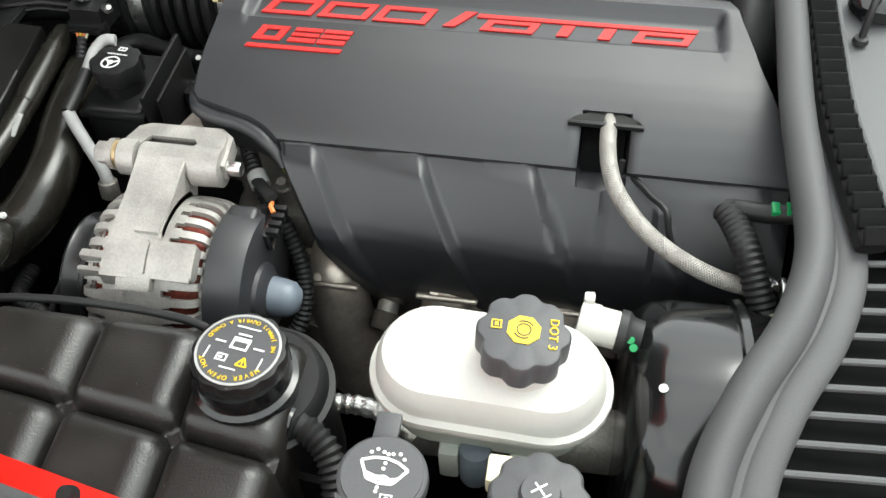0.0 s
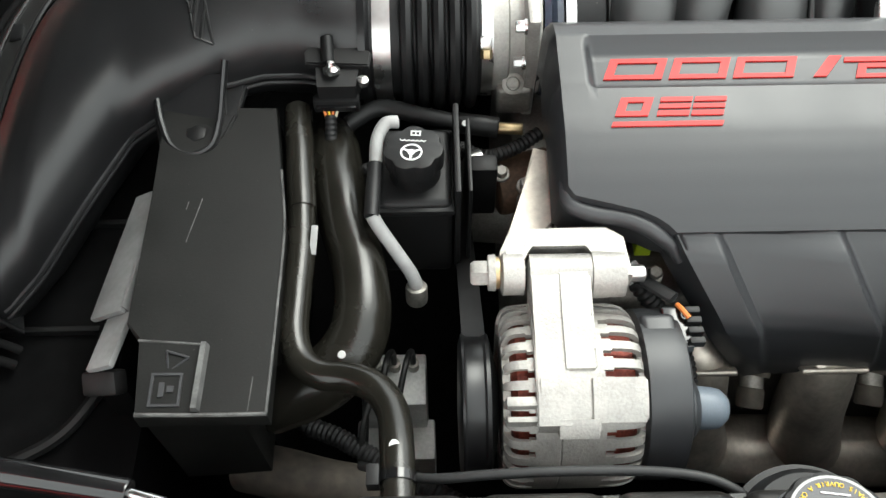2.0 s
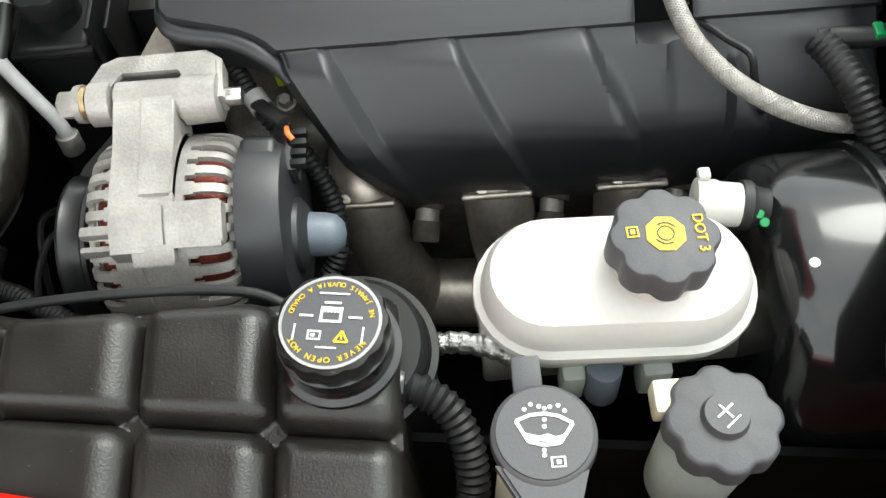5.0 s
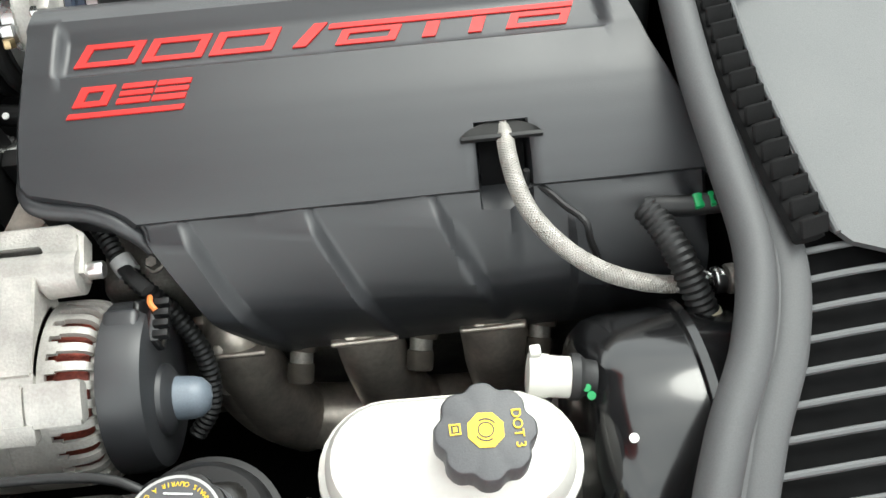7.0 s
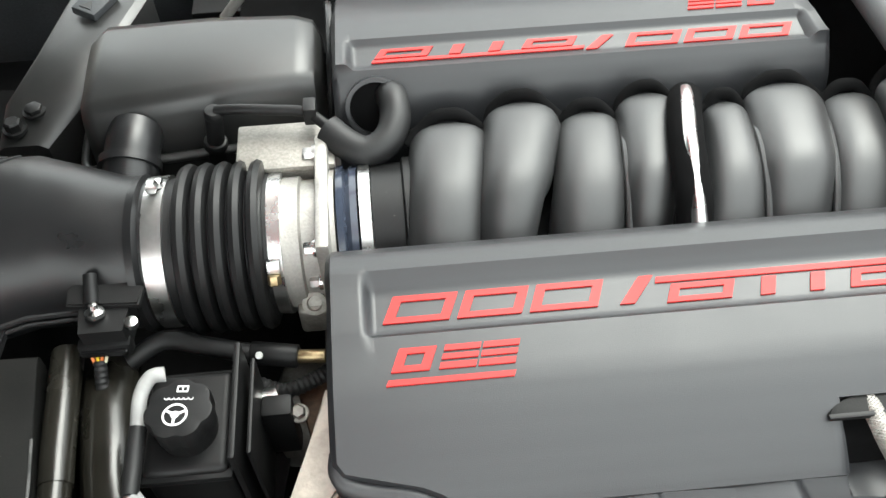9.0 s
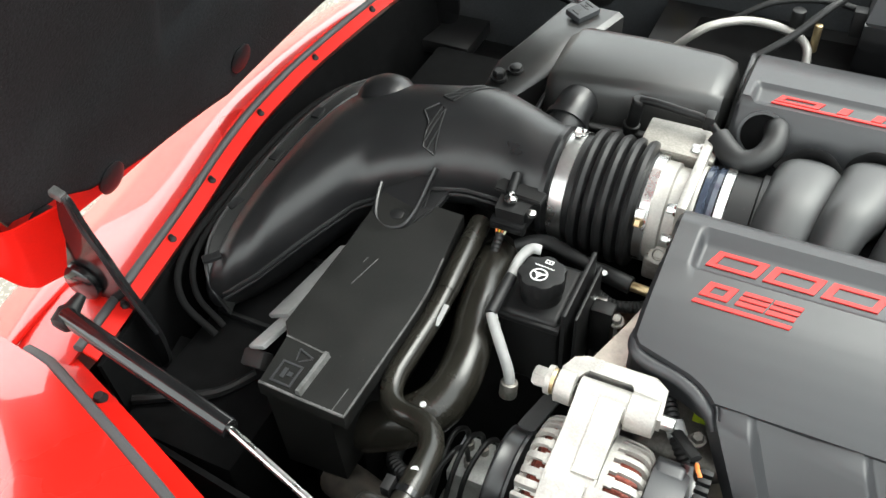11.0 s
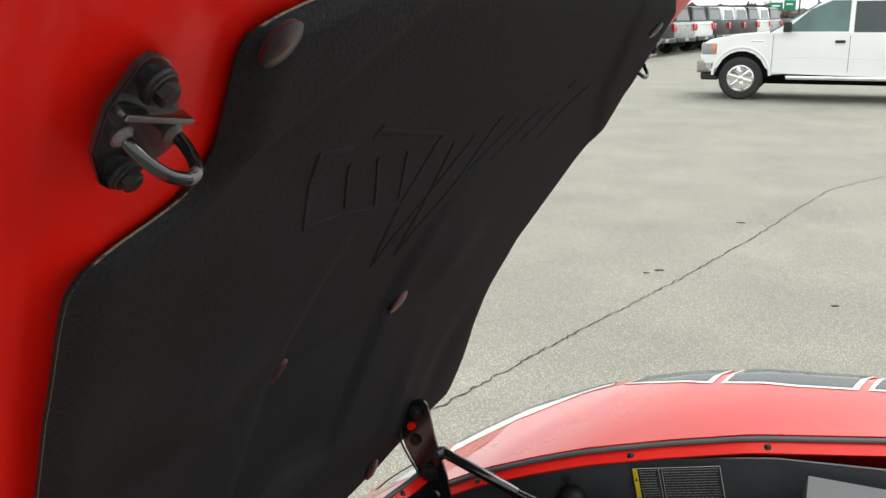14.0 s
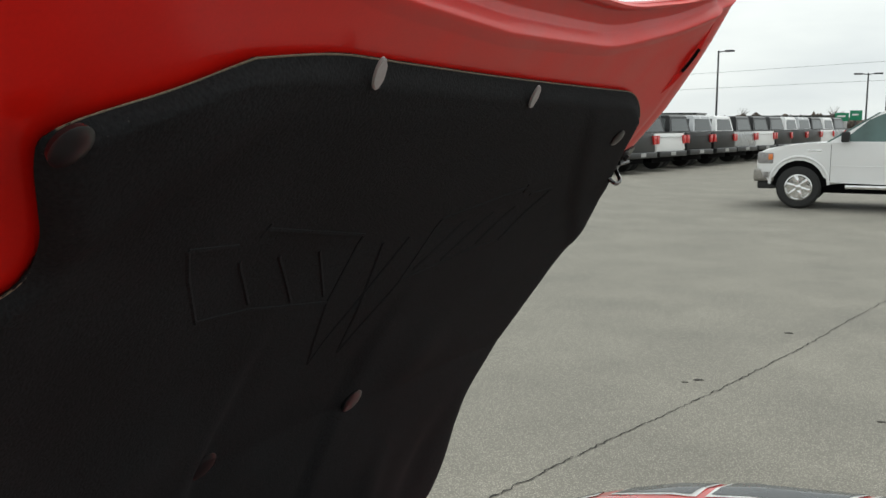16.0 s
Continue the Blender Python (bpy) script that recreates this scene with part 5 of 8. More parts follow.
sensor = thing("air_sensor", (-0.38, 0.78, 0.66), "black air flow sensor with a wired plug", "sensor")
part("body", loft([[(-0.394, 0.790, z), (-0.358, 0.790, z), (-0.354, 0.826, z), (-0.398, 0.826, z)] for z in (0.692, 0.720)]), BLACK, sensor)
part("flange", prism([(-0.406, 0.816), (-0.346, 0.812), (-0.344, 0.830), (-0.361, 0.842), (-0.399, 0.844), (-0.408, 0.832)], pose(0, 0, 0.719), 0.006, 0.0015), BLACK, sensor)
part("plug", box((-0.400, 0.786, 0.688), (-0.356, 0.797, 0.704), 0.003), BLACK, sensor)
part("plug_lip", box((-0.397, 0.782, 0.694), (-0.359, 0.788, 0.700), 0.0015), GLOSS, sensor)
part("screw", lathe((-0.352, 0.798, 0.716), (0.1, 0, 1), [(0, 0.006), (0.005, 0.0055), (0.007, 0.0)], 12), STEEL, sensor)
part("screw", lathe((-0.381, 0.806, 0.722), (0, 0.35, 1), [(0, 0.0075), (0.004, 0.008), (0.007, 0.004), (0.011, 0.0035), (0.012, 0.0)], 16), STEEL, sensor)
part("clamp_ear", cyl((-0.384, 0.815, 0.726), (-0.386, 0.838, 0.736), 0.006, n=12), BLACK, sensor)
for k, tint in enumerate((ORANGE, INK_Y, ORANGE, CREAM)):
    part("wire", tube([(-0.394 + 0.007 * k, 0.797, 0.696), (-0.392 + 0.006 * k, 0.789, 0.700), (-0.388 + 0.003 * k, 0.780, 0.690)], 0.0014, 6, 4), tint, sensor, "thin bare wire")
part("loom", corrugated([(-0.384, 0.782, 0.690), (-0.382, 0.758, 0.668), (-0.36, 0.742, 0.655), (-0.335, 0.745, 0.665)], 0.006), RUBBER, sensor)


def arc_words(text, r, mid_angle, size, m, mat, parent, inward=False, step=None):
    """Letters set one by one round an arc, all in one printed line."""
    step = step or size * 0.78 / r
    bm = bmesh.new()
    n = len(text)
    for k, ch in enumerate(text):
        if ch == " ":
            continue
        a = mid_angle + (-1 if not inward else 1) * (k - (n - 1) / 2) * step
        cu = bpy.data.curves.new("c", "FONT")
        cu.body, cu.size, cu.extrude, cu.align_x, cu.align_y = ch, size, 0.0003, "CENTER", "CENTER"
        t = new("t", cu)
        me = bpy.data.meshes.new_from_object(t.evaluated_get(bpy.context.evaluated_depsgraph_get()))
        bpy.data.objects.remove(t)
        bpy.data.curves.remove(cu)
        me.transform(m @ pose(r * math.cos(a), r * math.sin(a), 0, 0, 0, math.degrees(a) + (90 if inward else -90)))
        bm.from_mesh(me)
        bpy.data.meshes.remove(me)
    return part("lettering", bm, mat, parent, "printed warning words")


def lobed(n, depth):
    return lambda t: 1 - depth * (0.5 - 0.5 * math.cos(n * t)) ** 2


# ---- engine block and accessories ----
block = thing("engine_block", (0.08, MID, 0.26), "dusty grey engine block deep in the bay", "engine")
part("cylinder_head", box((-0.165, 0.60, 0.30), (0.33, 1.18, 0.64), 0.02, 3), ALU_DULL, block)
part("front_cover", box((-0.205, 0.70, 0.30), (-0.16, 1.08, 0.62), 0.015, 3), ALU_DULL, block)
part("water_pump", lathe((-0.26, 0.80, 0.53), (1, 0, 0), [(0, 0.03), (0.01, 0.05), (0.07, 0.055), (0.08, 0.04)], 28), ALU_DULL, block)
part("support_arm", prism([(-0.238, 0.60), (-0.215, 0.605), (-0.17, 0.66), (-0.165, 0.72), (-0.195, 0.73), (-0.215, 0.66)], pose(0, 0, 0.69), 0.012, 0.003), EXHAUST, block)
part("rusty_housing", cyl((-0.225, 0.76, 0.60), (-0.165, 0.775, 0.60), 0.03, n=24, bevel=0.004), RUST, block)
for x, y, z in ((-0.222, 0.735, 0.655), (-0.20, 0.72, 0.655), (-0.101, 0.601, 0.685)):
    bolt((x, y, z), (0, -0.3, 1), 0.0062, 0.010, ALU_DULL, block)
part("lime_tag", box((-0.112, 0.628, 0.672), (-0.098, 0.642, 0.690), 0.001), LIME, block, "lime green tag")

# exhaust manifold
exhaust = thing("exhaust_manifold", (0.06, 0.50, 0.46), "heat-stained steel exhaust manifold under the engine cover", "exhaust manifold")
part("collector", tube([(-0.062, 0.556, 0.555), (-0.056, 0.550, 0.50), (-0.036, 0.544, 0.452), (0.005, 0.541, 0.430), (0.06, 0.540, 0.424), (0.15, 0.538, 0.418), (0.26, 0.535, 0.41)], [0.030, 0.032, 0.034, 0.035, 0.036, 0.037, 0.037], 24, 8), EXHAUST, exhaust)
for x in (-0.052, 0.064, 0.178):
    pr = part("primary", tube([(x, 0.60, 0.606), (x, 0.578, 0.604), (x + 0.001, 0.562, 0.594), (x + 0.004, 0.553, 0.568), (x + 0.010, 0.547, 0.52), (x + 0.022, 0.541, 0.465), (x + 0.040, 0.540, 0.425)], [0.029, 0.029, 0.030, 0.031, 0.033, 0.036, 0.034], 24, 8), EXHAUST, exhaust)
    part("port_pad", turned_box(pose(x, 0.553, 0.607, -32, 0, 0), (0.060, 0.034, 0.006), 0.003, 3), EXHAUST, pr)
    bolt((x - 0.012, 0.548, 0.613), (0, -0.5, 1), 0.006, 0.006, EXHAUST, pr)
    part("port_flange", box((x - 0.036, 0.572, 0.570), (x + 0.036, 0.582, 0.618), 0.004), EXHAUST, exhaust)
for x in (0.005, 0.115, 0.225):
    boot = thing("spark_plug_lead", (x, 0.54, 0.56), "dark rubber spark plug boot with a worn metal sleeve", "spark plug lead", "spark plug leads")
    part("sleeve", cyl((x + 0.004, 0.59, 0.60), (x - 0.004, 0.537, 0.570), 0.0115, 0.0105, 18, 0.002), ALU_DULL, boot)
    part("ring", cyl((x + 0.002, 0.560, 0.5855), (x, 0.553, 0.5815), 0.0135, n=18, bevel=0.001), DUSTY, boot)
    part("hex", cyl((x - 0.003, 0.545, 0.5745), (x - 0.006, 0.528, 0.565), 0.0125, n=14, bevel=0.003), DUSTY, boot)
    part("lead", tube([(x, 0.59, 0.605), (x - 0.012, 0.57, 0.625), (x - 0.02, 0.575, 0.66)], 0.005, 10), RUBBER, boot)

# alternator
AY, AZ, AR = 0.505, 0.657, 0.074
alt = thing("alternator", (-0.19, AY, 0.58), "cast aluminium alternator with cooling slots and copper windings", "alternator")
part("winding", lathe((0, AY, AZ), (1, 0, 0), [(-0.231, 0.03), (-0.230, 0.057), (-0.226, 0.062), (-0.15, 0.062), (-0.136, 0.058), (-0.135, 0.03)], 40), COPPER, alt, "copper windings")
for x0, x1, name in ((-0.2345, -0.231, "front_plate"), (-0.135, -0.1315, "rear_plate")):
    part(name, lathe((0, AY, AZ), (1, 0, 0), [(x0, 0.02), (x0, 0.056), (x1, 0.056), (x1, 0.02)], 40), ALU, alt)
SHELL = ((-0.2368, 0.050), (-0.2370, 0.0585), (-0.2362, 0.0645), (-0.2340, 0.0692), (-0.2300, 0.0722), (-0.2250, 0.0735), (-0.2190, 0.0740), (-0.2140, 0.0742), (-0.2120, 0.0742), (-0.2080, 0.0742), (-0.1960, 0.0742),
         (-0.1950, 0.0730), (-0.1940, 0.0742), (-0.1720, 0.0742), (-0.1690, 0.0742), (-0.1670, 0.0742), (-0.1620, 0.0742), (-0.1550, 0.0740), (-0.1480, 0.0736), (-0.1410, 0.0725), (-0.1350, 0.0700), (-0.1312, 0.0655), (-0.1298, 0.0600), (-0.1298, 0.050))


def slotted(turns=30, steps=9):
    """The housing turned about its axis; slots run over both rims, five of every nine steps wide."""
    bm, n = bmesh.new(), turns * steps
    cells = [[bm.verts.new((x, AY + r * math.cos(2 * math.pi * k / n), AZ + r * math.sin(2 * math.pi * k / n))) for k in range(n)] for x, r in SHELL]
    faces = []
    for i in range(len(SHELL) - 1):
        inner = i in (6, 16)
        slot = 1 <= i <= 6 or 16 <= i <= 21
        for k in range(n):
            w = k % steps
            if slot and (2 <= w <= 6 if not inner else 3 <= w <= 5):
                continue
            faces.append(bm.faces.new((cells[i][k], cells[i][(k + 1) % n], cells[i + 1][(k + 1) % n], cells[i + 1][k])))
    bm.normal_update()
    bmesh.ops.solidify(bm, geom=faces, thickness=0.0045)
    return bm


part("housing", slotted(), ALU, alt, "cast aluminium housing with open cooling slots", 42)
# cast ridge with its stepped block over the top
ridge = [(math.cos(a) * 0.0795, math.sin(a) * 0.0795) for a in np.linspace(2.30, 0.85, 16)]
inner = [(math.cos(a) * 0.070, math.sin(a) * 0.070) for a in np.linspace(0.85, 2.30, 16)]
turn_x = Matrix(((0, 0, 1, 0), (1, 0, 0, AY), (0, 1, 0, AZ), (0, 0, 0, 1)))
part("cast_ridge", prism(ridge + inner, Matrix.Translation((-0.214, 0, 0)) @ turn_x, 0.046, 0.0015), ALU, alt)
low = [(math.cos(a) * 0.0825, math.sin(a) * 0.0825) for a in np.linspace(2.24, 1.84, 10)] + [(math.cos(a) * 0.070, math.sin(a) * 0.070) for a in np.linspace(1.84, 2.24, 10)]
part("cast_block", prism(low, Matrix.Translation((-0.211, 0, 0)) @ turn_x, 0.036, 0.0015), ALU, alt)
part("cast_block", prism(low, Matrix.Translation((-0.173, 0, 0)) @ turn_x, 0.040, 0.0015), ALU, alt)
tab = [(math.cos(a) * 0.0835, math.sin(a) * 0.0835) for a in np.linspace(2.38, 2.20, 5)] + [(math.cos(a) * 0.070, math.sin(a) * 0.070) for a in np.linspace(2.20, 2.38, 5)]
part("cast_tab", prism(tab, Matrix.Translation((-0.198, 0, 0)) @ turn_x, 0.030, 0.001), ALU, alt)
bolt((-0.136, 0.462, 0.720), (-1, 0, 0.1), 0.005, 0.006, ALU, alt)
part("ear", lathe((-0.2145, 0.572, 0.737), (1, 0, 0), [(0, 0.010), (0.001, 0.0155), (0.049, 0.0155), (0.05, 0.010)], 24), ALU, alt)
turn_yz = Matrix(((0, 0, 1, 0), (1, 0, 0, 0), (0, 1, 0, 0), (0, 0, 0, 1)))
part("saddle", prism([(0.580, 0.748), (0.560, 0.750), (0.530, 0.7415), (0.505, 0.7385), (0.470, 0.732), (0.452, 0.722), (0.452, 0.70), (0.56, 0.70), (0.582, 0.73)], Matrix.Translation((-0.213, 0, 0)) @ turn_yz, 0.026, 0.002), ALU, alt)
part("saddle", prism([(0.580, 0.748), (0.560, 0.7515), (0.530, 0.7435), (0.505, 0.7405), (0.490, 0.738), (0.484, 0.70), (0.56, 0.70), (0.582, 0.73)], Matrix.Translation((-0.1915, 0, 0)) @ turn_yz, 0.0235, 0.002), ALU, alt)
c_shape = [(-0.2355, 0.565), (-0.2355, 0.588), (-0.229, 0.603), (-0.217, 0.609), (-0.150, 0.610), (-0.137, 0.600), (-0.134, 0.565), (-0.162, 0.565), (-0.163, 0.590), (-0.168, 0.594), (-0.212, 0.594), (-0.217, 0.588), (-0.218, 0.565)]
bracket = part("mount_bracket", prism(c_shape, pose(0, 0, 0.728), 0.021, 0.004), ALU, alt, "cast aluminium mounting bracket")
part("lug", lathe((-0.236, 0.572, 0.737), (1, 0, 0), [(0, 0.012), (0.002, 0.0165), (0.018, 0.0165), (0.019, 0.012)], 24), ALU, bracket)
part("lug", lathe((-0.166, 0.572, 0.735), (1, 0, 0), [(0, 0.012), (0.001, 0.019), (0.027, 0.018), (0.028, 0.012)], 24), ALU, bracket)
bolt((-0.243, 0.573, 0.738), (-1, 0, 0), 0.0108, 0.016, ALU, bracket)
part("washer", lathe((-0.2445, 0.573, 0.738), (1, 0, 0), [(0, 0.012), (0.002, 0.0135), (0.008, 0.0125)], 24), GOLD, bracket)
part("stud", cyl((-0.14, 0.572, 0.735), (-0.122, 0.572, 0.735), 0.007, n=14, bevel=0.002), STEEL, bracket)
part("pulley", lathe((0, AY - 0.003, AZ - 0.012), (1, 0, 0), [(-0.270, 0.02), (-0.269, 0.052), (-0.267, 0.0585), (-0.265, 0.0590), (-0.263, 0.0575), (-0.250, 0.0572), (-0.248, 0.0590), (-0.245, 0.0585), (-0.243, 0.052), (-0.238, 0.03)], 48), CAPBLACK, alt, "smooth black pulley")
part("cast_bar", box((-0.236, 0.466, 0.718), (-0.206, 0.474, 0.7265), 0.002), ALU, alt)
part("cast_bar", box((-0.236, 0.456, 0.710), (-0.206, 0.461, 0.7205), 0.002), ALU, alt)
part("rear_cover", lathe((0, AY, AZ), (1, 0, 0), [(-0.130, 0.062), (-0.128, 0.069), (-0.105, 0.069), (-0.096, 0.066), (-0.092, 0.056), (-0.091, 0.0)], 44), COVER, alt, "black plastic rear cover")
part("cover_step", box((-0.128, 0.486, 0.70), (-0.100, 0.545, 0.721), 0.006, 3), COVER, alt)
plug = part("plug", box((-0.108, 0.518, 0.690), (-0.085, 0.556, 0.712), 0.004), GLOSS, alt, "black wired plug")
for k in range(4):
    part("plug_tooth", box((-0.090, 0.520 + 0.009 * k, 0.708), (-0.078, 0.5255 + 0.009 * k, 0.716), 0.001), BLACK, plug)
part("wire", tube([(-0.094, 0.556, 0.712), (-0.092, 0.548, 0.717), (-0.088, 0.542, 0.716)], 0.0022, 8), ORANGE, plug)
part("terminal_boss", lathe((-0.096, 0.487, 0.668), (1, 0, 0), [(0, 0.03), (0.008, 0.028), (0.014, 0.02)], 24), COVER, alt)
part("terminal_boot", lathe((-0.085, 0.487, 0.668), (1, -0.05, -0.05), [(0, 0.0175), (0.014, 0.017), (0.022, 0.0155), (0.028, 0.010), (0.030, 0.0)], 24), BOOT, alt, "blue-grey rubber terminal boot")
belt = solo("drive_belt", loft([[(x, y, z) for x in (-0.266, -0.247) for z in (z0,)] + [(-0.247, y, z0 - 0.004), (-0.266, y, z0 - 0.004)] for y, z0 in ((AY, AZ + 0.040), (0.56, 0.675), (0.62, 0.635), (0.70, 0.575), (0.76, 0.53))]), RUBBER,
            "black ribbed drive belt running from the alternator pulley", "belt")
loom = thing("wiring_conduit", (-0.10, 0.57, 0.60), "black corrugated wiring conduit behind the alternator", "conduit")
part("conduit", corrugated([(-0.155, 0.655, 0.70), (-0.14, 0.626, 0.70), (-0.117, 0.588, 0.69), (-0.088, 0.562, 0.662), (-0.071, 0.535, 0.63), (-0.072, 0.505, 0.60), (-0.09, 0.485, 0.58)], 0.0085), RUBBER, loom)
part("tape_band", cyl((-0.126, 0.602, 0.697), (-0.118, 0.590, 0.693), 0.0095, n=18), PALE, loom, "pale tape band")
part("branch", tube([(-0.128, 0.60, 0.695), (-0.112, 0.58, 0.705), (-0.096, 0.562, 0.712)], 0.006, 10, flat=0.6), RUBBER, loom)

# power steering reservoir
ps = thing("power_steering_reservoir", (-0.30, 0.715, 0.60), "black power steering fluid reservoir with a lobed cap", "fluid reservoir", "fluid reservoirs")
part("tank", box((-0.338, 0.672, 0.58), (-0.270, 0.762, 0.693), 0.008, 3), BLACK, ps)
part("rim", box((-0.340, 0.668, 0.680), (-0.268, 0.764, 0.688), 0.003), BLACK, ps)
part("side_fin", box((-0.268, 0.672, 0.59), (-0.2625, 0.775, 0.712), 0.002), BLACK, ps)
part("side_fin", box((-0.256, 0.68, 0.59), (-0.252, 0.765, 0.702), 0.002), BLACK, ps)
capm = pose(-0.304, 0.711, 0.726, -4, -2, -6)
up = capm.to_3x3() @ Vector((0, 0, 1))
cap = part("cap", lathe(capm.translation - up * 0.020, up, [(0, 0.024), (0.002, 0.0265), (0.016, 0.0272), (0.0195, 0.0262), (0.0200, 0.024), (0.0202, 0.0)], 60, wave=lobed(7, 0.10)), BLACK, ps, "black lobed cap with white symbols")
part("cap_neck", cyl(capm.translation - up * 0.045, capm.translation - up * 0.018, 0.023, n=30), BLACK, ps)
wheel_m = capm @ pose(-0.001, -0.0065, 0.0004)
bm = flat_ring(wheel_m, 0.0082, 0.0098, 0.0004)
for a in (-90, 25, 155):
    c, s = math.cos(radians(a)), math.sin(radians(a))
    prism([(-s * 0.0014, c * 0.0014), (s * 0.0014, -c * 0.0014), (c * 0.0088 + s * 0.0008, s * 0.0088 - c * 0.0008), (c * 0.0088 - s * 0.0008, s * 0.0088 + c * 0.0008)], wheel_m, 0.0004, bm=bm)
flat_ring(wheel_m, 0.0002, 0.0032, 0.0005, 16, bm=bm)
part("wheel_symbol", bm, INK_W, cap)
bm = bmesh.new()
for k in range(6):
    flat_ring(capm @ pose(-0.0105 + 0.0038 * k, 0.0085, 0.0004), 0.0013, 0.0021, 0.0004, 8, math.pi, 2 * math.pi, bm)
part("wave_symbol", bm, INK_W, cap)
part("book_symbol", bars(capm @ pose(0, 0, 0.0004), [(-0.004, 0.0135, 0.005, 0.0147), (-0.004, 0.0182, 0.005, 0.0194), (-0.004, 0.0147, -0.0028, 0.0182), (0.0038, 0.0147, 0.005, 0.0182), (0.0, 0.0147, 0.001, 0.0182)]), INK_W, cap)
psl = thing("fluid_line", (-0.335, 0.68, 0.65), "pale metal fluid line with a black sleeve, bent past the reservoir", "pipe")
part("upper_pipe", tube([(-0.318, 0.744, 0.722), (-0.329, 0.741, 0.723), (-0.3365, 0.727, 0.718), (-0.338, 0.705, 0.710)], 0.006, 12), PALE, psl)
part("sleeve", tube([(-0.338, 0.706, 0.710), (-0.340, 0.68, 0.704), (-0.341, 0.655, 0.700)], 0.0068, 12), RUBBER, psl)
part("lower_pipe", tube([(-0.341, 0.657, 0.7005), (-0.334, 0.649, 0.690), (-0.317, 0.634, 0.666), (-0.308, 0.626, 0.652), (-0.304, 0.620, 0.640), (-0.304, 0.616, 0.622)], 0.0062, 12), PALE, psl)
part("collar", cyl((-0.304, 0.620, 0.641), (-0.304, 0.615, 0.622), 0.010, n=16, bevel=0.002), ALU_DULL, psl)
part("spring_clip", tube([(-0.301, 0.618, 0.626), (-0.297, 0.612, 0.626), (-0.302, 0.609, 0.624), (-0.307, 0.612, 0.624)], 0.001, 6), STEEL, psl)
fuel = thing("coolant_bleed_hose", (-0.28, 0.79, 0.65), "black hose with a yellow-zinc fitting", "hose")
part("hose", tube([(-0.372, 0.80, 0.655), (-0.34, 0.815, 0.662), (-0.30, 0.803, 0.664), (-0.26, 0.793, 0.662)], 0.0088, 12), RUBBER, fuel)
part("sleeve", cyl((-0.264, 0.7945, 0.662), (-0.222, 0.788, 0.66), 0.0105, n=16, bevel=0.002), BLACK, fuel)
part("fitting", cyl((-0.224, 0.788, 0.66), (-0.198, 0.786, 0.66), 0.006, n=14, bevel=0.001), GOLD, fuel)
part("paint_dot", lathe((-0.255, 0.786, 0.670), (0, -0.5, 1), [(0, 0.0035), (0.001, 0.003)], 12), INK_W, fuel)
solo("wiring_loom", corrugated([(-0.262, 0.768, 0.655), (-0.235, 0.762, 0.648), (-0.205, 0.775, 0.645), (-0.18, 0.79, 0.65)], 0.0075), RUBBER, "black corrugated wiring loom beside the reservoir", "wiring loom")
solo("connector", box((-0.252, 0.726, 0.60), (-0.226, 0.746, 0.672), 0.004), BLACK, "black plastic electrical connector beside the reservoir", "connector")
cl = thing("hose_clamp", (-0.247, 0.752, 0.64), "bright steel hose clamp", "clamp")
part("band", cyl((-0.252, 0.748, 0.655), (-0.240, 0.752, 0.655), 0.011, n=20), STEEL, cl)

# coolant hoses, module cover, brake unit
rad = thing("radiator_hose", (-0.37, 0.66, 0.56), "thick brown-black radiator hose with paint marks", "hose")
part("hose", tube([(-0.398, 0.812, 0.625), (-0.386, 0.775, 0.648), (-0.376, 0.722, 0.657), (-0.368, 0.675, 0.660), (-0.355, 0.630, 0.662), (-0.350, 0.590, 0.660), (-0.354, 0.562, 0.654), (-0.370, 0.540, 0.644), (-0.395, 0.528, 0.630), (-0.432, 0.525, 0.605)], [0.026, 0.026, 0.025, 0.024, 0.024, 0.025, 0.026, 0.027, 0.028, 0.028], 20, 8), HOSE, rad)
part("paint_dot", lathe((-0.3645, 0.5365, 0.6735), (0.0, -0.5, 0.85), [(-0.001, 0.0034), (0.002, 0.0030)], 16), INK_W, rad)
part("paint_dot", lathe((-0.362, 0.5565, 0.6765), (0, -0.4, 0.9), [(0, 0.002), (0.001, 0.0016)], 10), INK_Y, rad)
heat = thing("heater_hose", (-0.37, 0.56, 0.58), "thin dark hose bent in an S towards the coolant tank", "hose")
part("hose", tube([(-0.418, 0.80, 0.676), (-0.413, 0.755, 0.681), (-0.408, 0.703, 0.683), (-0.403, 0.641, 0.683), (-0.4035, 0.584, 0.683), (-0.403, 0.550, 0.683), (-0.395, 0.526, 0.683), (-0.378, 0.513, 0.686), (-0.355, 0.507, 0.692), (-0.334, 0.494, 0.702), (-0.320, 0.469, 0.714), (-0.316, 0.440, 0.724), (-0.315, 0.415, 0.728), (-0.314, 0.388, 0.730)], 0.0125, 16, 8), HOSE, heat)
part("sleeve", tube([(-0.418, 0.80, 0.676), (-0.413, 0.755, 0.681), (-0.408, 0.703, 0.683), (-0.405, 0.675, 0.683)], 0.0136, 14), HOSE, heat)
part("paint_dot", lathe((-0.3170, 0.4345, 0.7362), (0, -0.55, 0.85), [(-0.003, 0.0042), (0.001, 0.0037)], 16), INK_W, heat)
part("paint_dot", lathe((-0.3175, 0.4515, 0.7300), (0, -0.5, 0.85), [(0, 0.002), (0.001, 0.0016)], 10), INK_Y, heat)
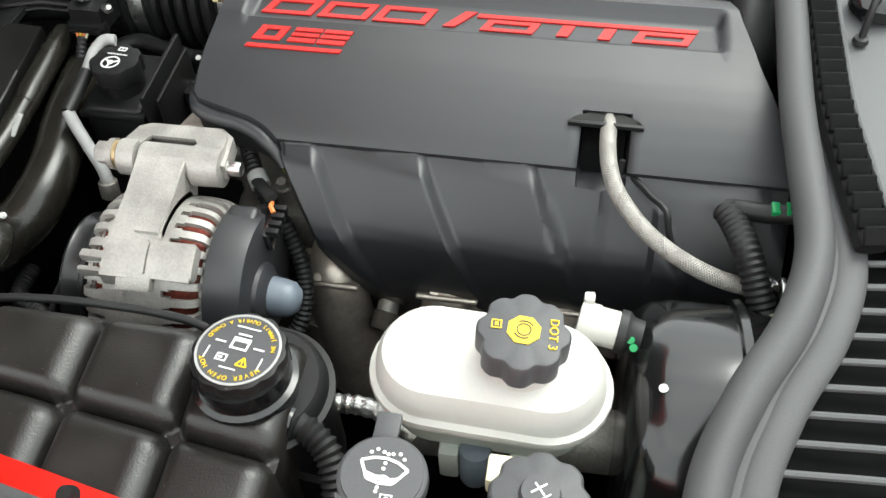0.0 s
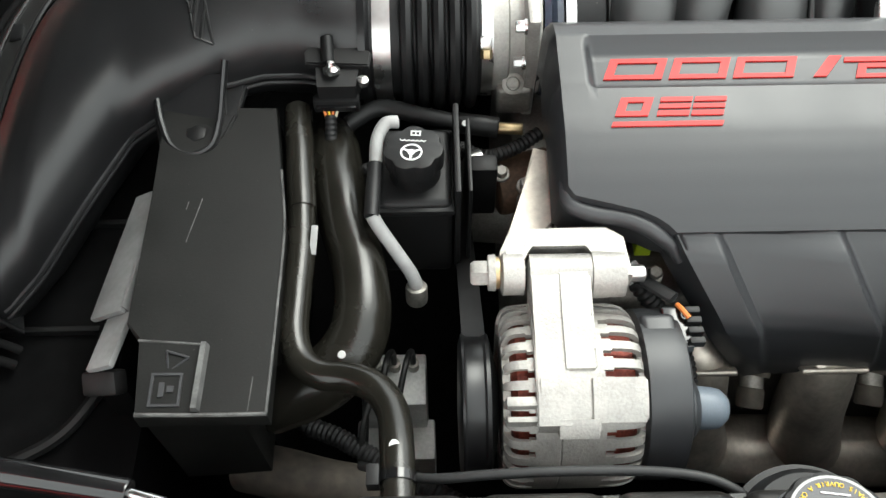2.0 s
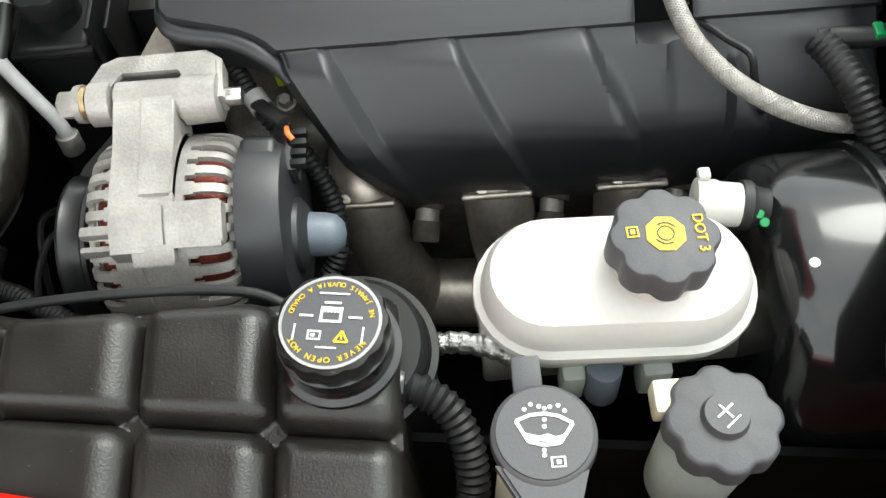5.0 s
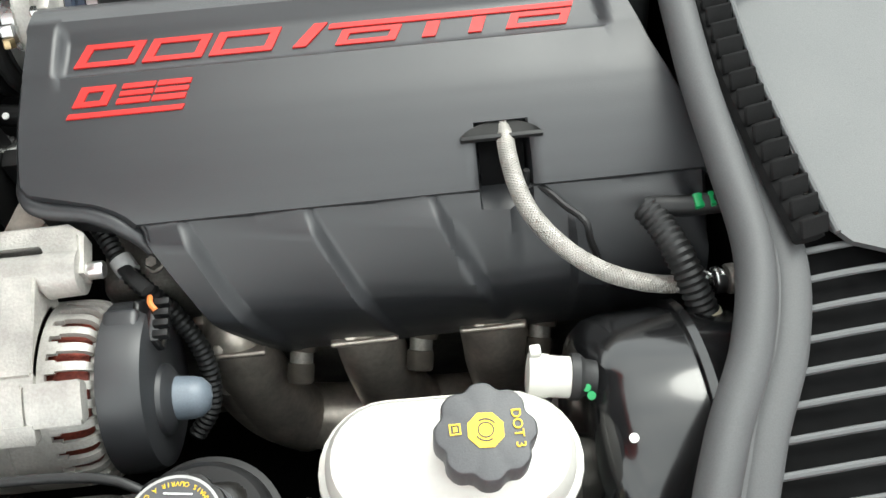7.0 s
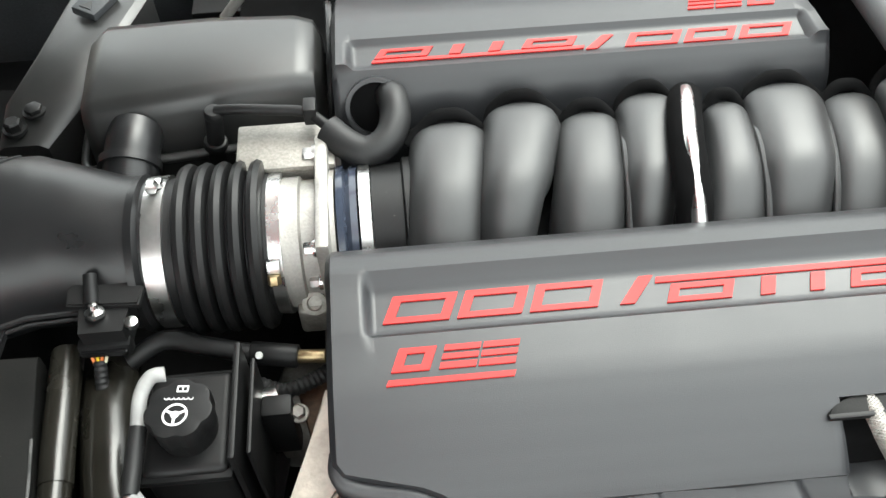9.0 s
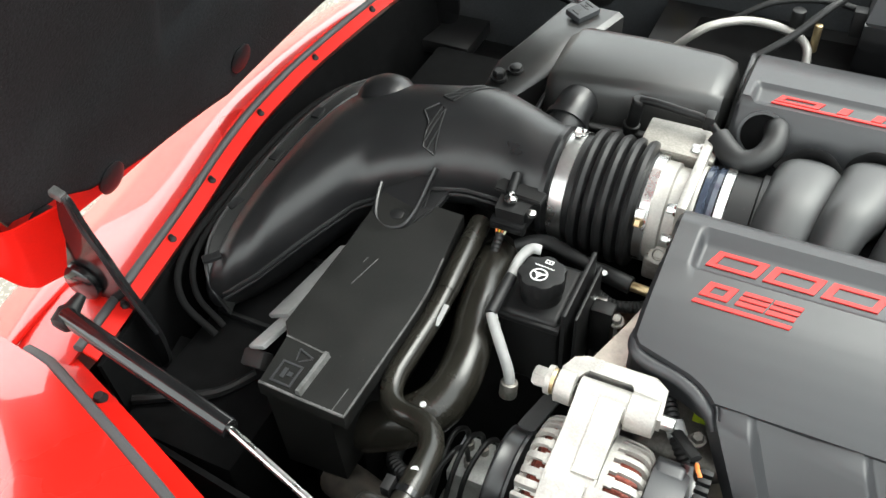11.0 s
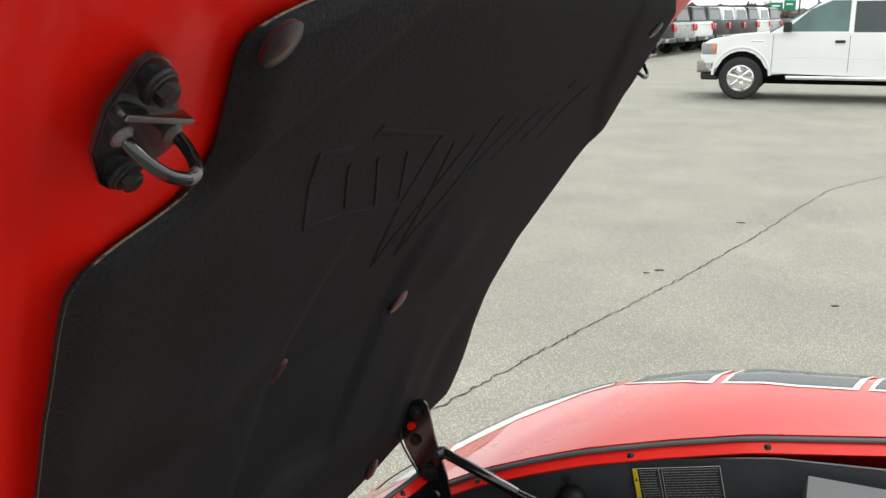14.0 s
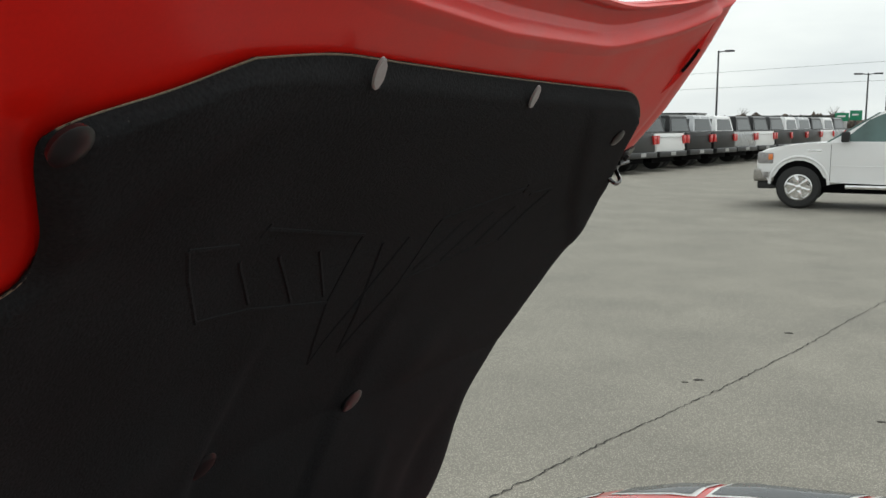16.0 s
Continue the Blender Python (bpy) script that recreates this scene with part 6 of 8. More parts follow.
part("clamp", lathe((-0.3150, 0.412, 0.7283), (0.02, -1, 0.12), [(-0.0035, 0.0126), (-0.0035, 0.0138), (0.0035, 0.0138), (0.0035, 0.0126)], 20), GLOSS, heat, "dark spring clamp")
part("clamp_tab", box((-0.336, 0.405, 0.728), (-0.327, 0.420, 0.742), 0.001), BLACK, heat)
abs_unit = thing("brake_control_block", (-0.34, 0.61, 0.40), "grey metal brake control block with black lines", "brake unit")
part("block", box((-0.362, 0.565, 0.36), (-0.298, 0.622, 0.500), 0.003), BAREALU, abs_unit)
part("lower_block", box((-0.372, 0.53, 0.34), (-0.290, 0.575, 0.44), 0.004), BAREALU, abs_unit)
for k, (x, y) in enumerate(((-0.349, 0.606), (-0.330, 0.606), (-0.311, 0.606), (-0.340, 0.583))):
    nut = part("line_nut", lathe((x, y, 0.494), (0, 0, 1), [(0, 0.0085), (0.004, 0.0085), (0.005, 0.006), (0.018, 0.006), (0.019, 0.003)], 12), ALU_DULL, abs_unit)
    part("brake_line", tube([(x, y, 0.51), (x - 0.001, y - 0.004, 0.545), (x - 0.006, y - 0.03, 0.565), (x - 0.006 - 0.004 * k, y - 0.07, 0.54), (x - 0.012, y - 0.11, 0.47)], 0.0032, 8), BLACK, abs_unit)
part("port_hole", cyl((-0.309, 0.578, 0.494), (-0.309, 0.578, 0.4965), 0.0045, n=14), DEEP_SHADE, abs_unit)
part("flat_clip", turned_box(pose(-0.391, 0.637, 0.693, 20, 0, -4), (0.006, 0.026, 0.002), 0.0008), PALE, heat)
solo("lower_hose", tube([(-0.47, 0.50, 0.515), (-0.43, 0.487, 0.528), (-0.39, 0.475, 0.530), (-0.35, 0.468, 0.525), (-0.30, 0.46, 0.50)], 0.024, 18), DUSTY, "dusty lower coolant hose", "hose")
solo("conduit", corrugated([(-0.42, 0.58, 0.52), (-0.415, 0.54, 0.525), (-0.38, 0.52, 0.53), (-0.33, 0.49, 0.53), (-0.26, 0.45, 0.53)], 0.010), RUBBER, "black corrugated conduit low in the bay", "conduit")

box_top = [(-0.538, 0.784), (-0.435, 0.790), (-0.4145, 0.645), (-0.4125, 0.468), (-0.508, 0.464), (-0.516, 0.530), (-0.528, 0.544), (-0.532, 0.682)]


def lid_z(x, y):
    """The lid falls away to the rear and to the engine's side."""
    return 0.713 - 0.067 * (y - 0.468) - 0.10 * (x + 0.411)


module = thing("module_cover", (-0.475, 0.63, 0.40), "scuffed black plastic module cover with moulded warning marks", "plastic cover")
mid_x, mid_y = -0.474, 0.63
rim = lambda k, dz: [(mid_x + (x - mid_x) * k, mid_y + (y - mid_y) * k, lid_z(x, y) + dz) for x, y in box_top]
part("lid", loft([rim(0.985, -0.022), rim(1.0, -0.018), rim(1.0, -0.003), rim(0.994, -0.0008), rim(0.985, 0.0)]), MODULE, module, "", 25)
low = [(min(x, -0.436), y + (0.006 if y < 0.5 else 0)) for x, y in box_top]
part("lower_body", loft([[(x + 0.004, y, 0.575) for x, y in low], [(x, y, lid_z(x, y) - 0.020) for x, y in low]]), MODULE, module, "", 25)
# near-black stand: the shade under the lid is in its colour
part("stand", box((-0.52, 0.52, 0.36), (-0.44, 0.78, 0.585), 0.004), DEEP_SHADE, module)
part("rib", loft([[(x, y, lid_z(x, y) + dz) for x, dz in ((-0.4685, -0.001), (-0.4670, 0.0075), (-0.4630, 0.0075), (-0.4615, -0.001))] for y in (0.470, 0.474, 0.520, 0.526)]), WEAR_GLINT, module, "grey rib")
# mid-grey beads paint the lid edges' glancing highlights
for line, r in ((((-0.508, 0.4665), (-0.46, 0.4675), (-0.4135, 0.4695)), 0.0016), (((-0.4138, 0.470), (-0.4142, 0.56), (-0.4155, 0.644), (-0.424, 0.71)), 0.0012), (((-0.516, 0.529), (-0.50, 0.5285), (-0.467, 0.527)), 0.0011)):
    part("edge_glint", tube([(x, y, lid_z(x, y)) for x, y in line], r, 6), WEAR_GLINT, module, "grey line with the edge's glancing highlight put into colour")
tri = [(-0.0085, -0.0075), (0.0085, -0.0075), (0, 0.0085)]
for a, b in ((0, 1), (1, 2), (2, 0)):
    p, q = (Vector(tri[i]) for i in (a, b))
    mm = pose(-0.484, 0.513, lid_z(-0.484, 0.513) + 0.0005, -4, 6, -78)
    part("mark", tube([mm @ p.to_3d(), mm @ ((p + q) / 2).to_3d(), mm @ q.to_3d()], 0.0010, 6, 1), COVER, module)
part("mark", bars(pose(-0.489, 0.487, lid_z(-0.489, 0.487), -4, 6, 2), [(-0.0115, -0.014, 0.0115, -0.012), (-0.0115, 0.012, 0.0115, 0.014), (-0.0115, -0.012, -0.0095, 0.012), (0.0095, -0.012, 0.0115, 0.012), (-0.005, -0.006, -0.001, 0.006), (0.001, -0.002, 0.006, 0.003)], 0.0014), COVER, module)
for x, y, dx, dy in ((-0.495, 0.625, 0.007, 0.048), (-0.4275, 0.470, 0.001, 0.03), (-0.500, 0.66, 0.001, 0.009)):
    part("scratch", tube([(x, y, lid_z(x, y)), (x + dx / 2, y + dy / 2, lid_z(x + dx / 2, y + dy / 2)), (x + dx, y + dy, lid_z(x + dx, y + dy))], 0.0004, 5), WEAR_GLINT, module, "thin pale scratch")
part("raised_pad", prism([(-0.502, 0.735), (-0.482, 0.735), (-0.470, 0.775), (-0.486, 0.775)], pose(0, 0, 0.6965), 0.006, 0.002), BLACK, module)
strip = thing("side_bracket", (-0.575, 0.62, 0.60), "pale grey plastic side bracket beside the module cover", "bracket")
part("strip", turned_box(pose(-0.5505, 0.634, 0.684, -5, -30, -3), (0.036, 0.135, 0.006), 0.002), GREYSTRIP, strip)
part("strip_lip", turned_box(pose(-0.5345, 0.634, 0.690, -5, -30, -3), (0.005, 0.13, 0.012), 0.0015), GREYSTRIP, strip)
part("foot", turned_box(pose(-0.5490, 0.543, 0.691, -6, -30, -5), (0.027, 0.052, 0.006), 0.002), GREYSTRIP, strip, "scuffed narrow foot")
part("foot_end", turned_box(pose(-0.552, 0.513, 0.679, 35, -20, -8), (0.034, 0.020, 0.016), 0.004), BLACK, strip)
# post near-black, with the shade beneath the strip in its colour
part("post", box((-0.57, 0.52, 0.55), (-0.545, 0.66, 0.672), 0.004), DEEP_SHADE, strip)
shroud = thing("radiator_shroud", (-0.62, 0.83, 0.30), "black radiator shroud under the intake duct", "shroud")
# black panel, darkened further in colour for the shade under the duct
part("panel", box((-0.70, 0.42, 0.30), (-0.545, 1.25, 0.595), 0.01), DEEP_SHADE, shroud)
part("rail", tube([(-0.70, 0.45, 0.60), (-0.66, 0.47, 0.603), (-0.61, 0.50, 0.604), (-0.575, 0.56, 0.604)], 0.006, 8), BLACK, shroud, "black frame rail edge")
part("rib", box((-0.690, 0.60, 0.594), (-0.560, 0.606, 0.604), 0.002), BLACK, shroud)
part("rib", box((-0.690, 0.72, 0.594), (-0.560, 0.726, 0.604), 0.002), BLACK, shroud)
bn = thing("frame_bolt", (-0.648, 0.51, 0.53), "large dusty steel bolt on the frame", "bolt")
part("shank", cyl((-0.645, 0.505, 0.525), (-0.652, 0.52, 0.565), 0.011, n=16), ALU_DULL, bn)
part("nut", cyl((-0.65, 0.512, 0.545), (-0.653, 0.519, 0.560), 0.018, n=6, bevel=0.001), ALU_DULL, bn)

# gas struts
for y, name_at, a, b, c in ((0.45, 0, (-0.745, 0.452, 0.728), (-0.50, 0.408, 0.724), (-0.368, 0.372, 0.712)), (1.335, 1, (-0.722, 1.338, 0.746), (-0.56, 1.338, 0.69), (-0.47, 1.338, 0.665))):
    st = thing("gas_strut", a, "black gas strut with a bright rod holding the hood", "gas strut", "gas struts")
    part("cylinder", cyl(a, b, 0.0105, n=18, bevel=0.002), GLOSS, st)
    part("rod", cyl(b, c, 0.0042 if name_at == 0 else 0.0085, n=12), STEEL if name_at == 0 else GLOSS, st)
    part("ball_socket", lathe(Vector(a) + Vector((0, 0, -0.004)), (0, 1 if name_at == 0 else -1, 0.3), [(-0.014, 0.008), (-0.01, 0.013), (0.006, 0.0135), (0.012, 0.009), (0.028, 0.006)], 18), BLACK, st)
clipb = thing("strut_bracket", (-0.378, 0.375, 0.66), "white stamped bracket at the strut's end", "bracket")
for x, y, w, d in ((-0.380, 0.388, 0.026, 0.004), (-0.380, 0.374, 0.026, 0.004), (-0.391, 0.381, 0.004, 0.012), (-0.380, 0.381, 0.004, 0.012), (-0.369, 0.381, 0.004, 0.012), (-0.384, 0.359, 0.022, 0.009)):
    part("plate", box((x - w / 2, y - d / 2, 0.688), (x + w / 2, y + d / 2, 0.691), 0.0006), PALE, clipb)
part("post", box((-0.384, 0.362, 0.55), (-0.378, 0.386, 0.69), 0.001), BLACK, clipb)
part("yellow_tag", box((-0.655, 0.432, 0.705), (-0.650, 0.446, 0.727), 0.001), INK_Y, clipb)

# ---- coolant tank ----
TX = (-0.347, -0.262, -0.171, -0.086, -0.008)


def tank_rows(x):
    """The near edge, the seam and the far edge in y; the seam runs a little askew."""
    return 0.242 - 0.10 * (x + 0.18), 0.3215 - 0.125 * (x + 0.178), 0.395


def swell(t, w, left, right, low, high):
    """A cell's height from 0 to 1: flat on top, falling to the seams over the given widths, with round corners."""
    ex = min(1.0, t / left, (1 - t) / right)
    ey = min(1.0, w / low, (1 - w) / high)
    d = min(1.0, (max(0.0, 1 - ex) ** 2.4 + max(0.0, 1 - ey) ** 2.4) ** (1 / 2.4))
    return (1 - d * d) ** 0.6


def tank_uv(u, v):
    x = TX[0] + (TX[-1] - TX[0]) * u
    rows = tank_rows(x)
    y = rows[0] + (rows[1] - rows[0]) * v * 2 if v < 0.5 else rows[1] + (rows[2] - rows[1]) * (v * 2 - 1)
    i = min(3, max(0, int(np.searchsorted(TX, x) - 1)))
    z = 0.7425 + 0.04 * (y - 0.322) + 0.0175 * swell((x - TX[i]) / (TX[i + 1] - TX[i]), v * 2 % 1.0 if v < 1 else 1.0, 0.16, 0.26, 0.20, 0.24)
    if min(u, 1 - u) < 0.002 or min(v, 1 - v) < 0.004:
        z = 0.58
    return (x, y, z)


tank = thing("coolant_tank", (-0.18, 0.32, 0.58), "black quilted coolant tank with a printed pressure cap", "coolant tank")
part("shell", sheet(tank_uv, 160, 88), material("tank_plastic", (0.012, 0.011, 0.0098), 0.33, dust=0.25, grain=0.12, scale=600, bump=0.00025, stain=0.25, stain_scale=18), tank, sharp=50)
part("collar", lathe((-0.041, 0.362, 0.628), (0, 0, 1), [(0, 0.050), (0.100, 0.050), (0.101, 0.0545), (0.105, 0.0545), (0.106, 0.050), (0.114, 0.0485), (0.119, 0.044), (0.120, 0.0)], 48), BLACK, tank, "stepped black collar round the neck")
part("neck", lathe((-0.045, 0.353, 0.738), (0, 0.06, 1), [(0, 0.038), (0.004, 0.0385), (0.008, 0.036), (0.02, 0.036), (0.022, 0.038), (0.026, 0.038), (0.028, 0.034), (0.045, 0.034)], 40), GLOSS, tank)
cm = pose(-0.0455, 0.3595, 0.7915, -5, 0, 0)
up = cm.to_3x3() @ Vector((0, 0, 1))
tcap = part("cap", lathe(cm.translation - up * 0.026, up, [(0, 0.0325), (0.002, 0.034), (0.022, 0.034), (0.025, 0.0332), (0.026, 0.0305), (0.0262, 0.0)], 72, wave=lobed(12, 0.05)), BLACK, tank, "black pressure cap")
lm = cm @ pose(0, 0, 0.0004, 0, 0, 172)
part("label_disc", prism(ring_poly(0.0285, 48), cm @ pose(0, 0, 0.0003), 0.0005), CAPGREY, tcap, "grey printed disc")
part("label_rim", flat_ring(cm @ pose(0, 0, 0.0003), 0.0282, 0.0300, 0.0007, 48), PALE, tcap)
arc_words("NEVER OPEN HOT", 0.0245, math.pi / 2, 0.0048, lm @ pose(0, 0, 0.0008), INK_Y, tcap)
arc_words("NE JAMAIS OUVRIR A CHAUD", 0.0245, -math.pi / 2, 0.0042, lm @ pose(0, 0, 0.0008), INK_Y, tcap, inward=True, step=0.118)
sm = lm @ pose(0, 0, 0.0008)
bm = bars(sm, [(-0.0065, -0.009, 0.0065, -0.0075), (-0.0065, -0.0075, -0.005, 0.001), (0.005, -0.0075, 0.0065, 0.001), (-0.005, -0.0005, 0.005, 0.001)])
for k in range(5):
    bars(sm, [(-0.0047 + 0.002 * k, -0.0075, -0.0033 + 0.002 * k, -0.0055)], bm=bm)
part("tank_symbol", bm, INK_W, tcap)
part("book_symbol", bars(sm, [(0.004, 0.0065, 0.012, 0.0075), (0.004, 0.0115, 0.012, 0.0125), (0.004, 0.0075, 0.005, 0.0115), (0.011, 0.0075, 0.012, 0.0115), (0.0075, 0.0085, 0.010, 0.0105)]), INK_W, tcap)
bm = bmesh.new()
for a, b in (((-0.012, 0.013), (-0.008, 0.006)), ((-0.008, 0.006), (-0.004, 0.013)), ((-0.004, 0.013), (-0.012, 0.013))):
    d = (Vector(b) - Vector(a)).normalized()
    nn = Vector((-d.y, d.x)) * 0.0006
    prism([tuple(Vector(a) + nn), tuple(Vector(a) - nn), tuple(Vector(b) - nn), tuple(Vector(b) + nn)], sm, 0.0004, bm=bm)
bars(sm, [(-0.0085, 0.0085, -0.0075, 0.0115)], bm=bm)
part("warning_symbol", bm, INK_Y, tcap)
part("small_print", bars(sm, [(-0.006, 0.0165, 0.006, 0.0175), (-0.0185, -0.0035, -0.0105, -0.0022), (0.0105, -0.0035, 0.0185, -0.0022), (-0.005, -0.0125, 0.005, -0.0112), (-0.009, -0.0185, 0.009, -0.0175), (0.0195, 0.003, 0.0205, 0.013), (-0.0205, 0.003, -0.0195, 0.013)]), INK_W, tcap)
ovh = thing("overflow_hose", (0.0, 0.29, 0.64), "black corrugated overflow hose from the tank's neck", "hose")
part("hose", corrugated([(-0.012, 0.337, 0.737), (0.0, 0.334, 0.736), (0.018, 0.322, 0.728), (0.028, 0.30, 0.712), (0.028, 0.275, 0.69), (0.018, 0.255, 0.665), (0.0, 0.25, 0.64)], 0.0112, 0.0056, 18, 0.2), RUBBER, ovh)
part("band", cyl((-0.024, 0.338, 0.738), (-0.008, 0.336, 0.737), 0.0128, n=20, bevel=0.002), GLOSS, ovh)
solo("hood_release_cable", tube([(-0.345, 0.44, 0.68), (-0.325, 0.425, 0.71), (-0.292, 0.413, 0.728), (-0.25, 0.412, 0.737), (-0.204, 0.412, 0.741), (-0.145, 0.411, 0.741), (-0.105, 0.406, 0.740), (-0.082, 0.396, 0.736), (-0.07, 0.39, 0.72)], 0.0036, 10), RUBBER, "thin black cable along the tank's edge", "cable")
foil = thing("insulated_pipe", (0.02, 0.40, 0.66), "pipe wrapped in crinkled silver foil", "pipe")
part("wrap", tube([(-0.012, 0.384, 0.676), (0.006, 0.385, 0.680), (0.025, 0.385, 0.681), (0.050, 0.379, 0.680), (0.07, 0.37, 0.672)], 0.0078, 12, 8, ripple=lambda k: 1 + 0.1 * math.sin(k * 1.9)), FOIL, foil)

# ---- brake fluid reservoir, booster, washer and clutch bottles ----
def stadium(cx, cy, half, r, turn=-0.03, n=14):
    pts = []
    for s in (1, -1):
        for k in range(n + 1):
            a = -math.pi / 2 + math.pi * k / n
            pts.append((s * (half - r) + s * r * math.cos(a), s * r * math.sin(a)))
    c, d = math.cos(turn), math.sin(turn)
    return [(cx + x * c - y * d, cy + x * d + y * c) for x, y in pts]


br = thing("brake_fluid_reservoir", (0.125, 0.388, 0.68), "white plastic brake fluid reservoir with a dark lobed cap", "fluid reservoir", "fluid reservoirs")
rows = ((0.70, 0.074, 0.034), (0.742, 0.078, 0.038), (0.7425, 0.088, 0.0475), (0.748, 0.0888, 0.0482), (0.751, 0.088, 0.0475), (0.7518, 0.0835, 0.0425), (0.768, 0.0815, 0.0405), (0.776, 0.077, 0.036), (0.780, 0.066, 0.026), (0.781, 0.03, 0.008))
part("tank", loft([[(x, y, z) for x, y in stadium(0.1255, 0.388, h, r)] for z, h, r in rows[2:]]), WHITE, br)
part("lower_tank", loft([[(x, y, z) for x, y in stadium(0.1255, 0.388, h, r)] for z, h, r in rows[:3]]), MILKY, br, "milky lower half")
bmx = pose(0.1475, 0.3885, 0.8145, -3, 2, -3)
up = bmx.to_3x3() @ Vector((0, 0, 1))
part("neck", cyl((0.1475, 0.387, 0.77), (0.1475, 0.388, 0.80), 0.026, n=36), WHITE, br)
bcap = part("cap", lathe(bmx.translation - up * 0.022, up, [(0, 0.030), (0.001, 0.0318), (0.0195, 0.0318), (0.0215, 0.0305), (0.022, 0.029), (0.0222, 0.0)], 88, wave=lobed(8, 0.11)), CAPGREY, br, "charcoal lobed cap with yellow print")
part("octagon", prism(ring_poly(0.0118, 8, wave=lambda t: 1), bmx @ pose(0, 0, 0.0004, 0, 0, 22), 0.0005), INK_Y, bcap)
bm = flat_ring(bmx @ pose(0, 0, 0.0010), 0.0042, 0.0050, 0.0003, 28)
for a in (0.6, 3.7):
    flat_ring(bmx @ pose(0, 0, 0.0010), 0.0064, 0.0073, 0.0003, 12, a, a + 1.6, bm)
part("brake_symbol", bm, INK_K, bcap)
words("DOT 3", 0.0085, bmx @ pose(0.0195, 0.0005, 0.0006, 0, 0, -86), INK_Y, bcap)
part("book_symbol", bars(bmx @ pose(-0.0185, 0.001, 0.0006, 0, 0, 4), [(-0.0035, -0.0035, 0.0035, -0.0026), (-0.0035, 0.0026, 0.0035, 0.0035), (-0.0035, -0.0026, -0.0026, 0.0026), (0.0026, -0.0026, 0.0035, 0.0026), (-0.0012, -0.0015, 0.0014, 0.0015)]), INK_Y, bcap)
part("outlet", lathe((0.184, 0.4435, 0.752), (1, -0.15, -0.05), [(0, 0.010), (0.001, 0.0155), (0.014, 0.0155), (0.016, 0.0145), (0.030, 0.0145), (0.031, 0.01)], 24), WHITE, br, "white outlet spout")
part("outlet_knob", box((0.187, 0.451, 0.762), (0.195, 0.459, 0.769), 0.002), WHITE, br)
part("sensor_plug", cyl((0.120, 0.348, 0.665), (0.120, 0.352, 0.705), 0.012, n=18, bevel=0.002), BOOT, br)
part("lower_port", box((0.092, 0.345, 0.66), (0.108, 0.365, 0.70), 0.004), MILKY, br)
part("lower_port", box((0.145, 0.345, 0.66), (0.165, 0.365, 0.70), 0.004), MILKY, br)
mc = thing("master_cylinder", (0.13, 0.395, 0.62), "dark brake master cylinder under the reservoir", "brake cylinder")
part("bore", cyl((0.04, 0.395, 0.645), (0.24, 0.40, 0.648), 0.026, n=28, bevel=0.004), ALU_DULL, mc)
part("foot", box((0.05, 0.37, 0.36), (0.20, 0.42, 0.63), 0.006), DEEP_SHADE, mc)
bo = thing("brake_booster", (0.29, 0.41, 0.52), "gloss black drum-shaped brake booster", "brake booster")
part("drum", lathe((0, 0.405, 0.655), (1, 0, 0), [(0.222, 0.03), (0.224, 0.080), (0.230, 0.098), (0.240, 0.107), (0.255, 0.111), (0.300, 0.112), (0.301, 0.117), (0.307, 0.118), (0.309, 0.112), (0.345, 0.108), (0.36, 0.09), (0.362, 0.03)], 64), GLOSS, bo)
part("check_valve_grommet", lathe((0.212, 0.440, 0.75), (1, -0.15, -0.05), [(0, 0.010), (0.002, 0.0165), (0.008, 0.0165), (0.012, 0.013), (0.02, 0.012)], 20), RUBBER, bo)
for x, y, z in ((0.2170, 0.428, 0.757), (0.2195, 0.4225, 0.7555)):
    part("paint_dot", lathe((x + 0.006, y, z), (-0.2, -0.5, 1), [(0, 0.0032), (0.001, 0.0028)], 12), GREEN, bo)
part("paint_dot", lathe((0.2462, 0.388, 0.7635), (-0.15, -0.15, 1), [(0, 0.0034), (0.001, 0.003)], 16), INK_W, bo)
part("bracket", prism([(0.232, 0.34), (0.30, 0.33), (0.305, 0.44), (0.26, 0.455), (0.236, 0.43)], pose(0, 0, 0.655), 0.006), GLOSS, bo)
for y, z in ((0.48, 0.728),):
    bolt((0.300, y, z), (0, 0.4, 1), 0.006, 0.006, ALU_DULL, bo)

wb = thing("washer_filler", (0.07, 0.285, 0.60), "grey hinged washer fluid cap on a cream filler tube", "washer cap")
part("tube", cyl((0.062, 0.262, 0.60), (0.070, 0.283, 0.772), 0.0245, n=28), CREAM, wb)
wm = pose(0.0702, 0.2885, 0.786, -6, 0, -6)
up = wm.to_3x3() @ Vector((0, 0, 1))
wcap = part("cap", lathe(wm.translation - up * 0.013, up, [(0, 0.0285), (0.003, 0.0295), (0.010, 0.0290), (0.0115, 0.0275), (0.0118, 0.0265), (0.0130, 0.0262), (0.0132, 0.0)], 52), CAPGREY, wb, "grey cap with a white washer symbol")
part("tab", box((0.056, 0.316, 0.766), (0.073, 0.338, 0.773), 0.002), CAPGREY, wcap)
part("flap", prism([(-0.026, -0.018), (0.024, -0.018), (0.018, -0.045), (-0.004, -0.050)], wm @ pose(0, 0, -0.012), 0.009, 0.002), CAPGREY, wcap)
bm = bmesh.new()
s2 = wm @ pose(0, 0.002, 0.0004)
outer = [(-0.0155, 0.0035), (-0.008, 0.0072), (0.0, 0.0085), (0.008, 0.0072), (0.0155, 0.0035), (0.0085, -0.008), (0.0, -0.0095), (-0.0085, -0.008)]
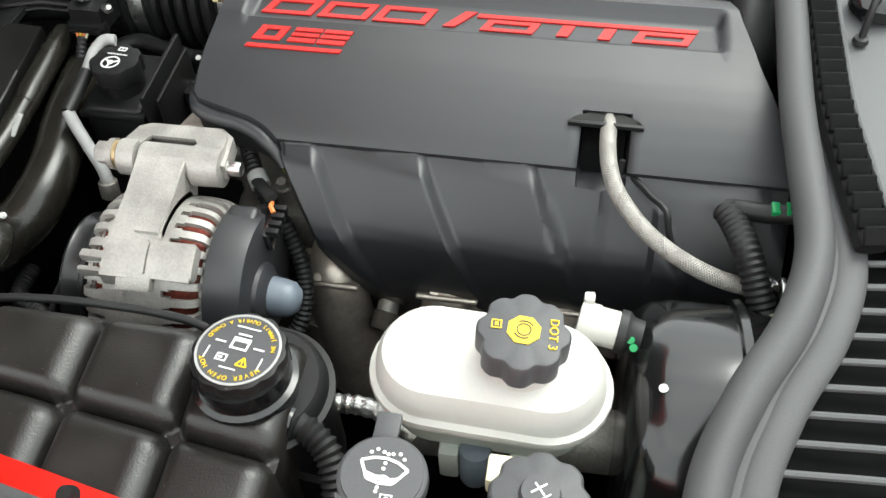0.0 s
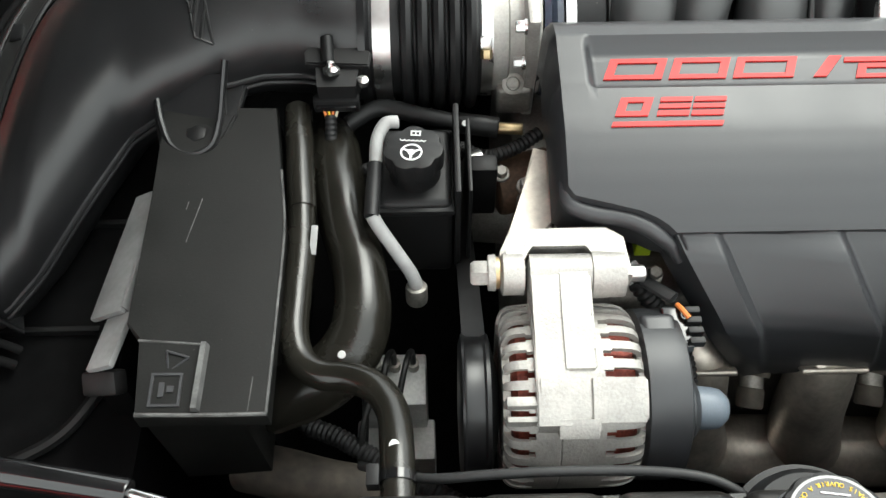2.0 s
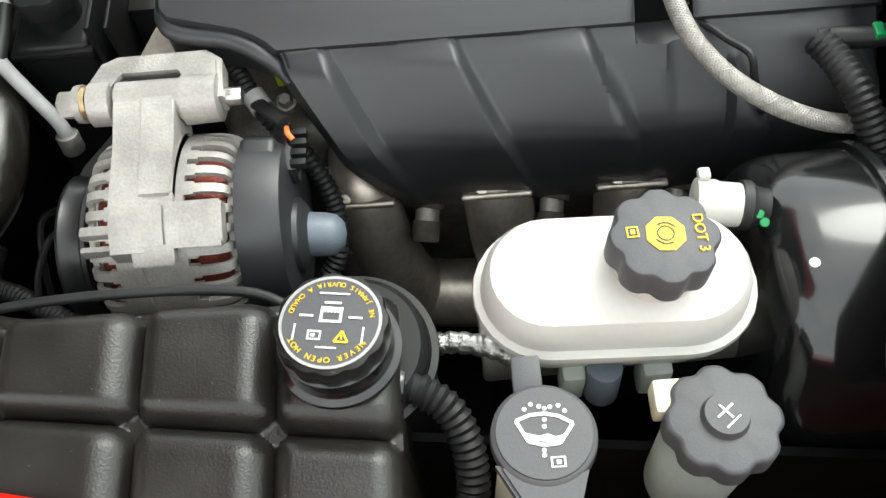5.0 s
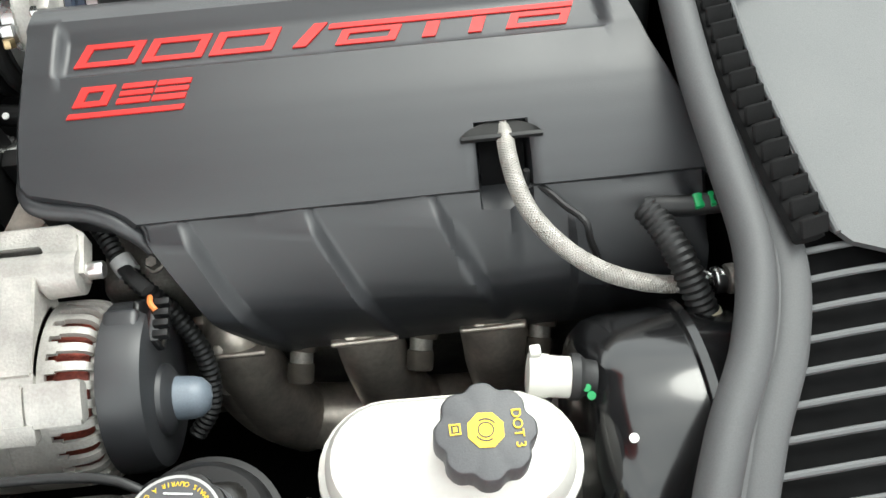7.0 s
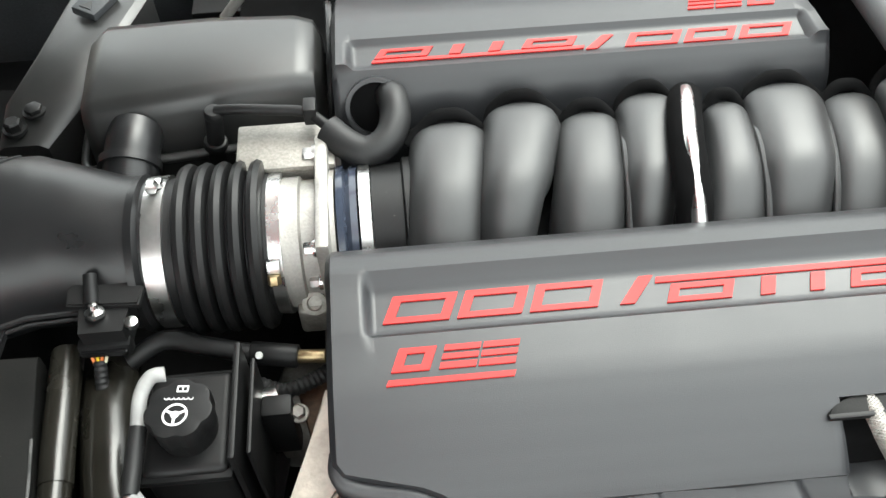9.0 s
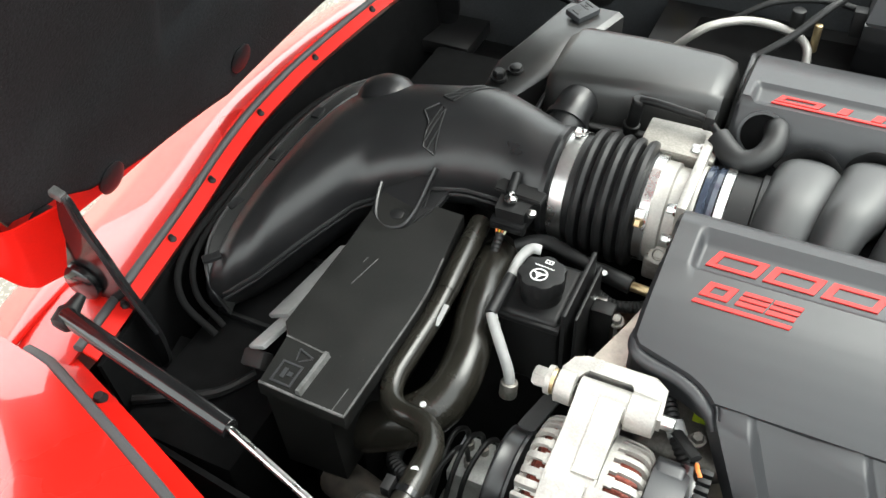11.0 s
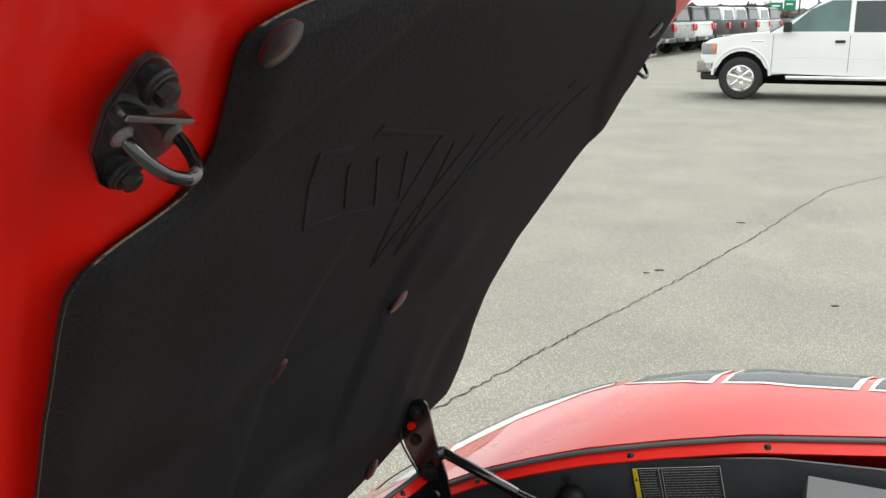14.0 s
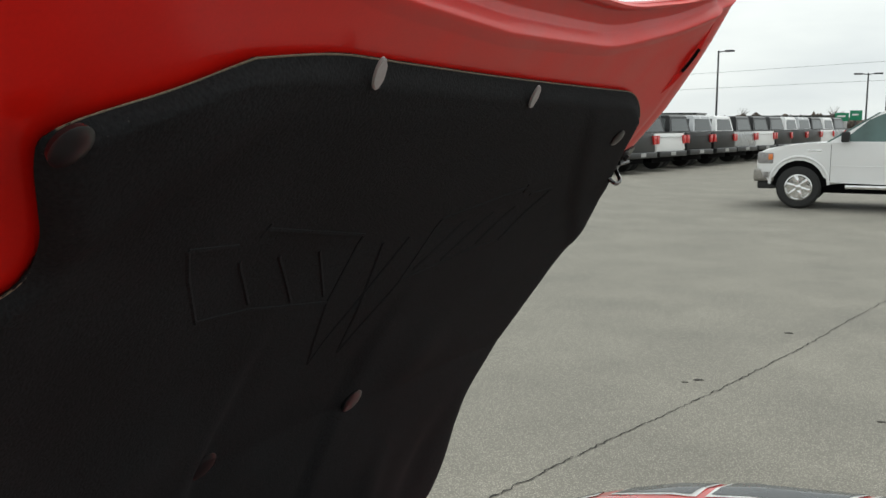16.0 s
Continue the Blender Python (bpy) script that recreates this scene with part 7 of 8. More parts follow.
for a, b in zip(outer, outer[1:] + outer[:1]):
    d = (Vector(b) - Vector(a)).normalized()
    nn = Vector((-d.y, d.x)) * 0.0010
    prism([tuple(Vector(a) + nn), tuple(Vector(a) - nn), tuple(Vector(b) - nn), tuple(Vector(b) + nn)], s2, 0.0004, bm=bm)
prism([(-0.0085, -0.0075), (0.0085, -0.0075), (0.0105, -0.003), (0.006, -0.0045), (0.002, -0.003), (-0.003, -0.0045), (-0.0105, -0.003)], s2, 0.0004, bm=bm)
for x, y in ((-0.011, 0.0105), (-0.0075, 0.0135), (-0.003, 0.0125), (0.003, 0.0125), (0.0075, 0.0135), (0.011, 0.0105), (0, 0.005), (0, 0.001), (0, 0.0115), (0, -0.0125), (0, -0.0152)):
    prism(ring_poly(0.0013, 8, (x, y)), s2, 0.0004, bm=bm)
part("washer_symbol", bm, INK_W, wcap)
part("book_symbol", bars(s2 @ pose(0.0075, -0.0185, 0, 0, 0, 6), [(-0.004, -0.003, 0.004, -0.0022), (-0.004, 0.0022, 0.004, 0.003), (-0.004, -0.0022, -0.003, 0.0022), (0.003, -0.0022, 0.004, 0.0022), (-0.001, -0.0012, 0.0015, 0.0012)]), INK_W, wcap)
cb = thing("clutch_fluid_reservoir", (0.168, 0.285, 0.66), "milky clutch fluid bottle with a charcoal lobed cap", "fluid reservoir", "fluid reservoirs")
part("bottle", lathe((0.166, 0.284, 0.665), (0.03, 0.08, 1), [(0, 0.02), (0.004, 0.0265), (0.07, 0.0275), (0.078, 0.022), (0.095, 0.022)], 36), MILKY, cb)
km = pose(0.1695, 0.292, 0.779, -6, 2, 8)
up = km.to_3x3() @ Vector((0, 0, 1))
ccap = part("cap", lathe(km.translation - up * 0.018, up, [(0, 0.031), (0.001, 0.0325), (0.0155, 0.0325), (0.0175, 0.031), (0.018, 0.0295), (0.0182, 0.0)], 88, wave=lobed(8, 0.10)), CAPGREY, cb, "charcoal lobed cap")
part("knob", lathe(km.translation, up, [(0, 0.013), (0.0005, 0.0135), (0.004, 0.0125), (0.0055, 0.012), (0.0062, 0.0)], 32), CAPGREY, ccap)
part("print", bars(km @ pose(0, 0, 0.0063, 0, 0, 30), [(-0.006, 0.001, 0.006, 0.0022), (-0.0006, -0.004, 0.0006, 0.006), (-0.007, -0.006, 0.004, -0.005)]), INK_W, ccap)
part("clip", box((0.134, 0.298, 0.755), (0.152, 0.318, 0.775), 0.003), CREAM, cb, "cream retaining clip")
solo("washer_pipe", tube([(0.09, 0.262, 0.665), (0.12, 0.25, 0.66), (0.16, 0.235, 0.65), (0.20, 0.225, 0.64)], 0.012, 16), MILKY, "milky plastic filler pipe", "pipe")
part("support", cyl((0.166, 0.284, 0.30), (0.166, 0.284, 0.668), 0.012, n=12), DEEP_SHADE, cb)

# ---- lines at the rear of the near bank ----
fl = thing("braided_fuel_line", (0.26, 0.55, 0.68), "braided steel fuel line curving out of the engine cover", "hose")
LINE = ((0.194, 0.655, 0.764), (0.1955, 0.641, 0.766), (0.1955, 0.614, 0.768), (0.1985, 0.586, 0.768), (0.207, 0.562, 0.764), (0.2265, 0.538, 0.756), (0.250, 0.521, 0.749), (0.2775, 0.514, 0.737), (0.305, 0.513, 0.726), (0.333, 0.514, 0.722))
part("line", tube(LINE, 0.0063, 14, 10), BRAID, fl)
way = smooth_line(LINE, 24)
bm = bmesh.new()
for turn_way in (-1, 1):
    for k in range(11):
        pts, run = [], 0.0
        for i in range(len(way) - 1):
            run += (Vector(way[i + 1]) - Vector(way[i])).length
            d = (Vector(way[i + 1]) - Vector(way[i])).normalized()
            u = d.cross(Vector((0, 0, 1))).normalized()
            w = u.cross(d)
            a = 2 * math.pi * (k / 11 + turn_way * run / 0.026)
            pts.append(Vector(way[i]) + (u * math.cos(a) + w * math.sin(a)) * 0.0064)
        tube(pts, 0.0008, 5, 1, bm)
tagged(part("braid", bm, BRAID, fl, "woven steel braid"), kind="stuff")
for k in range(3):
    part("coupling", cyl((0.331 + 0.010 * k, 0.514, 0.722), (0.339 + 0.010 * k, 0.5145, 0.722), 0.0095 + 0.0012 * k, n=20, bevel=0.0015), STEEL if k < 2 else ALU_DULL, fl)
vh = thing("vapour_hose", (0.31, 0.54, 0.70), "black corrugated vapour hose with a green locking clip", "hose")
part("hose", corrugated([(0.293, 0.565, 0.757), (0.301, 0.550, 0.756), (0.310, 0.525, 0.753), (0.319, 0.503, 0.741), (0.329, 0.482, 0.722)], 0.0118, 0.0052, 16, 0.13), RUBBER, vh)
part("end_band", cyl((0.3265, 0.487, 0.7265), (0.3295, 0.481, 0.721), 0.0122, n=20), CREAM, vh, "cream end band")
part("elbow", tube([(0.2935, 0.564, 0.757), (0.305, 0.562, 0.760), (0.325, 0.559, 0.762), (0.348, 0.556, 0.768)], 0.0082, 14), BLACK, vh)
part("lock_clip", box((0.326, 0.552, 0.764), (0.333, 0.564, 0.772), 0.0015), GREEN, vh, "bright green locking clip")
part("lock_clip", box((0.337, 0.551, 0.764), (0.341, 0.563, 0.774), 0.001), GREEN, vh)
solo("retaining_strap", tube([(0.210, 0.612, 0.752), (0.210, 0.606, 0.738), (0.218, 0.604, 0.741), (0.227, 0.594, 0.743), (0.236, 0.580, 0.745), (0.248, 0.563, 0.748), (0.252, 0.553, 0.735), (0.259, 0.546, 0.717), (0.264, 0.545, 0.701)], 0.0028, 8), RUBBER, "thin black strap across the engine cover", "strap")
rb = thing("rear_sensor", (0.33, 0.70, 0.70), "pale metal sensor behind the engine cover", "sensor")
part("body", cyl((0.322, 0.70, 0.715), (0.350, 0.695, 0.715), 0.013, n=18, bevel=0.002), ALU_DULL, rb)
part("cap", cyl((0.322, 0.706, 0.727), (0.327, 0.708, 0.738), 0.008, n=6), PALE, rb)

# ---- far side of the bay ----
ab = thing("air_box", (-0.31, 1.06, 0.64), "black plastic resonator box with rounded edges", "plastic box")
sec = lambda x, y0, y1, zt: [(x, y0, 0.655), (x, y0 + 0.005, zt - 0.040), (x, y0 + 0.010, zt - 0.020), (x, y0 + 0.015, zt - 0.008), (x, y0 + 0.021, zt - 0.002), (x, y0 + 0.030, zt), (x, y1 - 0.02, zt + 0.006), (x, y1 - 0.006, zt + 0.001), (x, y1, zt - 0.012), (x, y1 + 0.004, 0.66)]
part("shell", loft([sec(-0.426, 1.025, 1.118, 0.735), sec(-0.420, 1.010, 1.135, 0.748), sec(-0.405, 1.005, 1.147, 0.755), sec(-0.30, 1.012, 1.144, 0.760), sec(-0.215, 1.018, 1.136, 0.762), sec(-0.196, 1.022, 1.132, 0.758), sec(-0.189, 1.035, 1.120, 0.745)]), LIDGREY, ab, sharp=50)
part("lid_rim", tube([(-0.428, 1.10, 0.700), (-0.432, 1.03, 0.690), (-0.425, 1.003, 0.690), (-0.40, 0.997, 0.700), (-0.30, 1.004, 0.703), (-0.215, 1.010, 0.706), (-0.186, 1.018, 0.710), (-0.176, 1.04, 0.714), (-0.174, 1.09, 0.720), (-0.178, 1.13, 0.728)], 0.0050, 10, 5), LIDGREY, ab, "raised joint of the lid")
part("seam", tube([(-0.184, 1.032, 0.69), (-0.182, 1.040, 0.722), (-0.180, 1.066, 0.752), (-0.180, 1.14, 0.760), (-0.184, 1.175, 0.74)], 0.004, 8), DUCT, ab)
part("outlet", tube([(-0.372, 1.02, 0.722), (-0.374, 0.995, 0.72), (-0.376, 0.965, 0.708), (-0.38, 0.94, 0.69)], 0.026, 24, 6), DUCT, ab)
part("outlet_ring", tube([(-0.3755, 0.985, 0.7165), (-0.376, 0.977, 0.714)], 0.0295, 24, 4), DUCT, ab)
sidec = thing("battery_cover", (-0.46, 1.15, 0.6), "dark grey plastic cover with a moulded warning tag", "plastic cover")
part("shell", loft([[(x0, y, 0.60), (x0, y, z - 0.006), (x0 + 0.008, y, z), (x1 - 0.008, y, z), (x1, y, z - 0.006), (x1, y, 0.60)] for y, x0, x1, z in ((1.045, -0.525, -0.475, 0.69), (1.09, -0.518, -0.435, 0.712), (1.15, -0.495, -0.415, 0.722), (1.25, -0.475, -0.385, 0.722))]), LIDGREY, sidec)
tag = part("warning_tag", turned_box(pose(-0.440, 1.222, 0.728, 0, 6, -28), (0.030, 0.042, 0.010), 0.002), LINER, sidec)
part("tag_mark", prism([(-0.007, -0.006), (0.007, -0.006), (0, 0.007)], pose(-0.444, 1.213, 0.7330, 0, 6, -28), 0.001), INK_K, tag)
part("tag_mark", bars(pose(-0.437, 1.231, 0.7330, 0, 6, -28), [(-0.008, -0.006, 0.008, -0.004), (-0.008, 0.004, 0.008, 0.006), (-0.003, -0.002, 0.003, 0.002)], 0.001), INK_K, tag)
bolt((-0.487, 1.078, 0.707), (0, 0, 1), 0.009, 0.006, BLACK, sidec)
bolt((-0.505, 1.06, 0.70), (0, 0, 1), 0.009, 0.012, BLACK, sidec)
pcv = thing("breather_hose", (-0.2, 0.97, 0.70), "black breather hose from the far cover to the duct", "hose")
part("stem", cyl((-0.300, 1.005, 0.69), (-0.288, 0.996, 0.762), 0.0085, n=16, bevel=0.002), BLACK, pcv)
part("collar", cyl((-0.2965, 1.002, 0.712), (-0.2950, 1.001, 0.722), 0.0115, n=16, bevel=0.002), BLACK, pcv)
part("elbow_cap", lathe((-0.2885, 0.996, 0.756), (0.1, 0, 1), [(0, 0.0085), (0.006, 0.0095), (0.009, 0.008), (0.010, 0.0)], 18), BLACK, pcv)
part("pipe", tube([(-0.286, 0.996, 0.764), (-0.265, 0.992, 0.767), (-0.235, 0.988, 0.767), (-0.205, 0.984, 0.766), (-0.19, 0.974, 0.763), (-0.176, 0.961, 0.757)], 0.0052, 12), BLACK, pcv)
part("clip", box((-0.204, 0.974, 0.757), (-0.192, 0.992, 0.776), 0.002), BLACK, pcv)
part("rubber_hose", tube([(-0.183, 0.967, 0.757), (-0.165, 0.950, 0.752), (-0.148, 0.942, 0.750), (-0.130, 0.950, 0.754), (-0.121, 0.970, 0.760), (-0.122, 0.995, 0.764), (-0.128, 1.012, 0.752)], 0.0145, 18), RUBBER, pcv)
gm = pose(-0.138, 0.998, 0.752, 60)
part("opening_ring", flat_ring(gm @ pose(0, 0, -0.008), 0.0245, 0.0285, 0.014, 32), COVER, far_cover, "raised rim round the hose opening")
# near-black disc put in for the shade inside the opening
part("opening", prism(ring_poly(0.026, 32), gm @ pose(0, 0, -0.004), 0.0055), DEEP_SHADE, far_cover)
ac = thing("air_conditioning_line", (-0.2, 1.31, 0.66), "bare aluminium air conditioning line with valve caps", "pipe")
part("pipe", tube([(-0.315, 1.27, 0.66), (-0.286, 1.278, 0.69), (-0.262, 1.292, 0.704), (-0.225, 1.315, 0.707), (-0.185, 1.325, 0.704), (-0.148, 1.32, 0.698), (-0.126, 1.305, 0.69), (-0.120, 1.29, 0.66)], 0.0064, 14), ALU, ac)
part("valve", cyl((-0.118, 1.315, 0.68), (-0.118, 1.315, 0.724), 0.006, n=14, bevel=0.002), GOLD, ac)
part("valve_cap", cyl((-0.150, 1.335, 0.695), (-0.150, 1.335, 0.730), 0.010, n=14, bevel=0.002), BLACK, ac)
part("tube", tube([(-0.19, 1.27, 0.68), (-0.15, 1.30, 0.705), (-0.115, 1.335, 0.735), (-0.095, 1.36, 0.745)], 0.006, 10), RUBBER, ac)
part("cable", tube([(-0.25, 1.35, 0.68), (-0.19, 1.375, 0.712), (-0.12, 1.39, 0.72), (-0.06, 1.39, 0.715)], 0.005, 10), RUBBER, ac)
fb = thing("fuse_box", (0.03, 1.38, 0.68), "black fuse box with a grey lid", "fuse box")
part("body", box((-0.062, 1.31, 0.66), (0.12, 1.42, 0.738), 0.006), GLOSS, fb)
part("lid", loft([[(-0.06, 1.318, 0.738), (0.118, 1.318, 0.738), (0.118, 1.415, 0.738), (-0.06, 1.415, 0.738)], [(-0.050, 1.328, 0.802), (0.112, 1.328, 0.802), (0.112, 1.41, 0.802), (-0.050, 1.41, 0.802)]]), CAPGREY, fb)
part("latch", box((-0.078, 1.33, 0.705), (-0.060, 1.35, 0.745), 0.002), BLACK, fb)
# trays near-black: the shade low in the bay is in their colour
solo("washer_tray", box((-0.30, 1.20, 0.55), (0.30, 1.40, 0.655), 0.01), DEEP_SHADE, "dark tray beneath the far fluid lines", "tray")
solo("corner_tray", box((-0.72, 1.02, 0.45), (-0.53, 1.36, 0.55), 0.01), DEEP_SHADE, "dark tray in the bay's front corner", "tray")


def liner_y(x):
    u = (x + 0.74) / 1.12
    return 1.42 + 0.055 * u - 0.018 + 0.02 * math.sin(u * 3) - 0.006


lab = thing("warning_label", (-0.272, liner_y(-0.27), 0.65), "black and white warning label with a yellow edge", "label")
ly = liner_y(-0.272) - 0.004
slope = math.degrees(math.atan2(liner_y(-0.2) - liner_y(-0.34), 0.14))
lm2 = pose(-0.272, ly, 0.716, 90, 0, slope) @ pose(0, 0, 0, 0, 0, 12.2)
part("sheet", turned_box(lm2, (0.165, 0.086, 0.0012), 0.0), INK_K, lab)
part("frame", bars(lm2 @ pose(0, 0, 0.0007), [(-0.082, -0.0425, 0.082, -0.0415), (-0.082, 0.0415, 0.082, 0.0425), (0.081, -0.0415, 0.082, 0.0415), (-0.032, -0.0415, -0.0313, 0.0415), (-0.026, -0.0415, -0.0253, 0.0415)], 0.0004), INK_W, lab)
part("yellow_edge", bars(lm2 @ pose(0, 0, 0.0007), [(-0.0815, -0.0415, -0.0725, 0.0415)], 0.0004), INK_Y, lab)
bm = bmesh.new()
rng = random.Random(4)
for x0, x1 in ((-0.069, -0.035), (-0.023, 0.078)):
    for k in range(15):
        z = 0.037 - 0.0053 * k
        x = x0
        while x < x1 - 0.004:
            w = min(rng.uniform(0.004, 0.012), x1 - x)
            bars(lm2 @ pose(0, 0, 0.0007), [(x, z, x + w - 0.0012, z + 0.0011)], 0.0003, bm)
            x += w
tagged(part("small_print", bm, PALE, lab, "rows of unreadable print"), kind="stuff")
for z in (-0.02, 0.02):
    part("warning_mark", prism([(-0.003, -0.004), (0.003, -0.004), (0, 0.004)], lm2 @ pose(-0.077, z, 0.0011), 0.0003), INK_K, lab)
part("drain_hole", lathe((-0.487, liner_y(-0.487) - 0.003, 0.694), (0, -1, 0), [(0, 0.011), (0.001, 0.011), (0.002, 0.0085), (0.001, 0.0)], 20), INK_K, car)
part("bump", lathe((-0.475, liner_y(-0.475), 0.652), (0, -1, 0.2), [(0, 0.03), (0.012, 0.027), (0.02, 0.017), (0.022, 0.0)], 28), BLACK, car)
part("ledge", box((-0.36, 1.30, 0.640), (0.30, 1.44, 0.648), 0.003), BLACK, car)


# ---- vehicles across the car park ----
def arch(cx, r, z0, n=10):
    return [(cx + r * math.cos(a), z0 + r * math.sin(a)) for a in np.linspace(0, math.pi, n)]


def pickup(paint, label, detail=True, group="pickups"):
    """A crew-cab pickup, nose along +x, standing on the ground at its middle."""
    body = thing("pickup_truck", (0, 0, 0), label, "pickup truck", group)
    fx, rx, wr, sill = 2.0, -1.75, 0.40, 0.50
    side = [(2.60, 0.66), (2.72, 0.70), (2.755, 0.80), (2.745, 0.95), (2.68, 1.06), (2.56, 1.12), (2.35, 1.165), (2.05, 1.20), (1.62, 1.235), (1.35, 1.235), (-1.05, 1.24), (-2.85, 1.27), (-2.90, 0.75), (-2.86, 0.62)]
    under = [(-2.45, sill)] + [(x, z) for x, z in arch(rx, 0.50, 0.46)][::-1] + [(-1.2, sill), (1.2, sill)] + [(x, z) for x, z in arch(fx, 0.50, 0.46)][::-1] + [(2.52, sill)]
    outline = side + under
    up = Matrix(((1, 0, 0, 0), (0, 0, 1, 0), (0, 1, 0, 0), (0, 0, 0, 1)))
    shell = prism(outline, Matrix.Translation((0, -0.97, 0)) @ up, 1.94)
    flanks = [f for f in shell.faces if len(f.verts) > 8]
    bmesh.ops.bevel(shell, geom=list({e for f in flanks for e in f.edges}), offset=0.05, segments=3, affect="EDGES", profile=0.6)
    part("body", shell, paint, body, "", 30)
    cab = [[(1.62, -0.90, 1.18), (1.62, 0.90, 1.18), (-1.05, 0.90, 1.22), (-1.05, -0.90, 1.22)], [(1.10, -0.82, 1.50), (1.10, 0.82, 1.50), (-1.00, 0.82, 1.52), (-1.00, -0.82, 1.52)], [(0.62, -0.72, 1.82), (0.62, 0.72, 1.82), (-0.93, 0.72, 1.86), (-0.93, -0.72, 1.86)], [(0.40, -0.66, 1.90), (0.40, 0.66, 1.90), (-0.86, 0.66, 1.915), (-0.86, -0.66, 1.915)], [(0.15, -0.56, 1.93), (0.15, 0.56, 1.93), (-0.75, 0.56, 1.94), (-0.75, -0.56, 1.94)]]
    part("cab", loft(cab), paint, body, "", 30)

    def window(name, pts, mat):
        n = (Vector(pts[1]) - Vector(pts[0])).cross(Vector(pts[2]) - Vector(pts[0])).normalized()
        c = sum((Vector(p) for p in pts), Vector()) / len(pts)
        if n.dot(c - Vector((0, 0, 1.5))) < 0:
            n = -n
        bm = bmesh.new()
        a = [bm.verts.new(Vector(p) + n * 0.006) for p in pts]
        b = [bm.verts.new(Vector(p) - n * 0.03) for p in pts]
        bm.faces.new(a)
        for k in range(len(a)):
            bm.faces.new((a[k], b[k], b[(k + 1) % len(a)], a[(k + 1) % len(a)]))
        part(name, bm, mat, body)
    for s in (-1, 1):
        w = lambda x, t: (x, s * (0.90 - 0.18 * t), 1.19 + 0.70 * t)
        window("window", [w(1.30, 0.10), w(0.20, 0.10), w(0.20, 0.88), w(0.52, 0.88), w(0.86, 0.66)], GLASSG)
        window("window", [w(0.12, 0.08), w(-0.82, 0.08), w(-0.78, 0.86), w(0.12, 0.86)], GLASS)
    window("windshield", [(1.545, -0.80, 1.25), (1.545, 0.80, 1.25), (0.70, 0.66, 1.79), (0.70, -0.66, 1.79)], GLASSG)
    window("rear_window", [(-1.045, -0.74, 1.30), (-1.045, 0.74, 1.30), (-0.945, 0.62, 1.78), (-0.945, -0.62, 1.78)], GLASS)
    part("bed_opening", box((-2.80, -0.82, 1.20), (-1.15, 0.82, 1.282), 0.01), TYRE, body)
    for x in (fx, rx):
        part("wheel_well", box((x - 0.47, -0.93, 0.42), (x + 0.47, 0.93, 0.92), 0.02), DEEP_SHADE, body)
        for s in (-1, 1):
            ty = part("wheel", lathe((x, s * 0.70, wr), (0, s, 0), [(0, 0.24), (0, 0.34), (0.04, 0.395), (0.23, 0.395), (0.27, 0.35), (0.275, 0.26), (0.25, 0.25), (0.20, 0.25)], 40), TYRE, body, "black tyre on a bright alloy rim")
            part("rim", lathe((x, s * 0.93, wr), (0, s, 0), [(0, 0.25), (0.03, 0.245), (0.035, 0.225), (0.0, 0.21), (-0.01, 0.0)], 32), CHROME, ty)
            if detail:
                for k in range(6):
                    a = 2 * math.pi * k / 6 + 0.3
                    m = Matrix.Translation((x, s * 0.955, wr)) @ Matrix.Rotation(-a, 4, "Y")
                    part("spoke", turned_box(m @ pose(0.125, 0, 0), (0.19, 0.03, 0.065), 0.012), CHROME, ty)
                part("hub", cyl((x, s * 0.94, wr), (x, s * 0.985, wr), 0.055, n=18, bevel=0.008), CHROME, ty)
    for s in (-1, 1):
        part("tail_light", box((-2.925, s * 0.97 - s * 0.16, 0.92), (-2.80, s * 0.978, 1.20), 0.01), TAIL, body, "red tail light")
        part("headlight", box((2.44, s * 0.96 - s * 0.22, 0.82), (2.745, s * 0.978, 1.06), 0.05, 3), CLEAR, body)
        part("turn_signal", box((2.46, s * 0.95, 0.90), (2.56, s * 0.982, 1.03), 0.03, 3), AMBER, body)
        part("side_step", box((-1.15, s * 0.98, 0.40), (1.20, s * 1.05, 0.47), 0.02), CHROME, body)
        part("mirror", box((1.16, s * 0.95, 1.25), (1.30, s * 1.16, 1.44), 0.03, 3), TYRE, body)
        for x in (0.24, -0.86):
            part("door_handle", box((x, s * 0.972, 1.06), (x + 0.17, s * 1.0, 1.11), 0.01), TYRE, body)
        if detail:
            for x in (1.46, 0.16, -1.02):
                part("door_gap", box((x, s * 0.966, 0.54), (x + 0.008, s * 0.9725, 1.20)), TYRE, body)
            for cx in (fx, rx):
                pts = [Vector((px, s * 0.968, pz)) for px, pz in arch(cx, 0.515, 0.46, 14)]
                part("arch_trim", tube(pts, 0.026, 8, 2), paint, body)
            part("side_crease", tube([(x, s * 0.966, 0.80 + 0.01 * math.sin(x)) for x in np.linspace(-1.2, 1.45, 9)], 0.010, 8, 2), paint, body)
            part("badge_bar", box((1.62, s * 0.965, 1.075), (1.86, s * 0.974, 1.105), 0.003), CHROME, body)
            part("bumper_guard", box((2.55, s * 0.62, 0.50), (2.80, s * 0.955, 0.58), 0.02), TYRE, body)
    part("rear_bumper", box((-3.0, -0.92, 0.50), (-2.84, 0.92, 0.68), 0.03, 3), CHROME if detail else TRUCKGREY, body)
    part("front_bumper", box((2.44, -0.97, 0.50), (2.81, 0.97, 0.74), 0.06, 4), ALU_DULL, body)
    part("front_valance", box((2.40, -0.92, 0.36), (2.74, 0.92, 0.52), 0.05, 3), TYRE, body)
    part("front_grille", box((2.70, -0.62, 0.72), (2.775, 0.62, 1.02), 0.02), CHROME, body)
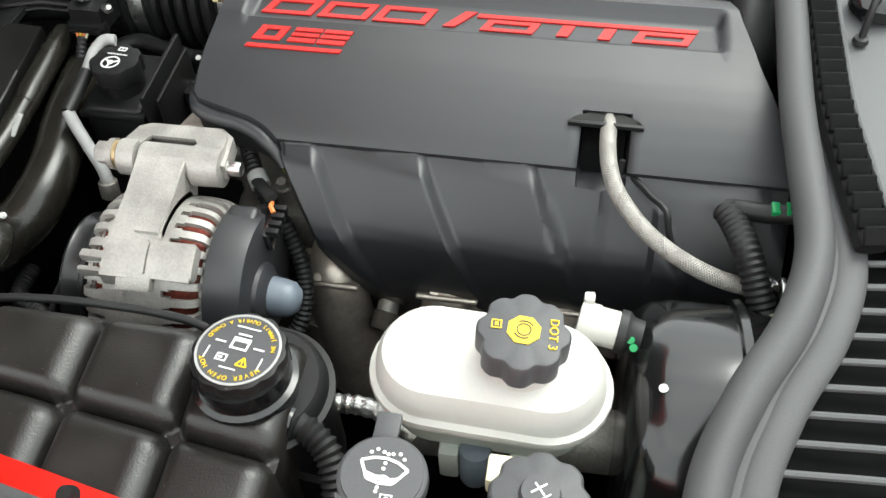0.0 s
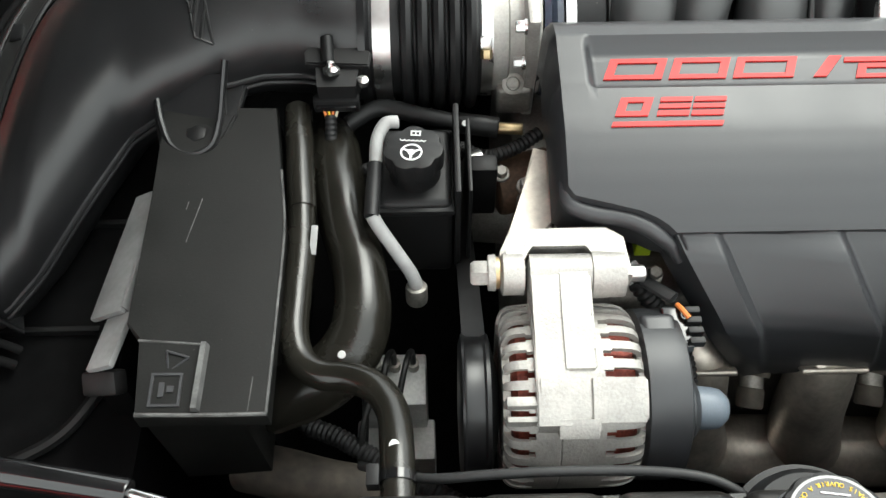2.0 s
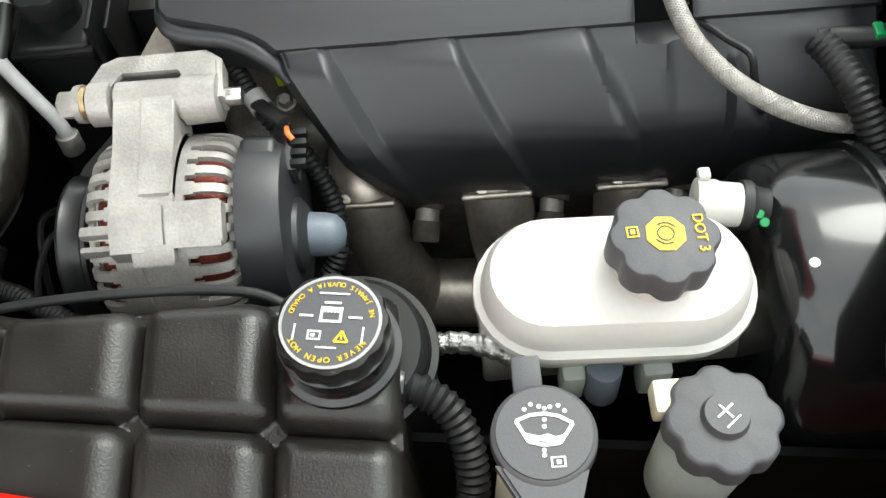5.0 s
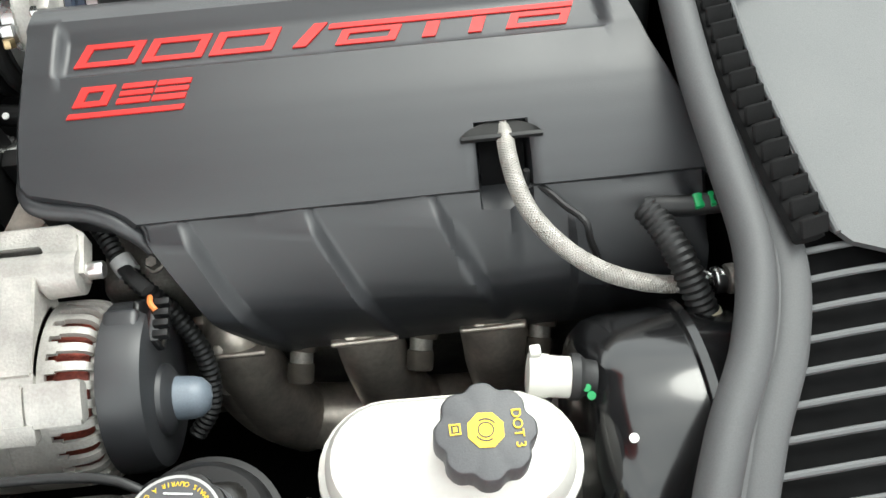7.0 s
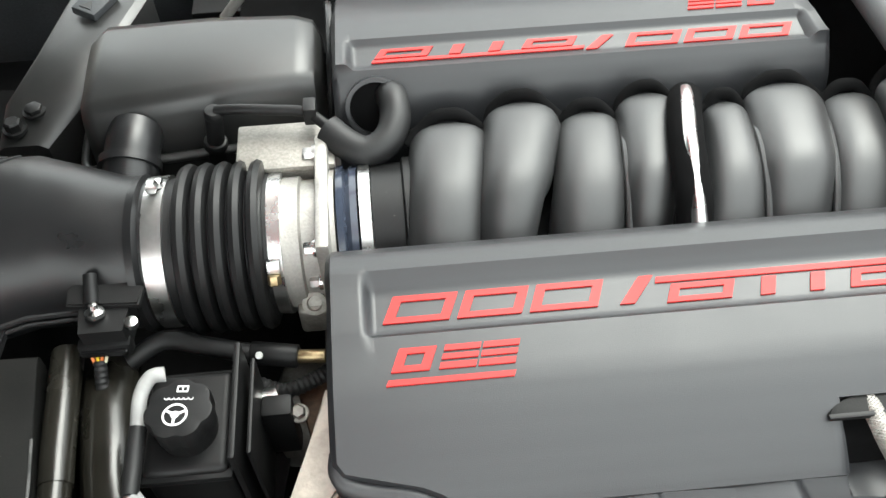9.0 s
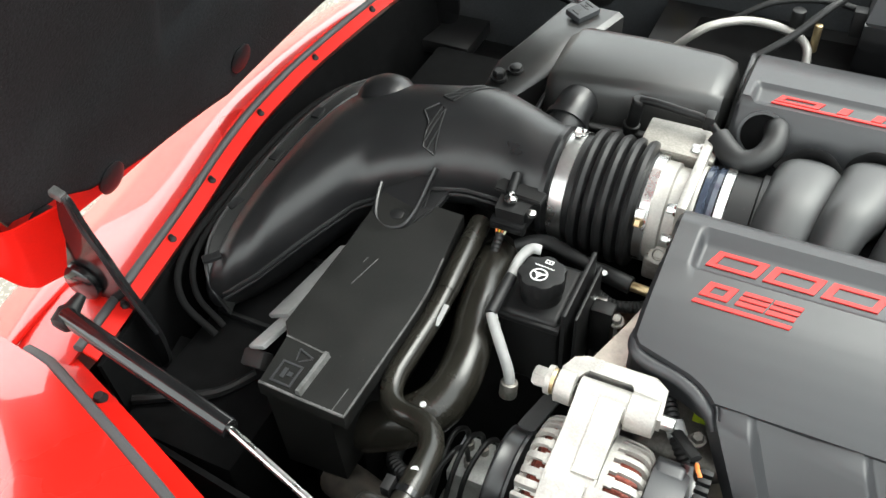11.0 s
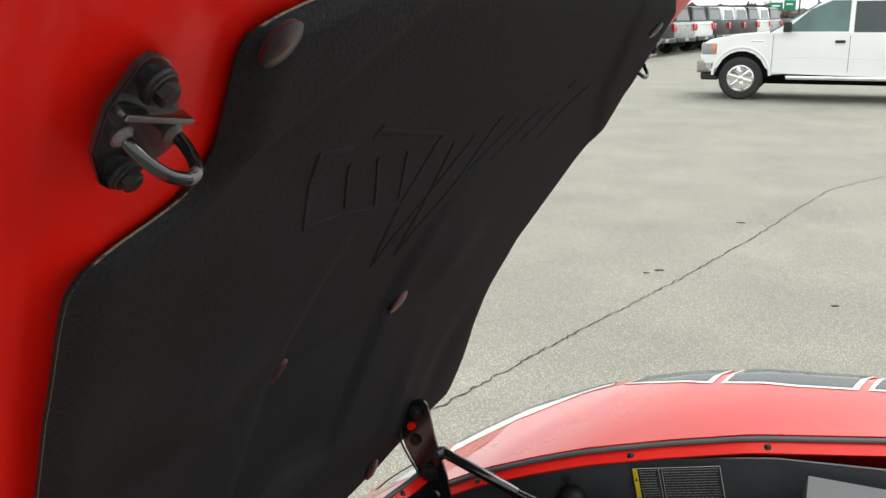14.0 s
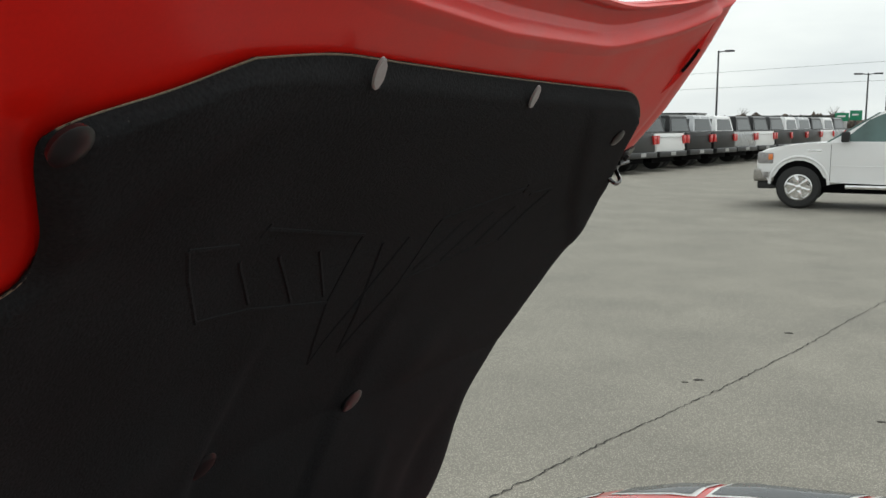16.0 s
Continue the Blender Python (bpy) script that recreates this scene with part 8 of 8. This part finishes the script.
    part("tailgate_line", box((-2.906, -0.78, 1.14), (-2.88, 0.78, 1.15)), TYRE, body)
    part("plate", box((-3.006, -0.16, 0.54), (-2.99, 0.16, 0.66), 0.004), PALE, body)
    part("underbody", box((-2.6, -0.75, 0.30), (2.4, 0.75, 0.52), 0.02), DEEP_SHADE, body)
    return body


white = pickup(TRUCKWHITE, "white crew-cab pickup parked side-on with bright alloy wheels", True, "")
white.matrix_basis = pose(0.15, 18.75, 0, 0, 0, 181)
row = [(TRUCKGREY, "dark grey pickup truck parked in a row"), (TRUCKWHITE, "white pickup truck parked in a row"), (TRUCKBLACK, "black pickup truck parked in a row"), (TRUCKSILVER, "silver pickup truck parked in a row")]
first = {}
for k, which in enumerate((0, 1, 2, 2, 3, 1, 2, 2, 0, 1, 3, 2, 1, 0), -1):
    paint, label = row[which]
    m = pose(-10.04 + 0.40 * k, 30.9 + 2.46 * k, 0, 0, 0, 165 + (k % 3))
    if which in first:
        copy_thing(first[which], m)
    else:
        first[which] = pickup(paint, label, False)
        first[which].matrix_basis = m
copy_thing(first[1], pose(-16.6, 14.9, 0, 0, 0, 140))


# ---- lamp posts, sign, wires and the far edge of the land ----
def lamp_post(x, y, h, heads, label):
    p = thing("street_lamp", (x, y, 0), label, "street lamp", "street lamps")
    part("pole", cyl((x, y, 0), (x, y, h), 0.11, 0.08, 12), POLE, p)
    for s in heads:
        part("arm", cyl((x, y, h - 0.15), (x + s * 0.9, y, h - 0.05), 0.05, n=8), POLE, p)
        part("lamp_head", box((x + s * 0.6, y - 0.2, h - 0.16), (x + s * 1.5, y + 0.2, h + 0.02), 0.05), POLE, p)


lamp_post(-17.5, 90, 8.6, (1,), "dark street lamp with one arm")
lamp_post(-5.3, 112, 7.2, (-1, 1), "dark street lamp with two arms")
lamp_post(-3.7, 125, 8.0, (1,), "dark street lamp with one arm")
lamp_post(6.0, 100, 8.0, (1,), "dark street lamp with one arm")
sg = thing("road_sign", (-8.3, 130, 0), "green overhead road sign beyond the parked trucks", "road sign")
for x0, x1, z0, z1 in ((-9.9, -8.2, 1.9, 3.0), (-8.1, -6.6, 2.0, 3.3)):
    board = part("board", box((x0, 130, z0), (x1, 130.1, z1), 0.03), SIGN, sg)
    part("writing", box((x0 + 0.3, 129.97, (z0 + z1) / 2), (x1 - 0.4, 129.99, (z0 + z1) / 2 + 0.2)), INK_W, board)
    part("post", cyl(((x0 + x1) / 2, 130.1, 0), ((x0 + x1) / 2, 130.1, z1), 0.08, n=8), POLE, sg)
pl = thing("power_line", (0, 150, 0), "thin power lines strung between tall wooden poles", "power line")
for x, z in ((-80, 10.9), (0, 11.6), (80, 12.4)):
    part("pole", cyl((x, 150.05, 0), (x, 150.05, z), 0.14, 0.10, 8), TWIG, pl)
for z, dz in ((9.0, 0.9), (6.6, 0.5)):
    part("cable", tube([(-80 + 20 * k, 150, z + dz * (abs((k % 4) - 2) / 2) + 0.012 * (20 * k)) for k in range(9)], 0.022, 6, 4), POLE, pl)
rng = random.Random(9)
bm = bmesh.new()
for k in range(520):
    x = -330 + 1.05 * k + rng.uniform(-1, 1)
    y = 262 + rng.uniform(-12, 12)
    h = rng.uniform(1.6, 3.8) * (1.0 + 0.3 * math.sin(k * 0.05))
    for j in range(3):
        c = Vector((x + rng.uniform(-1.5, 1.5), y, h * rng.uniform(0.3, 0.75)))
        bmesh.ops.create_icosphere(bm, subdivisions=1, radius=1.0, matrix=Matrix.Translation(c) @ Matrix.Diagonal((rng.uniform(0.8, 2.2), 1.0, h * rng.uniform(0.25, 0.5), 1)))
solo("far_woods", bm, TWIG, "low brown winter woods on the horizon", "woods", kind="stuff")
for k, (x, w, h, y) in enumerate(((-60, 16, 4.5, 240), (-28, 24, 3.6, 236), (12, 30, 4.4, 236))):
    bd = thing("warehouse", (x, y, 0), "low pale warehouse on the horizon", "building", "warehouses")
    part("wall", box((x - w / 2, y, 0), (x + w / 2, y + 12, h - 0.4)), CONCRETE, bd)
    part("roof", box((x - w / 2 - 0.3, y - 0.3, h - 0.4), (x + w / 2 + 0.3, y + 12.3, h)), TRUCKGREY, bd)
    for j in range(int(w / 4)):
        part("window", box((x - w / 2 + 1 + 4 * j, y - 0.06, 1.2), (x - w / 2 + 3 + 4 * j, y + 0.02, 2.4)), GLASS, bd)
rng = random.Random(21)
for x, y, h in ((-11.5, 150, 4.6), (-4.0, 170, 4.6), (-30, 180, 5.0), (2.5, 170, 5.2)):
    tr = thing("bare_tree", (x, y, 0), "bare winter tree far beyond the car park", "tree", "bare trees")
    part("trunk", cyl((x, y, 0), (x, y, h * 0.5), 0.14, 0.08, 8), TWIG, tr)
    bm = bmesh.new()
    for k in range(26):
        z0 = h * rng.uniform(0.3, 0.6)
        a, rr = rng.uniform(0, 6.28), rng.uniform(0.5, 1.4)
        tube([(x, y, z0), (x + rr * 0.5 * math.cos(a), y + rr * 0.5 * math.sin(a), z0 + h * 0.18), (x + rr * math.cos(a), y + rr * math.sin(a), z0 + h * rng.uniform(0.25, 0.42))], [0.05, 0.03, 0.01], 5, 2, bm)
    part("crown", bm, TWIG, tr)
